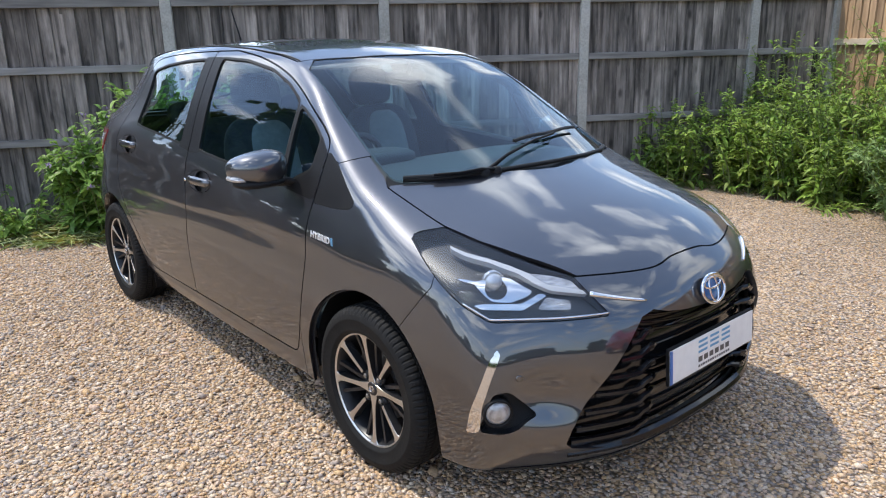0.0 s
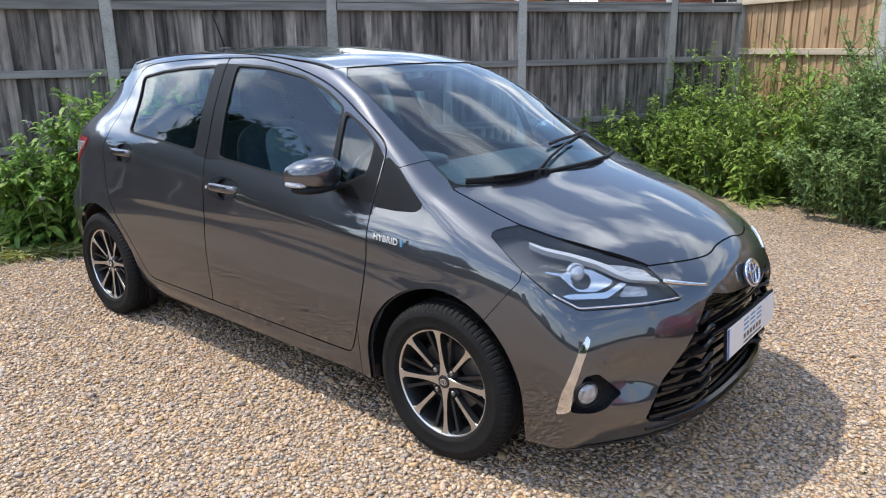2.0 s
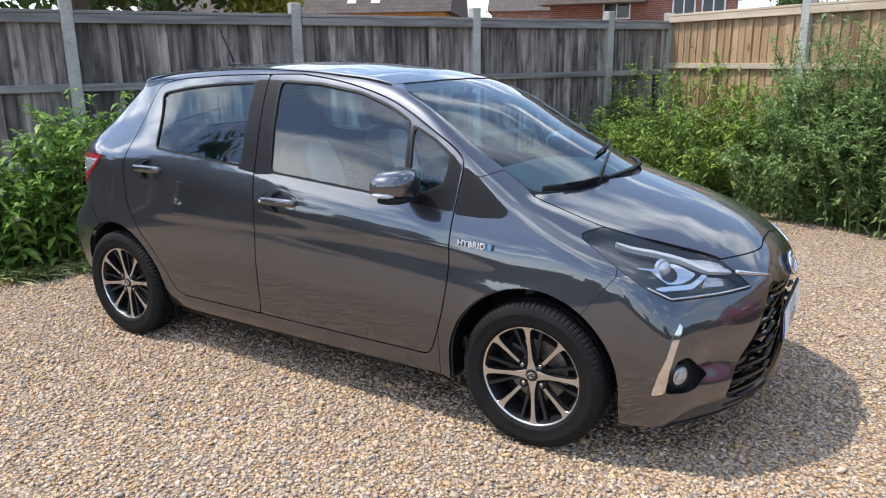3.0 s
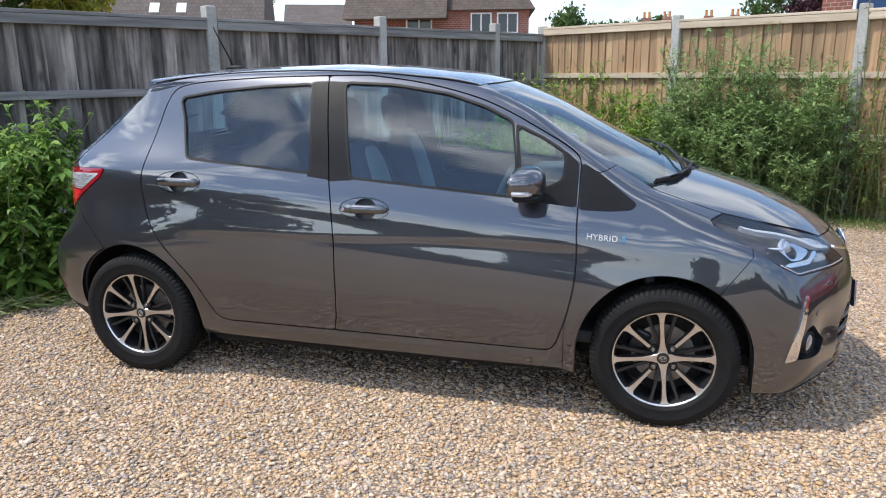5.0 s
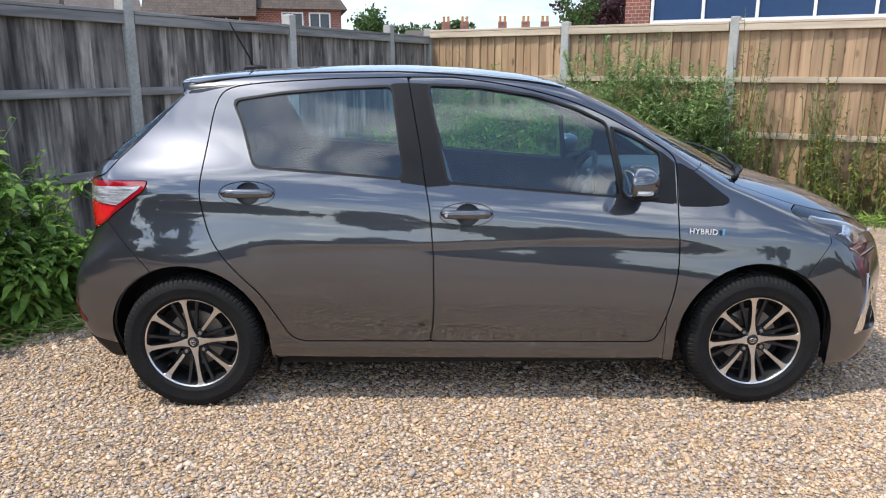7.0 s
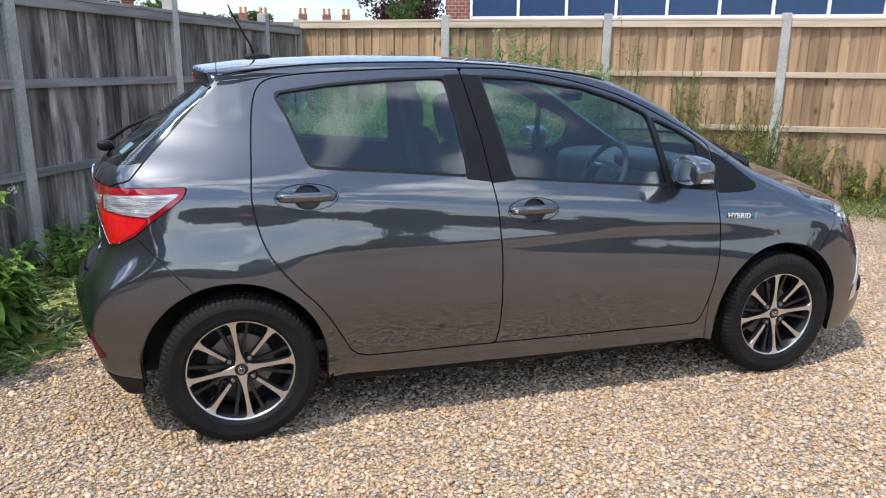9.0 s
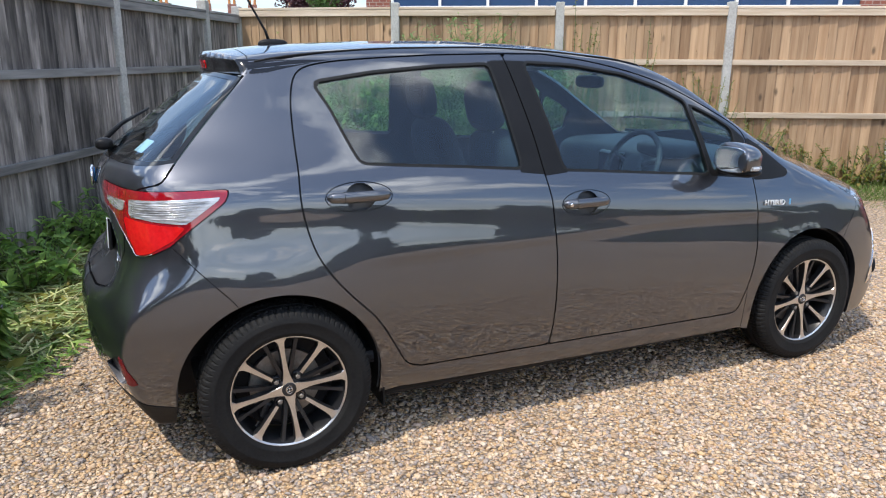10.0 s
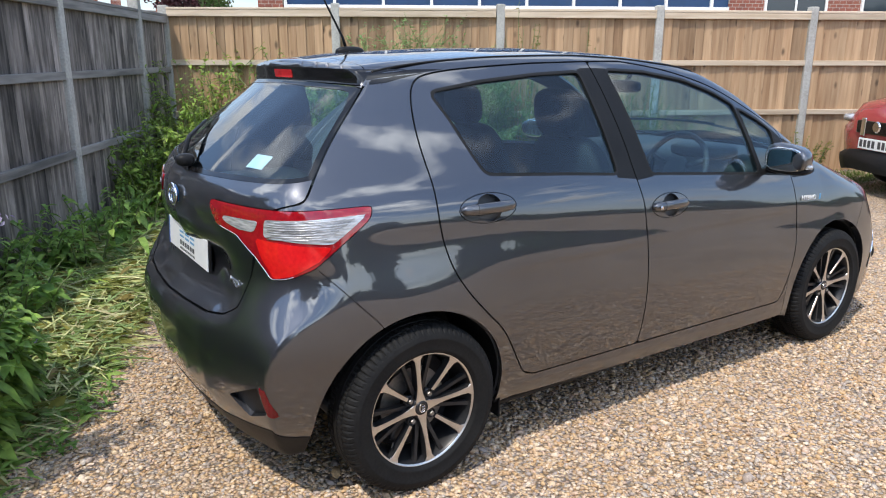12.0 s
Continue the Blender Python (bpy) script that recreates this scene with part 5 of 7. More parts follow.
TAIL_LAMP = filleted(view("tail", np.array(TAIL3)), 0.012)
SCREEN = softened([(1.742, 0.0), (1.725, 0.25), (1.672, 0.49), (2.04, 0.552), (2.38, 0.598), (2.44, 0.575), (2.53, 0.40), (2.585, 0.20), (2.60, 0.0)], 1).tolist() + [(2.60, -0.3), (1.742, -0.3)]
BONNET = [(2.655, -0.3), (2.655, 0.0), (2.640, 0.10), (2.568, 0.316), (2.484, 0.525), (2.420, 0.632), (2.556, 0.626), (2.707, 0.618), (2.843, 0.587), (2.98, 0.531), (3.12, 0.452), (3.30, 0.44), (3.30, -0.3)]
# front shut line of the bonnet, dipping round the badge, and all above it
SHUT = softened([(0.60, 0.776), (0.44, 0.775), (0.30, 0.769), (0.20, 0.766), (0.14, 0.771), (0.09, 0.781), (0.0, 0.783)], 2).tolist()
ABOVE_SHUT = SHUT + [(-0.4, 0.783), (-0.4, 2.0), (0.9, 2.0), (0.9, 0.776)]
GRILLE = softened([(0.0, 0.634), (0.20, 0.646), (0.315, 0.678), (0.392, 0.593), (0.497, 0.448), (0.585, 0.300), (0.55, 0.262), (0.30, 0.234), (0.0, 0.226)], 1).tolist() + [(-0.3, 0.226), (-0.3, 0.634)]
WING_LINE = [(2.713, 0.602), (2.823, 0.746), (2.80, 0.95), (3.60, 0.95), (3.60, 0.0), (2.60, 0.0), (2.64, 0.50)]
REAR_LINE = [(-0.338, 0.836), (-0.167, 0.650), (-0.10, 0.55), (-0.10, 0.0), (-0.9, 0.0), (-0.9, 0.836)]
GLASS_REAR = softened([(0.0, 1.384), (0.36, 1.376), (0.535, 1.366), (0.545, 1.331), (0.565, 1.286), (0.597, 1.218), (0.634, 1.154), (0.668, 1.108), (0.64, 1.090), (0.50, 1.082), (0.25, 1.074), (0.0, 1.068)], 1).tolist() + [(-0.3, 1.068), (-0.3, 1.384)]
HATCH = [(-0.3, 1.388), (0.55, 1.373), (0.70, 1.10), (0.690, 1.035), (0.60, 1.0), (0.546, 0.78), (0.530, 0.690), (0.47, 0.655), (0.38, 0.645), (0.0, 0.640), (-0.3, 0.640)]
ROOF = [(-0.30, -0.3), (-0.30, 0.50), (0.30, 0.492), (1.0, 0.488), (1.50, 0.495), (1.669, 0.500), (1.722, 0.256), (1.739, 0.0), (1.739, -0.3)]
BIG = 9.0
LOW = [(-BIG, -1), (-BIG, 0.205), (0.34, 0.205), (0.42, 0.226), (2.08, 0.226), (2.16, 0.205), (BIG, 0.205), (BIG, -1)]


def wheel_cut(gap=0.0):
    return [("xz", ARCH_F, gap), ("xz", ARCH_R, gap)]


HANDLES = ((0.278, 0.968, 0.122), (1.213, 0.877, 0.117))


# ---- painted panels, with the glass and trim that they carry ----
rear_doors = skin("rear_door", cut(FLANK, [("xz", DOOR_R, GAP)], [("xz", grown(PANE_R, 0.010), 0), ("xz", PILLAR_R, 0), ("xz", ellipse(0.278, 0.968, 0.122, 0.051), 0)] + wheel_cut()), PAINT, car, mirror=True)
front_doors = skin("front_door", cut(FLANK, [("xz", DOOR_F, GAP)], [("xz", grown(PANE_F, 0.010), 0), ("xz", PILLAR_F, 0), ("xz", SAIL_DOOR, 0), ("xz", ellipse(1.213, 0.877, 0.117, 0.051), 0)] + wheel_cut()), PAINT, car, mirror=True)
for name, outline, doors in (("rear_window_pane", PANE_R, rear_doors), ("front_window_pane", PANE_F, front_doors), ("quarter_light", PANE_Q, front_doors)):
    skin(name, cut(FLANK, [("xz", outline, 0)]), GLASS, doors, "tinted window glass", depth=0.004, lift=-0.006, mirror=True)
    around = cut(FLANK, [("xz", grown(outline, 0.010), 0)], [("xz", outline, 0)] + ([("xz", SAIL_DOOR, 0)] if name == "front_window_pane" else []))
    skin("window_seal", around, SEAL, doors, "black rubber window seal", depth=0.02, lift=0.001, mirror=True)
skin("pillar_trim", cut(FLANK, [("xz", PILLAR_R, 0), ("xz", DOOR_R, GAP)], [("xz", grown(PANE_R, 0.010), 0)]), PLASTIC, rear_doors, "black pillar trim", lift=0.0005, mirror=True)
skin("pillar_trim", cut(FLANK, [("xz", PILLAR_F, 0), ("xz", DOOR_F, GAP)], [("xz", grown(PANE_F, 0.010), 0)]), PLASTIC, front_doors, "black pillar trim", lift=0.0005, mirror=True)
skin("mirror_sail", cut(FLANK, [("xz", SAIL_DOOR, 0)], [("xz", grown(PANE_F, 0.0), 0), ("xz", grown(PANE_Q, 0.010), 0)]), PLASTIC, front_doors, "black triangular sail panel", lift=0.0005, mirror=True)
for (cx, cz, rx), doors in zip(HANDLES, (rear_doors, front_doors)):
    bowl_out = ellipse(cx + 0.004, cz, 0.054, 0.0465)
    skin("handle_surround", cut(FLANK, [("xz", ellipse(cx, cz, rx, 0.051), 0.003)], [("xz", bowl_out, 0)]), PAINT, doors, lift=0.0008, mirror=True)
    skin("handle_bowl", cut(FLANK, [("xz", ellipse(cx + 0.004, cz, 0.060, 0.052), 0)]), PAINT, doors, "scooped recess behind the handle", lift=-0.026, mirror=True)
    for side, door in zip((-1, 1), doors):
        bm = bmesh.new()
        pts, rad = [], []
        for k in range(15):
            u = -1 + 2 * k / 14
            x = cx + u * (rx - 0.008)
            y = shoot(np.array([[x, 0, cz + 0.002]]), np.array([[0.0, -1, 0]]))[0][1]
            pts.append((x, (y - 0.012 + 0.012 * abs(u) ** 4) * -side, cz + 0.002))
            rad.append(0.0200 * (1 - 0.30 * max(0.0, abs(u) - 0.45)) * (0.35 if abs(u) > 0.99 else 1.0))
        tube(bm, pts, rad, 14)
        for v in bm.verts:
            j = min(range(15), key=lambda i: abs(pts[i][0] - v.co.x))
            v.co.y = pts[j][1] + (v.co.y - pts[j][1]) * 0.75
        handle = part("door_handle", bm, PAINT, door, "body-coloured grab handle", smooth=True)
        bm = bmesh.new()
        ux = cx - 0.50 * (rx - 0.008)
        uy = min(pts, key=lambda q: abs(q[0] - ux))[1]
        tube(bm, [(ux, uy + 0.0153 * math.cos(a), cz + 0.002 + 0.0204 * math.sin(a)) for a in np.linspace(0, 2 * math.pi, 25)], 0.0009, 5, caps=False)
        part("handle_seam", bm, SEAL, handle, "dark seam of the handle cap")
    if doors is front_doors:
        bm = bmesh.new()
        lathe(bm, [(0.0, 0.004), (0.006, 0.004), (0.0085, 0.0)], 20)
        lock = part("key_barrel", bm, CHROME, doors[0], "small round chrome lock")
        lock.matrix_basis = pose(cx - 0.088, -0.8285, cz + 0.002, 90, 0, 0)
skin("wing_trim", cut(FLANK, [("xz", SAIL_WING, 0)]), PLASTIC, car, "black triangular trim", mirror=True)
JOINT = [(2.20, 1.058), (2.218, 1.051), (2.34, 1.094), (2.34, 1.4), (3.6, 1.4), (3.6, 0.0), (2.10, 0.0), (2.10, 1.06)]
SIDE_CLEAR = [("xz", DOOR_R, GAP), ("xz", DOOR_F, GAP), ("xy", ROOF, GAP), ("xy", SCREEN, 0.004), ("xz", SAIL_WING, 0.001), ("xz", LOW, 0)] + wheel_cut()
BONNET_INNER = [(2.0, 0.0), (3.5, 0.0), (3.5, 0.42), (2.62, 0.55), (2.42, 0.628), (2.39, 0.612), (2.0, 0.555)]
FOLD = -0.12
# the tail as far round as the edge of the rear window
TAIL_FACE = [(-2, -1), (-2, 2), (0.0, 2), (0.0, 1.42), (-0.045, 1.37), (-0.297, 1.105), (-0.36, 1.029), (-0.39, 1.0), (2, 0.99), (2, -1)]
HATCH_FACE = [("yz", HATCH), ("xz", TAIL_FACE)]
skin("front_wing", cut(FLANK, [("xz", JOINT, 0.0015)], SIDE_CLEAR + [("xy", BONNET, GAP), ("nose", LAMP, GAP), ("xz", WING_LINE, 0.001), ("xy", BONNET_INNER, 0)]), PAINT, car, mirror=True)
skin("side_panel", cut(FLANK, [], SIDE_CLEAR + [("xz", JOINT, 0.0015), ("tail", TAIL_LAMP, GAP), ("both", HATCH_FACE, GAP), ("xz", REAR_LINE, 0.0015), ("xz", [(-0.9, 0), (-0.9, 1.6), (FOLD, 1.6), (FOLD, 0.0)], 0), ("xy", [(-0.3, -0.3), (-0.3, 0.50), (0.02, 0.50), (0.02, -0.3)], 0)]), PAINT, car, mirror=True)
skin("roof", cut(CROWN_SHEET, [("xy", ROOF, GAP)], [("xy", [(-0.5, -0.9), (-0.5, 0.9), (-0.02, 0.9), (-0.02, -0.9)], 0)]), PAINT, car)
skin("windscreen", cut(CROWN_SHEET, [("xy", SCREEN, 0)]), GLASS, car, "tinted windscreen", depth=0.005, lift=-0.004)
skin("bonnet", cut(CROWN_SHEET, [("xy", BONNET, GAP), ("yz", ABOVE_SHUT, 0.0018)], [("nose", LAMP, GAP)]), PAINT, car)
COWL = [(2.45, -0.3), (2.655, -0.3), (2.655, 0.0), (2.640, 0.10), (2.568, 0.316), (2.484, 0.525), (2.420, 0.63), (2.385, 0.604), (2.3, 0.5), (2.3, -0.3)]
skin("cowl", cut(CROWN_SHEET, [("xy", COWL, 0.001)], [("xy", SCREEN, 0.001)]), PLASTIC, car, "black scuttle panel", lift=-0.012)
FOG_HOLE = filleted([(0.716, 0.330), (0.694, 0.42), (0.678, 0.458), (0.639, 0.465), (0.565, 0.388), (0.596, 0.372), (0.622, 0.348), (0.654, 0.336)], 0.012)
DRL = filleted([(0.668, 0.592), (0.658, 0.578), (0.684, 0.50), (0.706, 0.417), (0.712, 0.332), (0.748, 0.314), (0.735, 0.40), (0.692, 0.545)], 0.012)
BACK_OF_WING = [(2.713, 0.602), (2.823, 0.746), (2.80, 0.95), (2.0, 0.95), (2.0, 0.0), (2.60, 0.0), (2.64, 0.50)]
bumper = skin("front_bumper", cut(NOSE, [], [("yz", ABOVE_SHUT, 0.0018), ("nose", LAMP, GAP), ("yz", GRILLE, 0), ("nose", FOG_HOLE, 0), ("xz", BACK_OF_WING, 0.0015), ("xz", ARCH_F, 0), ("xy", [(2.0, 0), (2.0, 1.2), (2.45, 1.2), (2.45, 0)], 0)]), PAINT, car, depth=0.03)
skin("front_valance", cut(NOSE, [("yz", [(-1, 0.1), (-1, 0.207), (0.45, 0.205), (0.72, 0.198), (0.72, 0.1)], 0)], [("xz", ARCH_F, 0), ("xz", BACK_OF_WING, 0.0015), ("xy", [(2.0, 0), (2.0, 1.2), (2.45, 1.2), (2.45, 0)], 0)]), PLASTIC, bumper, "black lower air dam", lift=0.003)
skin("fog_lamp_recess", cut(NOSE_R, [("nose", grown(FOG_HOLE, 0.01), 0)]), PLASTIC, [bumper, bumper], "black fog lamp recess", lift=-0.03, mirror=True)
skin("running_lamp_trim", cut(NOSE_R, [("nose", DRL, 0)]), CHROME, [bumper, bumper], "slim chrome trim beside the fog lamp", lift=0.004, mirror=True)
skin("grille_back", cut(NOSE, [("yz", grown(GRILLE, 0.02), 0)]), GLOSS_BLACK, bumper, "gloss black grille backing", lift=-0.06)
LAMP_GREY = material("lamp_housing", (0.035, 0.036, 0.039), (0.055, 0.056, 0.060), rough=0.4, metal=0.0, grain=60, patch=8)
LAMP_SHEET = sheet(np.arange(21, 62, 0.35) * S, np.arange(0.655, 0.905, 0.004), nose_rays)
lamp_cut = cut(LAMP_SHEET, [("nose", LAMP, 0)])
headlamps = skin("headlamp", lamp_cut, LAMP_GREY, car, "headlamp with black housing and silver reflector", lift=-0.045, mirror=True, depth=-0.04)
skin("headlamp_lens", lamp_cut, LENS, headlamps, "clear headlamp lens", depth=0.003, lift=0.001, mirror=True)
skin("rear_window", cut(TAIL, [("yz", GLASS_REAR, 0), ("xz", TAIL_FACE, 0.002)]), GLASS, car, "tinted rear window", depth=0.004, lift=-0.004)
RW_SEAL = cut(TAIL, [("yz", GLASS_REAR, 0), ("xz", TAIL_FACE, 0.002)], [("both", [("yz", grown(GLASS_REAR, -0.014)), ("xz", grown(TAIL_FACE, -0.016))], 0)])
skin("rear_window_edge", RW_SEAL, GLOSS_BLACK, car, "black printed edge of the rear window", depth=0.002, lift=-0.0025)
tailgate = skin("tailgate", cut(TAIL, [("yz", HATCH, GAP), ("xz", TAIL_FACE, GAP)], [("both", [("yz", GLASS_REAR), ("xz", TAIL_FACE)], 0.002), ("tail", TAIL_LAMP, GAP)]), PAINT, car)
ABOVE_BUMPER = [(-0.338, 0.836), (-0.167, 0.650), (-0.10, 0.55), (-0.10, 0.0), (0.9, 0.0), (0.9, 1.6), (-0.338, 1.6)]
VENT = [(0.405, 0.405), (0.522, 0.478), (0.540, 0.385), (0.470, 0.345)]
REFLECTOR = [(0.527, 0.483), (0.544, 0.478), (0.566, 0.378), (0.545, 0.376)]
rear_bumper = skin("rear_bumper", cut(TAIL, [], [("yz", HATCH, GAP), ("tail", TAIL_LAMP, GAP), ("xz", ARCH_R, 0), ("yz", [(-0.2, 0.70), (-0.2, 1.6), (0.9, 1.6), (0.9, 0.9), (0.60, 0.9), (0.50, 0.70)], 0), ("xz", ABOVE_BUMPER, 0.0015), ("tail", VENT, 0)]), PAINT, car, depth=0.03)
VALANCE = [(-1, 0.1), (-1, 0.300), (0.30, 0.292), (0.45, 0.290), (0.60, 0.305), (0.70, 0.32), (0.70, 0.1)]
skin("rear_valance", cut(TAIL, [("yz", VALANCE, 0)], [("xz", ARCH_R, 0.0), ("xz", ABOVE_BUMPER, 0.0015), ("tail", VENT, 0)]), PLASTIC, rear_bumper, "black lower valance", lift=0.002)
skin("bumper_vent", cut(TAIL_R, [("tail", grown(VENT, 0.006), 0)]), PLASTIC, [rear_bumper, rear_bumper], "black ribbed bumper insert", lift=-0.018, mirror=True)
quarter_pieces = cut(TAIL_R, [], [("xz", ARCH_R, 0), ("both", HATCH_FACE, GAP), ("tail", TAIL_LAMP, GAP), ("xz", REAR_LINE, 0.0015), ("xz", [(FOLD, -1), (FOLD, 2), (2, 2), (2, -1)], 0), ("yz", [(-1, 0.2), (-1, 1.0), (0.60, 1.0), (0.60, 0.2)], 0), ("xz", [(-2, 1.385), (-2, 2), (FOLD, 2), (FOLD, 1.385)], 0)])
for piece_name, piece in zip(("rear_quarter", "rear_corner"), pieces(quarter_pieces)):
    skin(piece_name, piece, PAINT, car, mirror=True)
RED_LENS = material("red_lamp_lens", (0.55, 0.005, 0.008), (0.72, 0.012, 0.014), rough=0.08, grain=80, patch=8, coat=1.0)
RED_DARK = material("dark_red_lamp_lens", (0.22, 0.004, 0.010), (0.34, 0.007, 0.014), rough=0.08, grain=80, patch=8, coat=1.0)
LENS_WHITE = material("white_lamp_lens", (0.20, 0.20, 0.205), (0.66, 0.66, 0.67), rough=0.15, metal=0.35, grain=26, patch=9, coat=1.0, bump=0.8, stretch=(1, 1, 6))
tail_lamps = skin("tail_lamp", cut(TAIL_R, [("tail", TAIL_LAMP, 0.0)]), RED_DARK, car, "red and clear tail lamp", lift=0.004, depth=0.03, mirror=True)
WHITE_IN = filleted([(0.330, 0.970), (0.482, 0.975), (0.466, 0.938), (0.400, 0.938), (0.345, 0.952)], 0.008)
WHITE_OUT = filleted([(0.503, 0.983), (0.633, 0.989), (0.738, 0.994), (0.668, 0.912), (0.499, 0.930)], 0.008)
RED_LOW = filleted([(0.470, 0.922), (0.668, 0.904), (0.640, 0.860), (0.578, 0.815), (0.528, 0.800), (0.490, 0.865)], 0.008)
skin("reversing_lens", cut(TAIL_R, [("tail", WHITE_IN, 0)]), LENS_WHITE, tail_lamps, "clear ribbed lens", lift=0.006, depth=0.004, mirror=True)
skin("indicator_lens", cut(TAIL_R, [("tail", WHITE_OUT, 0)]), LENS_WHITE, tail_lamps, "clear ribbed lens", lift=0.006, depth=0.004, mirror=True)
skin("stop_lens", cut(TAIL_R, [("tail", RED_LOW, 0)]), RED_LENS, tail_lamps, "bright red lens", lift=0.006, depth=0.004, mirror=True)
# ribs across the clear lenses, and the pale line round the lamp's foot
for side, lamp in zip((-1, 1), tail_lamps):
    for k in range(8):
        z_ = 0.925 + 0.0075 * k
        a0, a1 = 0.512, 0.655 + 0.0078 * k
        rib = [shoot(np.array([[0.6, 0, z_ + 0.006 * u]]), np.array([[-math.cos(a / 0.95), -math.sin(a / 0.95), 0]]))[0] for u, a in zip(np.linspace(0, 1, 7), np.linspace(a0, a1, 7))]
        bm = bmesh.new()
        tube(bm, [tuple((q + slope(q[None])[0] * 0.0065) * (1, -side, 1)) for q in rib], 0.0016, 5)
        part("lens_rib", bm, LENS_WHITE, lamp, smooth=True)
    foot = []
    for a, z_ in resample([(0.310, 0.934), (0.396, 0.917), (0.443, 0.881), (0.470, 0.860), (0.518, 0.796), (0.560, 0.803), (0.580, 0.812)], 0.012):
        q = shoot(np.array([[0.6, 0, z_]]), np.array([[-math.cos(a / 0.95), -math.sin(a / 0.95), 0]]))[0]
        foot.append(tuple((q + slope(q[None])[0] * 0.003) * (1, -side, 1)))
    bm = bmesh.new()
    tube(bm, foot, 0.0022, 6)
    part("lamp_edge", bm, CHROME, lamp, "thin pale edge line", smooth=True)
skin("rear_reflector", cut(TAIL_R, [("tail", REFLECTOR, 0)]), material("reflector_red", (0.10, 0.003, 0.005), (0.15, 0.005, 0.008), rough=0.12, grain=200, patch=9), [rear_bumper, rear_bumper], "red reflector strip", lift=0.003, depth=0.006, mirror=True)
skin("spoiler", cut(TAIL, [("yz", [(-0.3, 1.388), (0.56, 1.375), (0.56, 1.424), (-0.3, 1.436)], 0)], [("yz", [(0.52, 1.3), (0.52, 1.6), (0.9, 1.6), (0.9, 1.3)], 0)]), GLOSS_BLACK, car, "black trailing edge of the roof spoiler")
skin("spoiler_top", cut(CROWN_SHEET, [("xy", [(-0.3, -0.3), (-0.3, 0.50), (-0.0235, 0.50), (-0.0235, -0.3)], 0)], [("yz", [(-0.3, 1.0), (0.9, 1.0), (0.9, 1.424), (0.56, 1.424), (-0.3, 1.436)], 0)]), PAINT, car)
skin("high_stop_lamp", cut(TAIL, [("yz", [(-0.3, 1.390), (0.085, 1.390), (0.085, 1.420), (-0.3, 1.420)], 0)]), RED_LENS, car, "red high-level stop lamp", lift=0.003)
# dark inner shell behind the gaps, seen inside as cabin trim
WINDOWS = [("xz", grown(p, 0.004), 0) for p in (PANE_R, PANE_F, PANE_Q)]
skin("inner_trim", cut(FLANK, [], WINDOWS + [("xy", [(-1, -0.3), (-1, 0.46), (1.60, 0.46), (2.04, 0.535), (2.40, 0.585), (2.5, 0.50), (2.5, 0.0), (3.6, 0.0), (3.6, -0.3)], 0), ("xz", [(-0.9, 0), (-0.9, 1.6), (-0.12, 1.6), (-0.30, 1.10), (-0.40, 0.9), (-0.40, 0.0)], 0), ("xz", [(2.62, 0), (2.62, 2), (4, 2), (4, 0)], 0), ("xz", LOW, 0)] + wheel_cut(-0.004)), CABIN, car, "dark cabin side trim", lift=-0.022, mirror=True, double=True, depth=0.004)
skin("roof_lining", cut(CROWN_SHEET, [("xy", ROOF, 0.0)], [("xy", [(-0.5, -0.9), (-0.5, 0.9), (0.0, 0.9), (0.0, -0.9)], 0)]), LINING, car, "pale grey roof lining", lift=-0.03)
skin("inner_nose", cut(NOSE, [], [("yz", GRILLE, 0), ("nose", FOG_HOLE, 0), ("xz", ARCH_F, -0.004), ("nose", LAMP, 0.0), ("xz", [(0, 0), (0, 2), (2.55, 2), (2.55, 0)], 0), ("yz", ABOVE_SHUT, -0.02)]), SEAL, car, "black inner structure behind the bumper", lift=-0.035)
skin("inner_tail", cut(TAIL, [], [("yz", GLASS_REAR, 0), ("xz", ARCH_R, -0.004), ("xz", [(-0.12, 0), (-0.12, 2), (2, 2), (2, 0)], 0), ("tail", VENT, 0.0), ("yz", [(-1, 1.37), (-1, 2), (1, 2), (1, 1.37)], 0)]), SEAL, car, "black inner structure of the tail", lift=-0.03)

# ---- wheels ----


def bar_prism(bm, rows, depth):
    """A spoke along local x: rows of (distance, half width, height)."""
    top = [[bm.verts.new((r, w * s, h)) for s in (-1, 1)] for r, w, h in rows]
    low = [[bm.verts.new((r, w * s * 1.12, h - depth)) for s in (-1, 1)] for r, w, h in rows]
    for a, b, c, d in zip(top, top[1:], low, low[1:]):
        bm.faces.new((a[0], b[0], b[1], a[1]))
        bm.faces.new((c[1], d[1], d[0], c[0]))
        bm.faces.new((a[1], b[1], d[1], c[1]))
        bm.faces.new((c[0], d[0], b[0], a[0]))
    for t, l, flip in ((top[0], low[0], 1), (top[-1], low[-1], 0)):
        f = (t[0], t[1], l[1], l[0])
        bm.faces.new(f if flip else f[::-1])


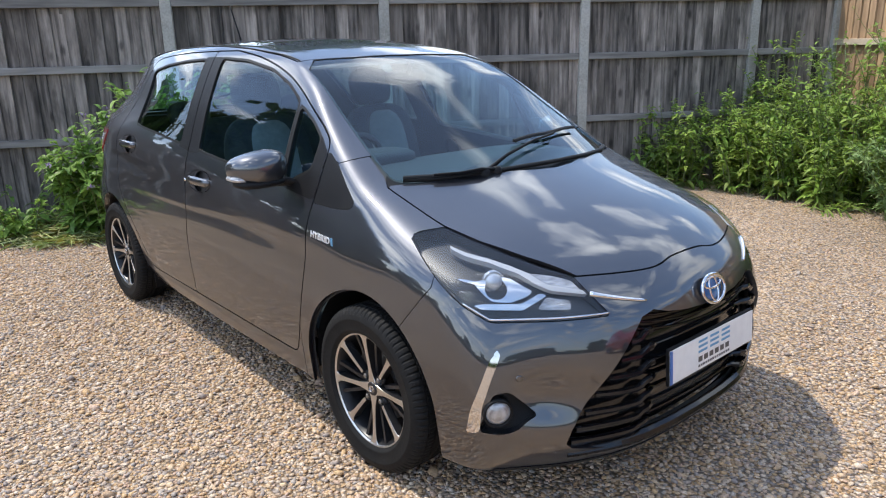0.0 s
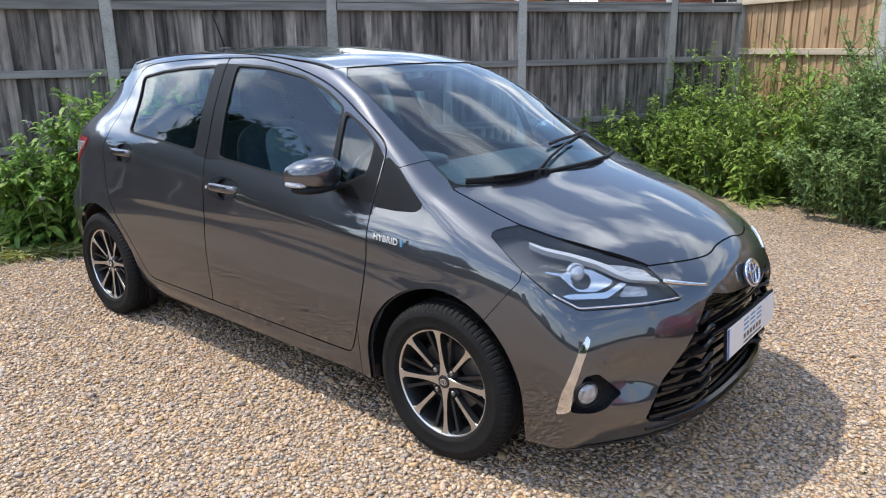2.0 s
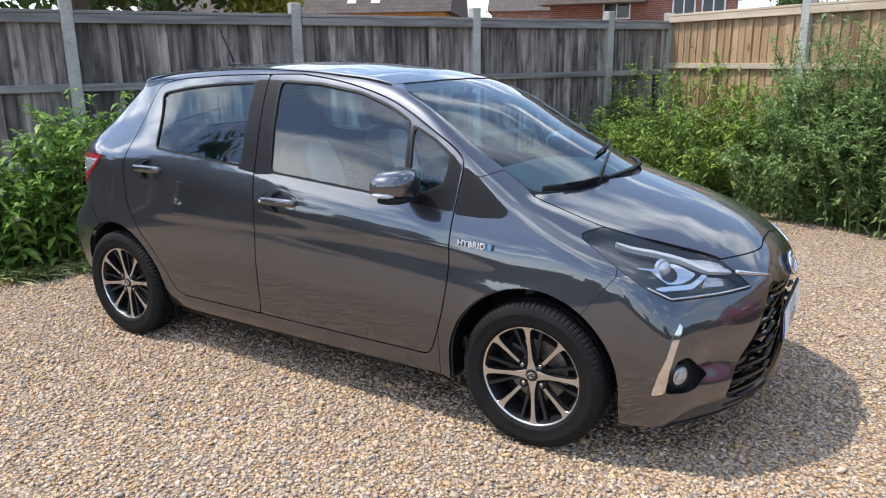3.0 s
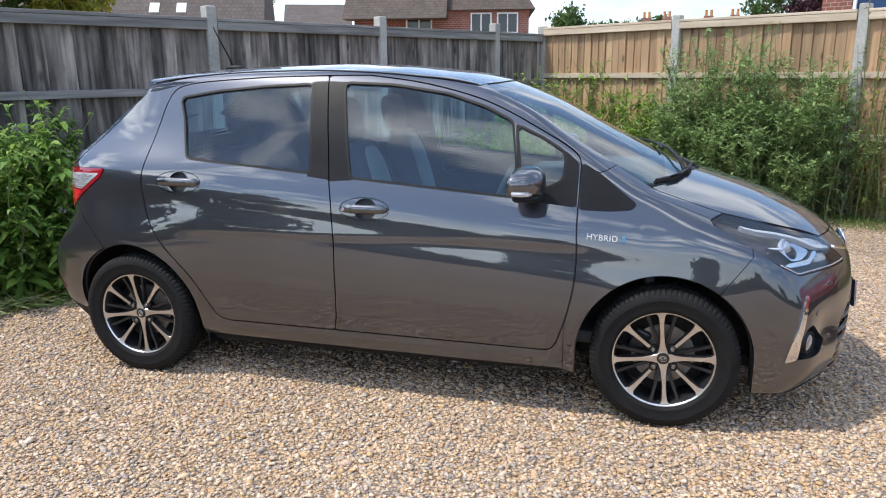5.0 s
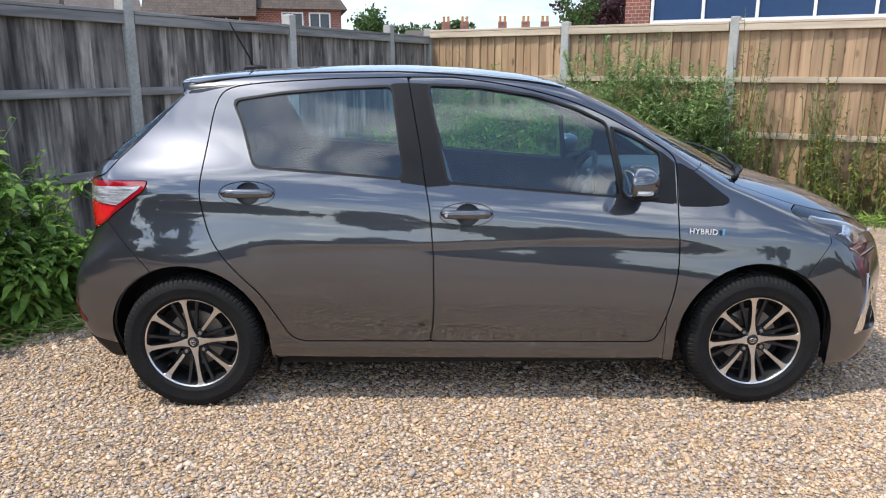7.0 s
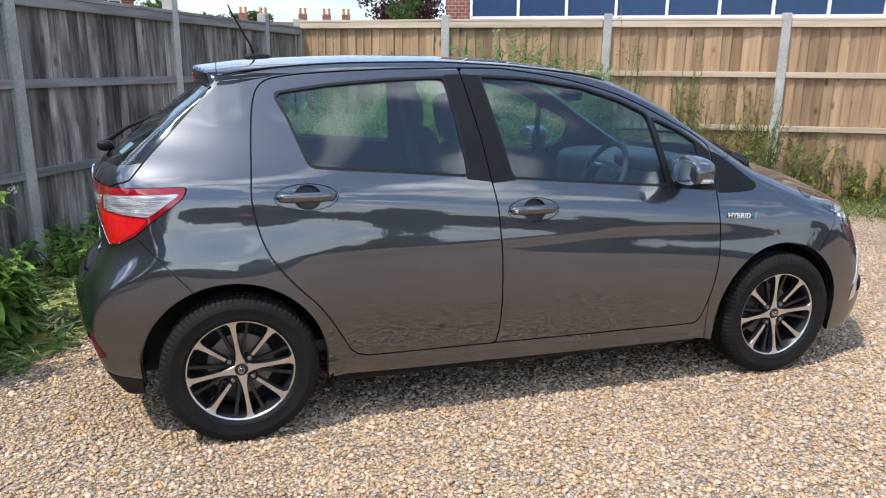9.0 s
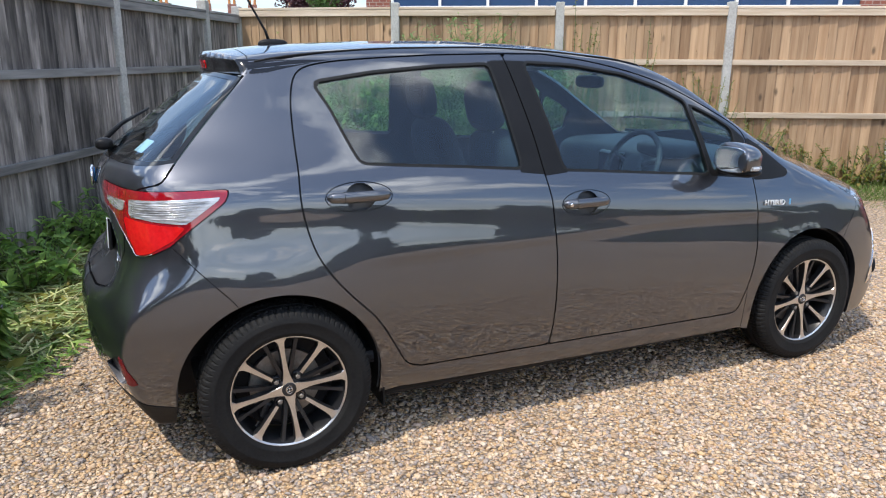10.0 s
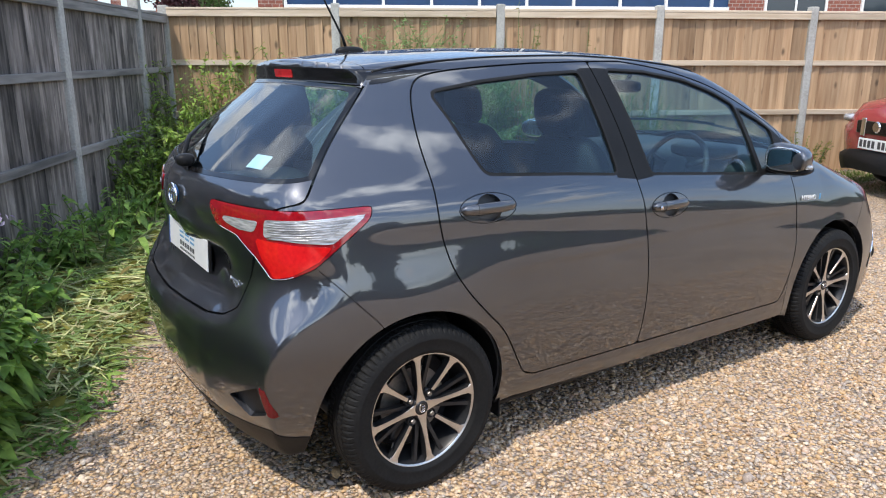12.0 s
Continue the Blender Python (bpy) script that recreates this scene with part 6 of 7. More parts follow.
def tyre(bm):
    """Sidewalls with rings, four ribs, and cut shoulder blocks."""
    side = [(0.203, 0.070), (0.209, 0.078), (0.216, 0.082), (0.219, 0.0855), (0.224, 0.0845), (0.240, 0.0885), (0.256, 0.0895), (0.259, 0.0908), (0.263, 0.0895), (0.276, 0.086), (0.287, 0.080), (0.295, 0.0725), (0.300, 0.063)]
    crown = [(0.302, 0.054), (0.3025, 0.050), (0.2955, 0.0485), (0.2955, 0.0445), (0.3028, 0.043), (0.3032, 0.019), (0.2960, 0.0175), (0.2960, 0.0125), (0.3034, 0.011)]
    half = side + crown
    profile = half + [(r, -h) for r, h in half[::-1]]
    steps, n = 336, len(half)
    rings = []
    for k in range(steps):
        a = 2 * math.pi * k / steps
        ring_ = []
        for j, (r, h) in enumerate(profile):
            i = j if j < n else len(profile) - 1 - j
            if k % 4 == 0 and 10 <= i <= 14:
                r -= 0.0045
            if k % 3 == 0 and i in (17, 18):
                r -= 0.003
            ring_.append(bm.verts.new((r * math.cos(a), r * math.sin(a), h)))
        rings.append(ring_)
    for k in range(steps):
        a, b = rings[k], rings[(k + 1) % steps]
        for j in range(len(profile) - 1):
            f = bm.faces.new((a[j], a[j + 1], b[j + 1], b[j]))
            i = j if j < n else len(profile) - 2 - j
            f.smooth = i < 9
    bmesh.ops.recalc_face_normals(bm, faces=bm.faces)


def road_wheel(turn):
    """A fifteen-inch alloy: eight bright spokes, eight dark ones between; local z points outwards."""
    bm = bmesh.new()
    lathe(bm, [(0.204, 0.0705), (0.2005, 0.068), (0.197, 0.060), (0.191, 0.045), (0.186, 0.02), (0.180, -0.03), (0.186, -0.066), (0.205, -0.072)], 72)
    bmesh.ops.recalc_face_normals(bm, faces=bm.faces)
    wheel = part("wheel", bm, ALLOY_DARK, car, "alloy wheel with black tyre", smooth=True)
    bm = bmesh.new()
    tyre(bm)
    part("tyre", bm, RUBBER, wheel, "black rubber tyre")
    bm = bmesh.new()
    lathe(bm, [(0.2075, 0.066), (0.2085, 0.0715), (0.2065, 0.0735), (0.2030, 0.0730), (0.1995, 0.0685)], 96)
    part("rim_lip", bm, SILVER, wheel, "bright machined rim lip", smooth=True)
    main = [(0.018, 0.022, 0.050), (0.045, 0.0145, 0.0515), (0.075, 0.0098, 0.0540), (0.120, 0.0086, 0.0585), (0.160, 0.0098, 0.0625), (0.186, 0.0125, 0.0652), (0.2015, 0.0225, 0.0685)]
    cross = [(0.072, 0.0075, 0.0520), (0.120, 0.0080, 0.0580), (0.160, 0.0096, 0.0622), (0.186, 0.0125, 0.0650), (0.2015, 0.0220, 0.0685)]
    thin = [(0.040, 0.0085, 0.0340), (0.100, 0.0065, 0.0450), (0.160, 0.0060, 0.0530), (0.196, 0.0075, 0.0590)]
    meshes = {}
    for key, rows, depth, mat_ in (("main", main, 0.030, ALLOY_DARK), ("cross", cross, 0.028, ALLOY_DARK), ("thin", thin, 0.020, ALLOY_DARK)):
        bm = bmesh.new()
        bar_prism(bm, rows, depth)
        bmesh.ops.recalc_face_normals(bm, faces=bm.faces)
        meshes[key] = bpy.data.meshes.new("spoke")
        bm.to_mesh(meshes[key])
        bm.free()
        meshes[key].materials.append(mat_)
    for key, rows in (("main_face", main), ("cross_face", cross)):
        bm = bmesh.new()
        bar_prism(bm, [(r, w - 0.0014, h + 0.0016) for r, w, h in rows], 0.0026)
        bmesh.ops.recalc_face_normals(bm, faces=bm.faces)
        meshes[key] = bpy.data.meshes.new("spoke_face")
        bm.to_mesh(meshes[key])
        bm.free()
        meshes[key].materials.append(SILVER)
    for k in range(8):
        key = "cross" if k % 2 else "main"
        a = radians(45 * k)
        for name, m in (("spoke", meshes[key]), ("spoke_face", meshes[key + "_face"])):
            mesh_object(name, m, None, wheel).rotation_euler = (0, 0, a)
        mesh_object("dark_spoke", meshes["thin"], None, wheel, "thin dark spoke").rotation_euler = (0, 0, a + radians(22.5 + (6 if k % 2 else -6)))
    bm = bmesh.new()
    lathe(bm, [(0.0, 0.0560), (0.022, 0.0560), (0.0245, 0.0545), (0.026, 0.0515), (0.034, 0.0515), (0.040, 0.045), (0.042, 0.02)], 40)
    part("hub", bm, ALLOY_DARK, wheel, smooth=False)
    bm = bmesh.new()
    for rx, ry in ((0.0155, 0.0115), (0.006, 0.0110), (0.0120, 0.0045)):
        tube(bm, [(rx * math.cos(t), ry * math.sin(t) + (0.004 if rx == 0.0120 else 0), 0.0565) for t in np.linspace(0, 2 * math.pi, 25)], 0.0011, 6, caps=False)
    part("cap_badge", bm, CHROME, wheel, "small oval chrome ring badge")
    for k in range(4):
        a = radians(45 + 90 * k)
        bm = bmesh.new()
        lathe(bm, [(0.0, 0.0545), (0.0075, 0.0545), (0.0095, 0.0520), (0.0105, 0.0380)], 6)
        ob = part("wheel_nut", bm, DISC, wheel, "steel wheel nut")
        ob.location = (0.0545 * math.cos(a), 0.0545 * math.sin(a), 0)
        bm = bmesh.new()
        lathe(bm, [(0.0125, 0.036), (0.0150, 0.046), (0.0175, 0.046), (0.019, 0.030)], 20)
        ob = part("nut_seat", bm, ALLOY_DARK, wheel, smooth=True)
        ob.location = (0.0545 * math.cos(a), 0.0545 * math.sin(a), 0)
    bm = bmesh.new()
    lathe(bm, [(0.050, -0.010), (0.128, -0.010), (0.128, -0.030), (0.050, -0.030)], 60)
    part("brake_disc", bm, DISC, wheel, "grey steel brake disc")
    bm = bmesh.new()
    box(bm, (0.075, -0.055, -0.045), (0.145, 0.055, 0.012), bevel=0.012)
    ob = part("brake_caliper", bm, ALLOY_DARK, wheel)
    ob.rotation_euler = (0, 0, radians(150))
    bm = bmesh.new()
    lathe(bm, [(0.0, -0.035), (0.175, -0.035), (0.18, -0.06)], 40)
    part("back_plate", bm, PLASTIC, wheel)
    bm = bmesh.new()
    tube(bm, [(0.15 * math.cos(2.2), 0.15 * math.sin(2.2), 0.044), (0.168 * math.cos(2.2), 0.168 * math.sin(2.2), 0.055)], 0.003, 6)
    part("tyre_valve", bm, PLASTIC, wheel)
    return wheel


first_wheel = road_wheel(0)
first_wheel.matrix_basis = pose(2.51, -0.742, 0.300, 90, 0, 0) @ pose(0, 0, 0, 0, 0, 5)
for x, side, spin in ((0.0, -1, 97), (2.51, 1, 40), (0.0, 1, 15)):
    w = copy_thing(first_wheel, pose(x, side * 0.742, 0.300, 90 if side < 0 else -90, 0, 0) @ pose(0, 0, 0, 0, 0, spin))

# wheel-arch liners and the underside
for x, name in ((2.503, "arch_liner"), (-0.015, "arch_liner")):
    for side in (-1, 1):
        bm = bmesh.new()
        arc = [(x + 0.362 * math.cos(a), 0.305 + 0.362 * math.sin(a)) for a in np.linspace(-0.12, math.pi + 0.12, 40)]
        outer = [bm.verts.new((px, side * min(0.785, float(half_width(px, pz)) - 0.014), pz)) for px, pz in arc]
        inner = [bm.verts.new((px, side * 0.50, pz)) for px, pz in arc]
        back = bm.verts.new((x, side * 0.50, 0.30))
        for k in range(len(arc) - 1):
            bm.faces.new((outer[k], outer[k + 1], inner[k + 1], inner[k]))
            bm.faces.new((inner[k], inner[k + 1], back))
        part(name, bm, PLASTIC, car, "black wheel-arch liner")
bm = bmesh.new()
box(bm, (0.36, -0.735, 0.17), (2.12, 0.735, 0.27), bevel=0.02)
part("underbody", bm, PLASTIC, car, "black underbody")
bm = bmesh.new()
box(bm, (-0.42, -0.49, 0.20), (0.36, 0.49, 0.34), bevel=0.03)
part("rear_underbody", bm, PLASTIC, car, "black underbody")
bm = bmesh.new()
box(bm, (2.12, -0.49, 0.17), (3.12, 0.49, 0.26), bevel=0.03)
part("front_underbody", bm, PLASTIC, car, "black undertray")
for x, side in ((0.36, -1), (0.36, 1)):
    bm = bmesh.new()
    box(bm, (x - 0.004, side * 0.68 - 0.09, 0.15), (x + 0.004, side * 0.68 + 0.09, 0.30), bevel=0.002)
    part("mud_flap", bm, PLASTIC, car, "small black mud flap")

# ---- lamps, grille, plates and badges ----
LAMP_SILVER = material("lamp_reflector", (0.72, 0.73, 0.75), rough=0.18, metal=0.95)
WHITE_LAMP = material("lamp_white", (0.42, 0.43, 0.45), rough=0.2)
PLATE_WHITE = material("plate_white", (0.72, 0.72, 0.72), (0.80, 0.80, 0.79), rough=0.3, grain=30, patch=4)
PLATE_BLUE = material("plate_blue", (0.04, 0.13, 0.42), rough=0.35)
INK_BLUE = material("ink_blue", (0.10, 0.30, 0.50), rough=0.4)
INK_DARK = material("ink_dark", (0.05, 0.05, 0.055), rough=0.4)
MIRROR_GLASS = material("mirror_glass", (0.85, 0.87, 0.88), rough=0.01, metal=1.0)
BRIGHT = material("bright_letters", (0.72, 0.73, 0.75), rough=0.3, metal=0.35)
EMBLEM_BLUE = material("badge_blue", (0.02, 0.10, 0.28), rough=0.1, coat=1.0)

DAY_BAR = filleted([(a_, z_ + 0.009) for a_, z_ in [(0.815, 0.848), (0.754, 0.832), (0.673, 0.818), (0.616, 0.804), (0.567, 0.787), (0.522, 0.758), (0.405, 0.734), (0.412, 0.724), (0.515, 0.740), (0.551, 0.757), (0.597, 0.785), (0.675, 0.808), (0.753, 0.822), (0.800, 0.836)]], 0.006)
LOW_BAR = filleted([(0.728, 0.708), (0.705, 0.698), (0.595, 0.697), (0.527, 0.739), (0.548, 0.744), (0.599, 0.715), (0.702, 0.713)], 0.006)
PRONG = filleted([(0.785, 0.784), (0.727, 0.778), (0.694, 0.767), (0.700, 0.764), (0.768, 0.778)], 0.003)
BLINKER = filleted([(0.586, 0.797), (0.541, 0.793), (0.496, 0.786), (0.448, 0.773), (0.426, 0.742), (0.508, 0.750), (0.553, 0.777)], 0.008)
SECOND = filleted([(0.530, 0.736), (0.467, 0.726), (0.466, 0.699), (0.557, 0.700)], 0.008)
BEZEL = filleted([(0.731, 0.777), (0.694, 0.784), (0.659, 0.793), (0.619, 0.787), (0.564, 0.752), (0.581, 0.737), (0.626, 0.718), (0.675, 0.720), (0.696, 0.738)], 0.008)
skin("day_lamp_bar", cut(LAMP_SHEET, [("nose", DAY_BAR, 0.001)]), WHITE_LAMP, headlamps, "pale light bar", lift=-0.010, depth=0.02, mirror=True)
skin("lower_light_bar", cut(LAMP_SHEET, [("nose", LOW_BAR, 0)]), LAMP_SILVER, headlamps, "silver light bar", lift=-0.010, depth=0.02, mirror=True)
skin("side_prong", cut(LAMP_SHEET, [("nose", PRONG, 0)]), LAMP_SILVER, headlamps, "thin silver bar", lift=-0.012, depth=0.02, mirror=True)
skin("indicator_reflector", cut(LAMP_SHEET, [("nose", BLINKER, 0)]), LENS_WHITE, headlamps, "ribbed clear indicator", lift=-0.014, depth=0.02, mirror=True)
skin("main_beam_reflector", cut(LAMP_SHEET, [("nose", SECOND, 0)]), LENS_WHITE, headlamps, "silver ribbed reflector", lift=-0.022, depth=0.02, mirror=True)
skin("projector_bezel", cut(LAMP_SHEET, [("nose", BEZEL, 0)], [("nose", ellipse(0.664, 0.758, 0.031, 0.031), 0)]), LAMP_SILVER, headlamps, "silver projector surround", lift=-0.018, depth=0.02, mirror=True)
PROJ = shoot(np.array([[2.2, 0, 0.760]]), np.array([[math.cos(0.664 / 0.95), -math.sin(0.664 / 0.95), 0]]))[0] - np.array((0.042, -0.030, 0.0))
LOW_EDGE = view("nose", np.array([(3.207, 0.418, 0.674), (3.10, 0.57, 0.668), (2.999, 0.696, 0.664), (2.929, 0.741, 0.706)]))
for side, lamp in zip((-1, 1), headlamps):
    edge = []
    for a_, z_ in resample(LOW_EDGE, 0.012):
        q = shoot(np.array([[2.2, 0, z_ + 0.006]]), np.array([[math.cos(a_ / 0.95), -math.sin(a_ / 0.95), 0]]))[0]
        edge.append((q[0] - 0.002, q[1] * -side, q[2]))
    bm = bmesh.new()
    tube(bm, edge, 0.0035, 8)
    part("chrome_edge", bm, CHROME, lamp, "thin chrome lower edge", smooth=True)
for side, lamp in zip((-1, 1), headlamps):
    bm = bmesh.new()
    lathe(bm, [(0.036, 0.0), (0.034, 0.012), (0.031, 0.014), (0.029, 0.008), (0.026, 0.022), (0.018, 0.032), (0.009, 0.037), (0.0, 0.0385)], 40)
    ob = part("projector", bm, material("projector_glass", (0.42, 0.45, 0.49), rough=0.03, metal=0.6, coat=1.0) if side < 0 else bpy.data.materials["projector_glass"], lamp, "round glass projector", smooth=True)
    ob.matrix_basis = look(tuple(PROJ * (1, -side, 1)), tuple(PROJ * (1, -side, 1) - np.array((1.0, side * 0.62, 0.04)))) @ pose(0, 0, 0)
# fog lamps
for side in (-1, 1):
    bm = bmesh.new()
    lathe(bm, [(0.047, -0.030), (0.046, 0.0), (0.042, 0.004), (0.038, 0.0), (0.038, -0.010)], 40)
    fog = part("fog_lamp", bm, PLASTIC, bumper, "round fog lamp", smooth=True)
    seat_ = shoot(np.array([[2.2, 0, 0.397]]), np.array([[math.cos(0.700), side * math.sin(0.700), 0]]))[0]
    fog.matrix_basis = look(tuple(seat_ - np.array((0.006, side * 0.004, 0))), tuple(seat_ - np.array((1.0, side * 0.62, 0))))
    bm = bmesh.new()
    lathe(bm, [(0.038, -0.006), (0.030, 0.001), (0.018, 0.006), (0.0, 0.008)], 40)
    part("fog_lens", bm, LENS_WHITE, fog, "clear domed lens", smooth=True)
    bm = bmesh.new()
    lathe(bm, [(0.009, -0.002), (0.0105, 0.0015), (0.008, 0.0025), (0.0, 0.0025)], 24)
    spot = shoot(np.array([[2.2, 0, 0.504]]), np.array([[0.884, side * 0.666 / 1.0, 0]]) / math.hypot(0.884, 0.666))[0]
    ob = part("parking_sensor", bm, PAINT, bumper, "small round parking sensor", smooth=True)
    ob.matrix_basis = look(tuple(spot), tuple(spot - slope(spot[None])[0]))
# chrome strip above the grille
for side in (-1, 1):
    bm = bmesh.new()
    pts, rad = [], []
    for k in range(14):
        u = k / 13
        y = 0.445 + (0.268 - 0.445) * u
        z = 0.733 + (0.698 - 0.733) * u
        p = shoot(np.array([[2.2, 0, z]]), np.array([[math.cos(math.atan2(y, 0.95)), -math.sin(math.atan2(y, 0.95)), 0]]))[0]
        pts.append((p[0] + 0.002, -p[1] * side if side > 0 else p[1], p[2]))
        rad.append(0.0085 * (1 - 0.45 * u))
    tube(bm, pts, rad, 10)
    part("chrome_strip", bm, CHROME, bumper, "thin chrome strip", smooth=True)


def grille_line(ys, zs, depth):
    """Points behind the nose, on a line across the grille."""
    ys, zs = np.asarray(ys, float), np.asarray(zs, float)
    a = np.arctan2(np.abs(ys), 1.13)
    for _ in range(4):
        p = shoot(np.stack([0 * a + 2.2, 0 * a, zs], 1), np.stack([np.cos(a), -np.sin(a), 0 * a], 1))
        a = np.minimum(np.where(np.abs(ys) > 1e-3, a * np.abs(ys) / np.maximum(np.abs(p[:, 1]), 1e-4), 0), 1.4)
    p = p - slope(p) * np.broadcast_to(depth, len(p))[:, None]
    p[:, 1] = np.where(np.abs(ys) > 1e-3, np.sign(ys) * np.abs(p[:, 1]), 0)
    return [tuple(q) for q in p]


def grille_half(z):
    """Half width of the grille opening at height z."""
    return float(np.interp(z, [0.23, 0.262, 0.30, 0.448, 0.593, 0.665], [0.35, 0.54, 0.575, 0.492, 0.39, 0.30])) - 0.006


for row, z in enumerate(np.arange(0.285, 0.60, 0.052)):
    bm = bmesh.new()
    y = np.linspace(-1, 1, 61) * grille_half(z)
    wide = np.clip((np.abs(y) - 0.25) / 0.04, 0, 1)
    kink = 0.012 * wide * np.tanh((np.abs(y) - 0.335) / 0.012) * -1
    tube(bm, grille_line(y, z + kink, 0.022 + 0.033 * np.clip((0.30 - np.abs(y)) / 0.03, 0, 1)), (0.0065 + 0.0075 * wide).tolist(), 8, flat=0.8)
    part("grille_bar", bm, GLOSS_BLACK, bumper)
for z in (0.600, 0.622, 0.644):
    bm = bmesh.new()
    y = np.linspace(-1, 1, 25) * (grille_half(z) - 0.005)
    tube(bm, grille_line(y, z + 0.03 * (np.abs(y) / 0.33) ** 2 - 0.010, 0.026), 0.0042, 6)
    part("grille_bar", bm, GLOSS_BLACK, bumper)
bm = bmesh.new()
tube(bm, grille_line(np.linspace(-0.56, 0.56, 41), np.full(41, 0.245), 0.012), 0.012, 8, flat=1.6)
part("lower_grille_edge", bm, GLOSS_BLACK, bumper)


def number_plate(name, m, rear_):
    """A white plate on its holder; the lettering is a row of plain bars."""
    bm = bmesh.new()
    box(bm, (-0.012, -0.264, -0.062), (0.0, 0.264, 0.062), bevel=0.004)
    plate = part(name, bm, PLASTIC, tailgate if rear_ else bumper, "white number plate with a dealer's mark in plain bars")
    plate.matrix_basis = m
    bm = bmesh.new()
    box(bm, (0.0, -0.260, -0.0555), (0.004, 0.260, 0.0555), bevel=0.0015)
    part("plate_face", bm, PLATE_WHITE, plate, "white plate face")
    bm = bmesh.new()
    box(bm, (0.002, -0.2603, -0.0550), (0.0048, -0.2480, 0.0550))
    part("plate_edge", bm, PLATE_BLUE, plate, "blue end of the plate")
    # three broad blue strokes, a dark line, a fine line
    for j in range(3):
        y0, w, h, z0 = -0.098 + j * 0.072, 0.054, 0.042, 0.002
        bm = bmesh.new()
        for lo, hi in (((y0, z0 + h - 0.008), (y0 + w, z0 + h)), ((y0, z0 + h / 2 - 0.004), (y0 + w, z0 + h / 2 + 0.004)), ((y0, z0), (y0 + w, z0 + 0.008))):
            box(bm, (0.0035, *lo), (0.0046, *hi))
        part("plate_mark", bm, INK_BLUE, plate, "three plain blue bars")
    for j in range(6):
        bm = bmesh.new()
        box(bm, (0.0035, -0.098 + j * 0.034, -0.029), (0.0045, -0.074 + j * 0.034, -0.011))
        part("plate_bar", bm, INK_DARK, plate)
    bm = bmesh.new()
    for j in range(14):
        box(bm, (0.0035, -0.098 + j * 0.0144, -0.046), (0.0045, -0.088 + j * 0.0144, -0.038))
    part("plate_line", bm, INK_DARK, plate)
    return plate


number_plate("number_plate", pose(3.338, 0, 0.482, 0, -4, 0), False)
number_plate("number_plate", pose(-0.532, 0, 0.797, 0, -3, 180), True)


def oval_badge(parent, m, rx, rz):
    """A chrome oval ring over a blue ground, with two smaller rings inside."""
    bm = bmesh.new()
    lathe(bm, [(0.0, 0.004), (0.8, 0.003), (1.0, -0.006)], 40)
    for v in bm.verts:
        v.co.x *= rx * 0.93
        v.co.y *= rz * 0.93
    badge = part("badge", bm, EMBLEM_BLUE, parent, "oval badge with chrome rings on blue", smooth=True)
    badge.matrix_basis = m
    for name, ax, ay, oy, r in (("outer_ring", rx, rz, 0, 0.0058), ("upright_ring", rx * 0.36, rz * 0.93, 0, 0.0042), ("cross_ring", rx * 0.74, rz * 0.36, rz * 0.42, 0.0042)):
        bm = bmesh.new()
        tube(bm, [(ax * math.cos(t), oy + ay * math.sin(t), 0.005) for t in np.linspace(0, 2 * math.pi, 41)], r, 8, caps=False)
        part(name, bm, CHROME, badge, "chrome ring", smooth=True)


oval_badge(bumper, Matrix.Translation((3.318, 0, 0.676)) @ pose(0, 0, 0, 0, 0, 90) @ pose(0, 0, 0, 72, 0, 0), 0.066, 0.046)
oval_badge(tailgate, Matrix.Translation((-0.566, 0, 0.982)) @ pose(0, 0, 0, 0, 0, -90) @ pose(0, 0, 0, 88, 0, 0), 0.052, 0.036)


def facing(y, z):
    """A place on the tail at y, z: x to the right along the panel, z out of it."""
    p = shoot(np.array([[0.6, y, z]]), np.array([[-1.0, 0, 0]]))[0]
    n = Vector(slope(p[None])[0])
    right = Vector((0, 0, 1)).cross(n).normalized()
    up = n.cross(right)
    return Matrix.Translation(Vector(p) + n * 0.001) @ Matrix((right, up, n)).transposed().to_4x4()


def lettering(text, size, parent, m, label, mat_=None):
    """Raised chrome letters in the built-in font."""
    cu = bpy.data.curves.new("lettering", "FONT")
    cu.body, cu.size, cu.extrude, cu.bevel_depth = text, size, 0.0015, 0.0005
    cu.space_character = 1.08
    tmp = bpy.data.objects.new("lettering", cu)
    scene.collection.objects.link(tmp)
    data = bpy.data.meshes.new_from_object(tmp.evaluated_get(bpy.context.evaluated_depsgraph_get()))
    bpy.data.objects.remove(tmp)
    data.materials.clear()
    ob = mesh_object("badge_letters", data, mat_ or BRIGHT, parent, label)
    ob.matrix_basis = m
    return ob


lettering("HYBRID", 0.034, car, pose(2.178, -0.8025, 0.793, 90, 0, 0) @ pose(0, 0, 0, -4, 0, -3), "raised chrome HYBRID lettering")
bm = bmesh.new()
box(bm, (0, 0, 0), (0.010, 0.003, 0.028), bevel=0.001)
ob = part("badge_stroke", bm, INK_BLUE, car, "small blue stroke beside the lettering")
ob.matrix_basis = pose(2.322, -0.8095, 0.786, 0, 0, 0)
lettering("HYBRID", 0.026, tailgate, facing(-0.40, 0.742), "raised chrome HYBRID lettering", CHROME)

# ---- mirrors ----


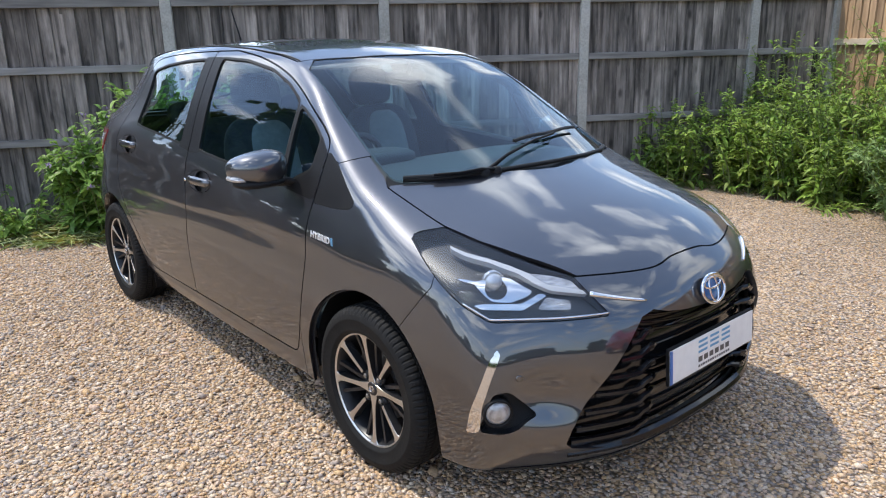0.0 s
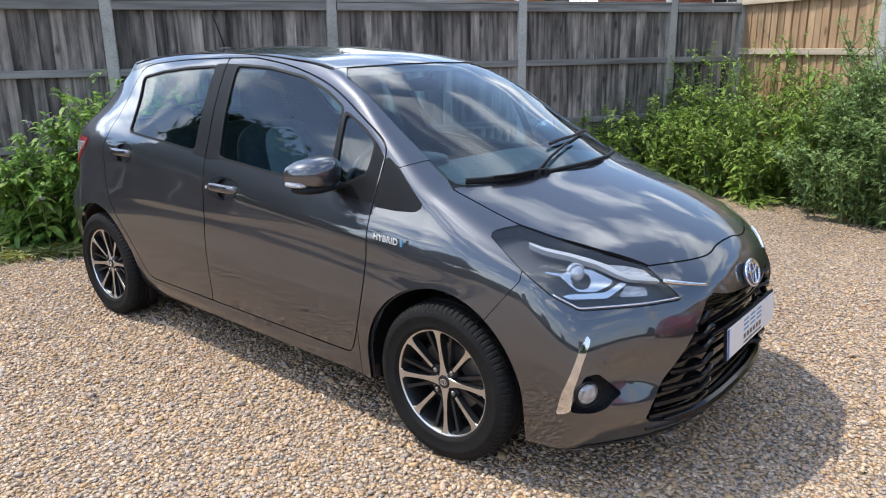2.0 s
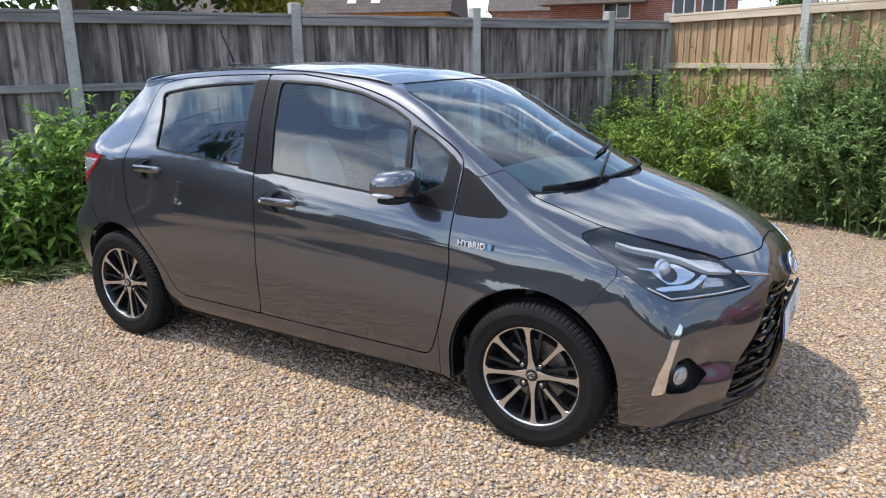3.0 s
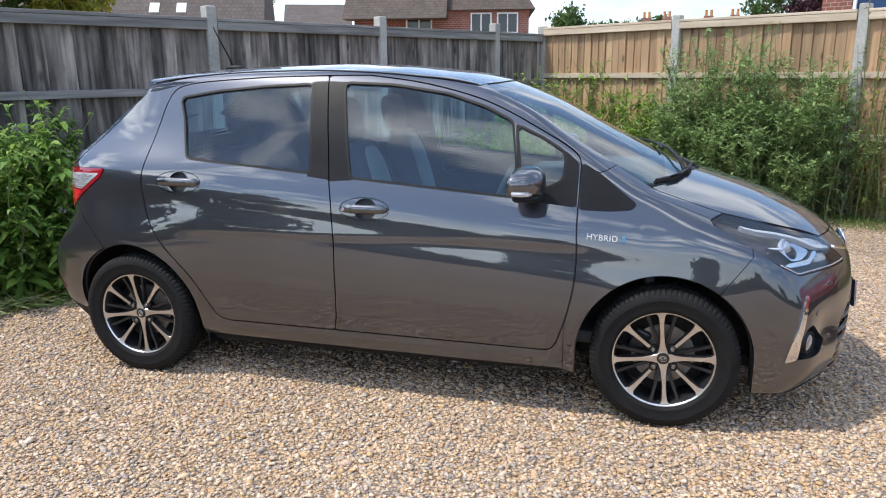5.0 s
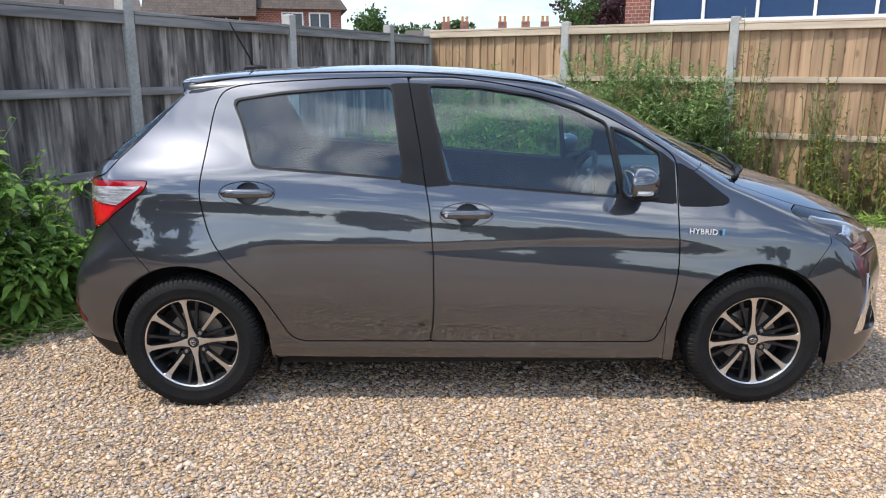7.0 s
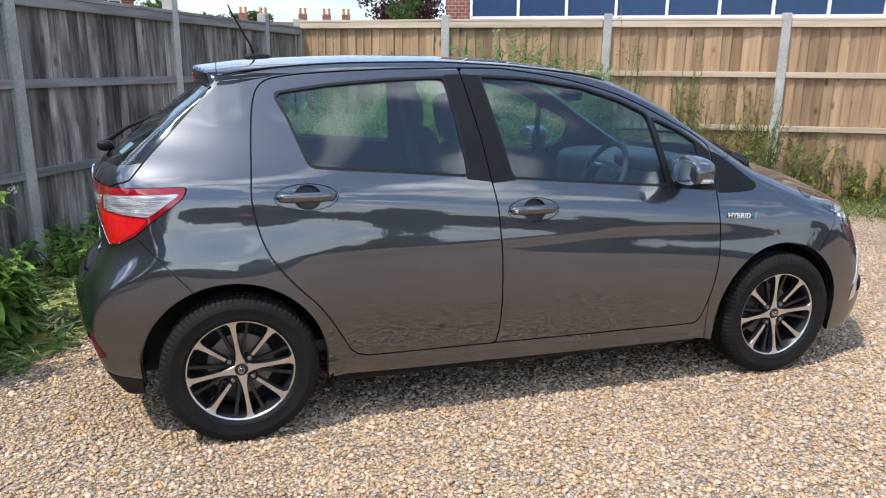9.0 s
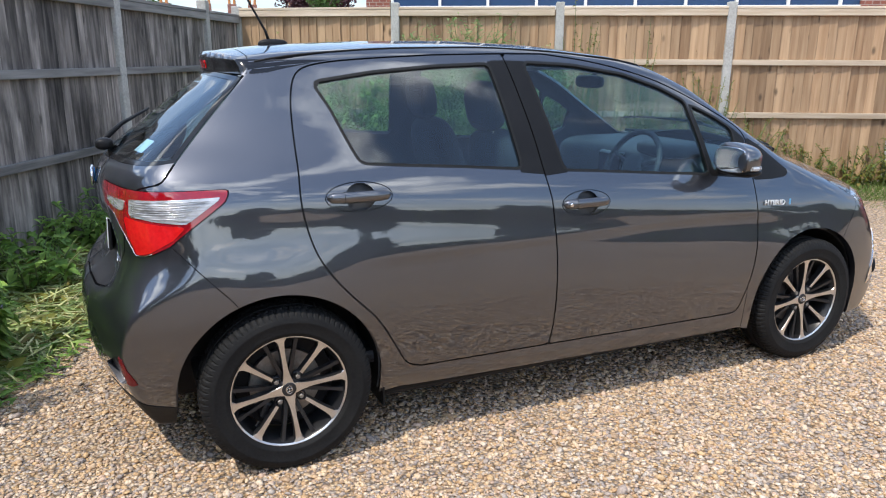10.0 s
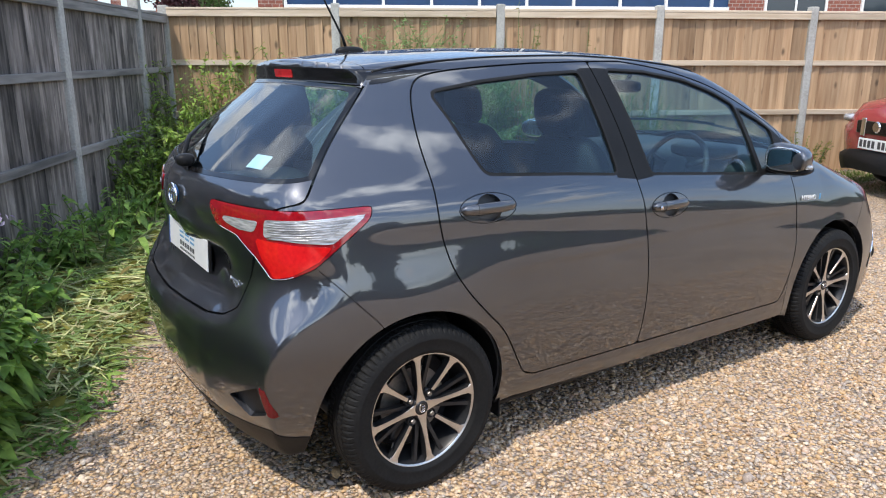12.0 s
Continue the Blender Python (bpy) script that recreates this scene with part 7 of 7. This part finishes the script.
def pillow(bm, c, s, power=0.55, steps=(20, 28), flat_x=1.0):
    """A rounded block: an ellipsoid swelled towards a box."""
    got = []
    nu, nv = steps
    rows = []
    for i in range(nu + 1):
        a = -math.pi / 2 + math.pi * i / nu
        row = []
        for j in range(nv):
            b = 2 * math.pi * j / nv
            v = [math.cos(a) * math.cos(b), math.cos(a) * math.sin(b), math.sin(a)]
            v = [math.copysign(abs(q) ** power, q) for q in v]
            if v[0] < 0:
                v[0] *= flat_x
            row.append(bm.verts.new((c[0] + s[0] * v[0], c[1] + s[1] * v[1], c[2] + s[2] * v[2])))
        rows.append(row)
    for a, b in zip(rows, rows[1:]):
        for j in range(nv):
            bm.faces.new((a[j], a[(j + 1) % nv], b[(j + 1) % nv], b[j]))
    bmesh.ops.remove_doubles(bm, verts=rows[0] + rows[-1], dist=1e-5)
    return rows


for side, door in zip((-1, 1), front_doors):
    c = Vector((1.925, side * 0.862, 1.022))
    bm = bmesh.new()
    pillow(bm, (0, 0, 0), (0.088, 0.108, 0.066), 0.72, flat_x=0.45)
    for v in bm.verts:
        out = v.co.y * side
        v.co.z *= 1.0 - 0.20 * max(0.0, out / 0.108)
        v.co.x -= 0.035 * max(0.0, out / 0.108) ** 2
        v.co.z += 0.012 * min(0.0, out / 0.108) * -1
    mirror = part("door_mirror", bm, PAINT, door, "body-coloured door mirror", smooth=True)
    mirror.location = c
    bm = bmesh.new()
    pillow(bm, (-0.004, 0, -0.050), (0.085, 0.100, 0.020), 0.75, flat_x=0.42)
    part("mirror_base", bm, PLASTIC, mirror, "black underside", smooth=True)
    bm = bmesh.new()
    pillow(bm, (-0.0405, -side * 0.002, 0.0), (0.004, 0.090, 0.053), 0.6)
    part("mirror_glass", bm, MIRROR_GLASS, mirror, "mirror glass", smooth=True)
    bm = bmesh.new()
    tube(bm, [(0.045, side * 0.060, -0.030), (0.030, side * 0.090, -0.029), (0.005, side * 0.1035, -0.028), (-0.030, side * 0.106, -0.027)], [0.009, 0.011, 0.011, 0.009], 8)
    part("side_repeater", bm, LENS_WHITE, mirror, "clear indicator strip")
    bm = bmesh.new()
    tube(bm, [(0.01, -side * 0.05, -0.055), (0.03, -side * 0.115, -0.062), (0.06, -side * 0.150, -0.075)], [0.026, 0.022, 0.026], 12, flat=0.6)
    part("mirror_arm", bm, PLASTIC, mirror, "black mirror arm", smooth=True)

# ---- wipers, aerial ----


def on_skin(x, y, lift):
    p = shoot(np.array([[x, y, 0.55]]), np.array([[0.0, 0, 1.0]]))[0]
    return tuple(p + slope(p[None])[0] * lift)


for arm, blade in ((((2.575, -0.30), (2.545, -0.16), (2.50, 0.03), (2.455, 0.20)), ((2.475, -0.05), (2.44, 0.20), (2.345, 0.47))), (((2.585, -0.25), (2.570, -0.32), (2.545, -0.40), (2.50, -0.48)), ((2.575, -0.30), (2.515, -0.45), (2.440, -0.570)))):
    bm = bmesh.new()
    tube(bm, [on_skin(x, y, 0.022 if k else 0.006) for k, (x, y) in enumerate(arm)], [0.012, 0.009, 0.007, 0.006], 8, flat=0.7)
    wiper = part("wiper_arm", bm, PLASTIC, car, "black windscreen wiper arm", smooth=True)
    bm = bmesh.new()
    path = softened([on_skin(x, y, 0.014) for x, y in resample(blade, 0.06)], 1)
    tube(bm, [tuple(p) for p in path], 0.006, 6, flat=1.3)
    part("wiper_blade", bm, SEAL, wiper, "black wiper blade")
    bm = bmesh.new()
    lathe(bm, [(0.020, -0.01), (0.020, 0.010), (0.014, 0.018), (0.0, 0.020)], 20)
    cap = part("wiper_cap", bm, PLASTIC, wiper, smooth=True)
    cap.location = on_skin(*arm[0], 0.0)
bm = bmesh.new()
tube(bm, [on_skin(2.44, 0.57, 0.004), on_skin(2.50, 0.48, 0.004), on_skin(2.585, 0.26, 0.004), on_skin(2.62, 0.0, 0.004), on_skin(2.585, -0.26, 0.004), on_skin(2.50, -0.48, 0.004), on_skin(2.44, -0.57, 0.004)], 0.009, 8)
part("cowl_seal", bm, SEAL, car, "black rubber seal", smooth=True)
bm = bmesh.new()
pillow(bm, (0.165, 0.0, 1.484), (0.062, 0.024, 0.022), 0.8)
aerial = part("aerial", bm, PLASTIC, car, "short black roof aerial", smooth=True)
bm = bmesh.new()
tube(bm, [(0.150, 0.0, 1.495), (0.135, 0.0, 1.54), (0.055, 0.0, 1.69), (0.045, 0.0, 1.715)], [0.007, 0.005, 0.0036, 0.003], 8)
part("aerial_rod", bm, PLASTIC, aerial, "black leaning rod", smooth=True)
# rear wiper
bm = bmesh.new()
hub_p = shoot(np.array([[0.6, 0, 1.085]]), np.array([[-1.0, 0, 0]]))[0]
tip = shoot(np.array([[0.6, 0, 1.20]]), np.array([[-0.93, 0.36, 0]]) / math.hypot(0.93, 0.36))[0]
pillow(bm, tuple(hub_p + slope(hub_p[None])[0] * 0.022), (0.034, 0.030, 0.024), 0.8)
rear_wiper = part("rear_wiper", bm, PLASTIC, car, "black rear wiper", smooth=True)
bm = bmesh.new()
tube(bm, [tuple(hub_p + slope(hub_p[None])[0] * 0.035), tuple((hub_p + tip) / 2 + np.array((-0.035, 0.02, 0.02))), tuple(tip + slope(tip[None])[0] * 0.016)], [0.012, 0.009, 0.005], 8)
part("wiper_arm", bm, PLASTIC, rear_wiper, smooth=True)
# roof joints
for side in (-1, 1):
    bm = bmesh.new()
    tube(bm, [on_skin(x, side * 0.489, 0.0005) for x in np.linspace(0.0, 1.66, 30)], 0.0035, 6)
    part("roof_moulding", bm, SEAL, car, "black roof moulding strip")
bm = bmesh.new()
p = shoot(np.array([[0.6, 0, 1.138]]), np.array([[-0.925, -0.385, 0]]) / 1.002)[0]
box(bm, (-0.001, -0.045, -0.030), (0.001, 0.045, 0.030))
sticker = part("window_sticker", bm, PLATE_WHITE, car, "small white sticker inside the rear window")
sticker.matrix_basis = look(tuple(p - slope(p[None])[0] * 0.008), tuple(p)) @ pose(0, 0, 0, 0, 90, 0) @ pose(0, 0, 0, 90, 0, 0)

# ---- cabin ----


def seat(at, rear_=False):
    """A seat: cushion, back with pale insert, and headrest on two pins."""
    x, y = at
    bm = bmesh.new()
    pillow(bm, (x + 0.22, y, 0.53), (0.27, 0.245, 0.085), 0.6)
    s = part("car_seat", bm, CLOTH, car, "dark grey cloth seat", smooth=True)
    bm = bmesh.new()
    rows = pillow(bm, (0, 0, 0), (0.075, 0.235, 0.32), 0.6)
    part("seat_back", bm, CLOTH, s, smooth=True).matrix_basis = pose(x - 0.06, y, 0.83, 0, -16, 0)
    bm = bmesh.new()
    pillow(bm, (0.012, 0, 0.02), (0.075, 0.15, 0.27), 0.6)
    part("seat_insert", bm, CLOTH_LIGHT, s, "pale grey cloth insert", smooth=True).matrix_basis = pose(x - 0.06, y, 0.83, 0, -16, 0)
    bm = bmesh.new()
    pillow(bm, (0, 0, 0), (0.052, 0.130, 0.105), 0.65)
    part("headrest", bm, CLOTH, s, "dark headrest", smooth=True).matrix_basis = pose(x - 0.185, y, 1.235, 0, -10, 0)
    for o in (-0.06, 0.06):
        bm = bmesh.new()
        tube(bm, [(x - 0.16, y + o, 1.08), (x - 0.18, y + o, 1.18)], 0.006, 8)
        part("headrest_pin", bm, CHROME, s)


seat((1.16, -0.355))
seat((1.16, 0.355))
bm = bmesh.new()
pillow(bm, (0.50, 0, 0.55), (0.25, 0.62, 0.08), 0.5)
bench = part("rear_bench", bm, CLOTH, car, "dark grey cloth rear bench", smooth=True)
bm = bmesh.new()
pillow(bm, (0, 0, 0), (0.07, 0.62, 0.27), 0.5)
part("bench_back", bm, CLOTH, bench, smooth=True).matrix_basis = pose(0.22, 0, 0.80, 0, -18, 0)
for y in (-0.36, 0.36):
    bm = bmesh.new()
    pillow(bm, (0.115, y, 1.09), (0.045, 0.125, 0.075), 0.65)
    part("rear_headrest", bm, CLOTH, bench, smooth=True)
bm = bmesh.new()
pillow(bm, (2.22, 0, 0.86), (0.30, 0.66, 0.14), 0.45)
dash = part("dashboard", bm, CABIN, car, "dark moulded dashboard", smooth=True)
bm = bmesh.new()
pillow(bm, (1.99, -0.355, 1.005), (0.10, 0.17, 0.040), 0.6)
part("dial_hood", bm, CABIN, dash, smooth=True)
bm = bmesh.new()
box(bm, (1.905, -0.10, 0.72), (1.96, 0.10, 0.96), bevel=0.015)
part("centre_panel", bm, GLOSS_BLACK, dash)
bm = bmesh.new()
tube(bm, [(0.178 * math.cos(t), 0.178 * math.sin(t), 0) for t in np.linspace(0, 2 * math.pi, 49)], 0.014, 10, caps=False)
steering = part("steering_wheel", bm, CABIN, car, "dark three-spoke steering wheel", smooth=True)
steering.matrix_basis = pose(1.77, -0.355, 0.93, 0, -66, 0)
bm = bmesh.new()
pillow(bm, (0, 0, -0.01), (0.065, 0.062, 0.022), 0.7)
part("wheel_hub", bm, CABIN, steering, smooth=True)
for a in (90, 200, -20):
    bm = bmesh.new()
    tube(bm, [(0.05 * math.sin(radians(a)) * -1, 0.05 * math.cos(radians(a)), -0.01), (0.17 * math.sin(radians(a)) * -1, 0.17 * math.cos(radians(a)), 0)], 0.013, 8, flat=0.6)
    part("wheel_spoke", bm, LAMP_SILVER if a == 90 else CABIN, steering, smooth=True)
bm = bmesh.new()
pillow(bm, (1.755, 0.0, 1.318), (0.020, 0.115, 0.032), 0.6)
inner_mirror = part("rear_view_mirror", bm, PLASTIC, car, "black rear-view mirror", smooth=True)
bm = bmesh.new()
tube(bm, [(1.77, 0, 1.33), (1.80, 0, 1.375)], 0.012, 8)
part("mirror_stalk", bm, PLASTIC, inner_mirror)
bm = bmesh.new()
box(bm, (-0.30, -0.70, 0.30), (2.45, 0.70, 0.36), bevel=0.02)
part("cabin_floor", bm, CABIN, car, "dark cabin floor")
bm = bmesh.new()
box(bm, (2.42, -0.68, 0.34), (2.46, 0.68, 0.93), bevel=0.01)
part("bulkhead", bm, CABIN, car, "dark bulkhead")
bm = bmesh.new()
box(bm, (-0.32, -0.60, 0.93), (0.12, 0.60, 0.955), bevel=0.008)
part("parcel_shelf", bm, CABIN, car, "dark parcel shelf")

# ---- the red car at the edge of the yard ----
RED_PAINT = material("red_paint", (0.24, 0.022, 0.026), (0.29, 0.028, 0.032), rough=0.25, grain=500, patch=2, coat=1.0)
red_car = thing("red_car", "red compact car with a white number plate parked on the grass", "car", at=(0, 0, 0))
red_car.matrix_basis = pose(6.98, 1.16, 0.0, 0, 0, 152)
# local x forward (nose at 0), y to its left


def shell(bm_, stations, n=24):
    """A lofted body: rows of (x, half width, low, belt, top, half width of the top)."""
    rows = []
    for x, hw, lo, belt, top_, tw in stations:
        row = []
        for j in range(n + 1):
            u = j / n * 2 - 1
            a = abs(u)
            if a > 0.6:
                q = (a - 0.6) / 0.4
                y, z = hw * (1 - 0.10 * q ** 2), belt + (lo - belt) * q
            elif a > 0.3:
                q = (a - 0.3) / 0.3
                s = q * q * (3 - 2 * q)
                y, z = tw + (hw - tw) * q, top_ + (belt - top_) * s
            else:
                y, z = tw * a / 0.3, top_ + 0.02 * (1 - (a / 0.3) ** 2)
            row.append(bm_.verts.new((x, math.copysign(y, u), z)))
        rows.append(row)
    for a, b in zip(rows, rows[1:]):
        for j in range(n):
            bm_.faces.new((a[j], b[j], b[j + 1], a[j + 1]))
    bm_.faces.new(rows[0])
    bm_.faces.new(rows[-1][::-1])
    bmesh.ops.recalc_face_normals(bm_, faces=bm_.faces)


bm = bmesh.new()
shell(bm, [(0.02, 0.50, 0.42, 0.62, 0.70, 0.36), (-0.06, 0.70, 0.38, 0.70, 0.86, 0.52), (-0.20, 0.82, 0.36, 0.76, 0.97, 0.60), (-0.45, 0.87, 0.34, 0.82, 1.03, 0.62), (-0.95, 0.88, 0.32, 0.90, 1.10, 0.62), (-1.20, 0.88, 0.32, 0.95, 1.16, 0.62), (-1.75, 0.88, 0.32, 0.98, 1.50, 0.56), (-2.2, 0.88, 0.32, 1.0, 1.58, 0.56), (-3.2, 0.88, 0.32, 1.02, 1.56, 0.55), (-3.9, 0.86, 0.36, 1.02, 1.40, 0.52), (-4.15, 0.78, 0.45, 0.98, 1.08, 0.48)])
part("body", bm, RED_PAINT, red_car, smooth=True)
bm = bmesh.new()
shell(bm, [(0.045, 0.48, 0.26, 0.40, 0.47, 0.40), (-0.04, 0.70, 0.22, 0.40, 0.47, 0.55), (-0.22, 0.82, 0.20, 0.40, 0.46, 0.60), (-0.45, 0.86, 0.20, 0.38, 0.44, 0.60)])
part("lower_bumper", bm, PLASTIC, red_car, "black lower bumper", smooth=True)
bm = bmesh.new()
box(bm, (0.0, -0.34, 0.66), (0.05, 0.34, 0.80), bevel=0.015)
part("grille", bm, GLOSS_BLACK, red_car, "black grille")
for y in (-0.22, 0.22):
    bm = bmesh.new()
    box(bm, (0.03, y - 0.035, 0.64), (0.06, y + 0.035, 0.83), bevel=0.012)
    part("grille_trim", bm, CHROME, red_car, "chrome grille surround")
bm = bmesh.new()
lathe(bm, [(0.0, 0.012), (0.05, 0.012), (0.06, 0.0)], 28)
ob = part("badge", bm, CHROME, red_car, "round chrome badge")
ob.matrix_basis = pose(0.055, 0, 0.745, 0, 90, 0)
bm = bmesh.new()
box(bm, (0.03, -0.262, 0.50), (0.055, 0.262, 0.614), bevel=0.003)
red_plate = part("number_plate", bm, PLATE_WHITE, red_car, "white number plate with plain dark bars")
for k, o in enumerate((-0.215, -0.150, -0.085, -0.020, 0.075, 0.140, 0.205)):
    bm = bmesh.new()
    box(bm, (0.0552, o - 0.022, 0.520), (0.0570, o + 0.022, 0.596))
    part("plate_bar", bm, INK_DARK, red_plate)
for side in (-1, 1):
    bm = bmesh.new()
    pillow(bm, (-0.20, side * 0.66, 0.80), (0.17, 0.11, 0.055), 0.75)
    lamp = part("headlamp", bm, LENS_WHITE, red_car, "clear headlamp", smooth=True)
    bm = bmesh.new()
    lathe(bm, [(0.0, 0.01), (0.04, 0.008), (0.05, -0.01)], 20)
    part("fog_lamp", bm, LENS_WHITE, red_car, smooth=True).matrix_basis = pose(-0.06, side * 0.62, 0.36, 0, 90, 0)
    bm = bmesh.new()
    pillow(bm, (-1.45, side * 1.0, 1.06), (0.07, 0.10, 0.075), 0.7)
    part("door_mirror", bm, RED_PAINT, red_car, smooth=True)
for x in (-0.85, -3.4):
    for side in (-1, 1):
        bm = bmesh.new()
        lathe(bm, [(0.0, 0.09), (0.20, 0.10), (0.22, 0.105), (0.31, 0.10), (0.335, 0.07), (0.335, -0.07), (0.31, -0.10)], 40)
        w = part("wheel", bm, RUBBER, red_car, "black tyre and wheel", smooth=True)
        w.matrix_basis = pose(x, side * 0.78, 0.335, -90 if side > 0 else 90, 0, 0)
bm = bmesh.new()
v = [bm.verts.new(p) for p in ((-1.24, -0.60, 1.175), (-1.24, 0.60, 1.175), (-1.74, 0.54, 1.51), (-1.74, -0.54, 1.51))]
bm.faces.new(v)
bmesh.ops.translate(bm, verts=v, vec=(0.012, 0, 0.022))
part("windscreen", bm, DARK_PANE, red_car, "dark windscreen")
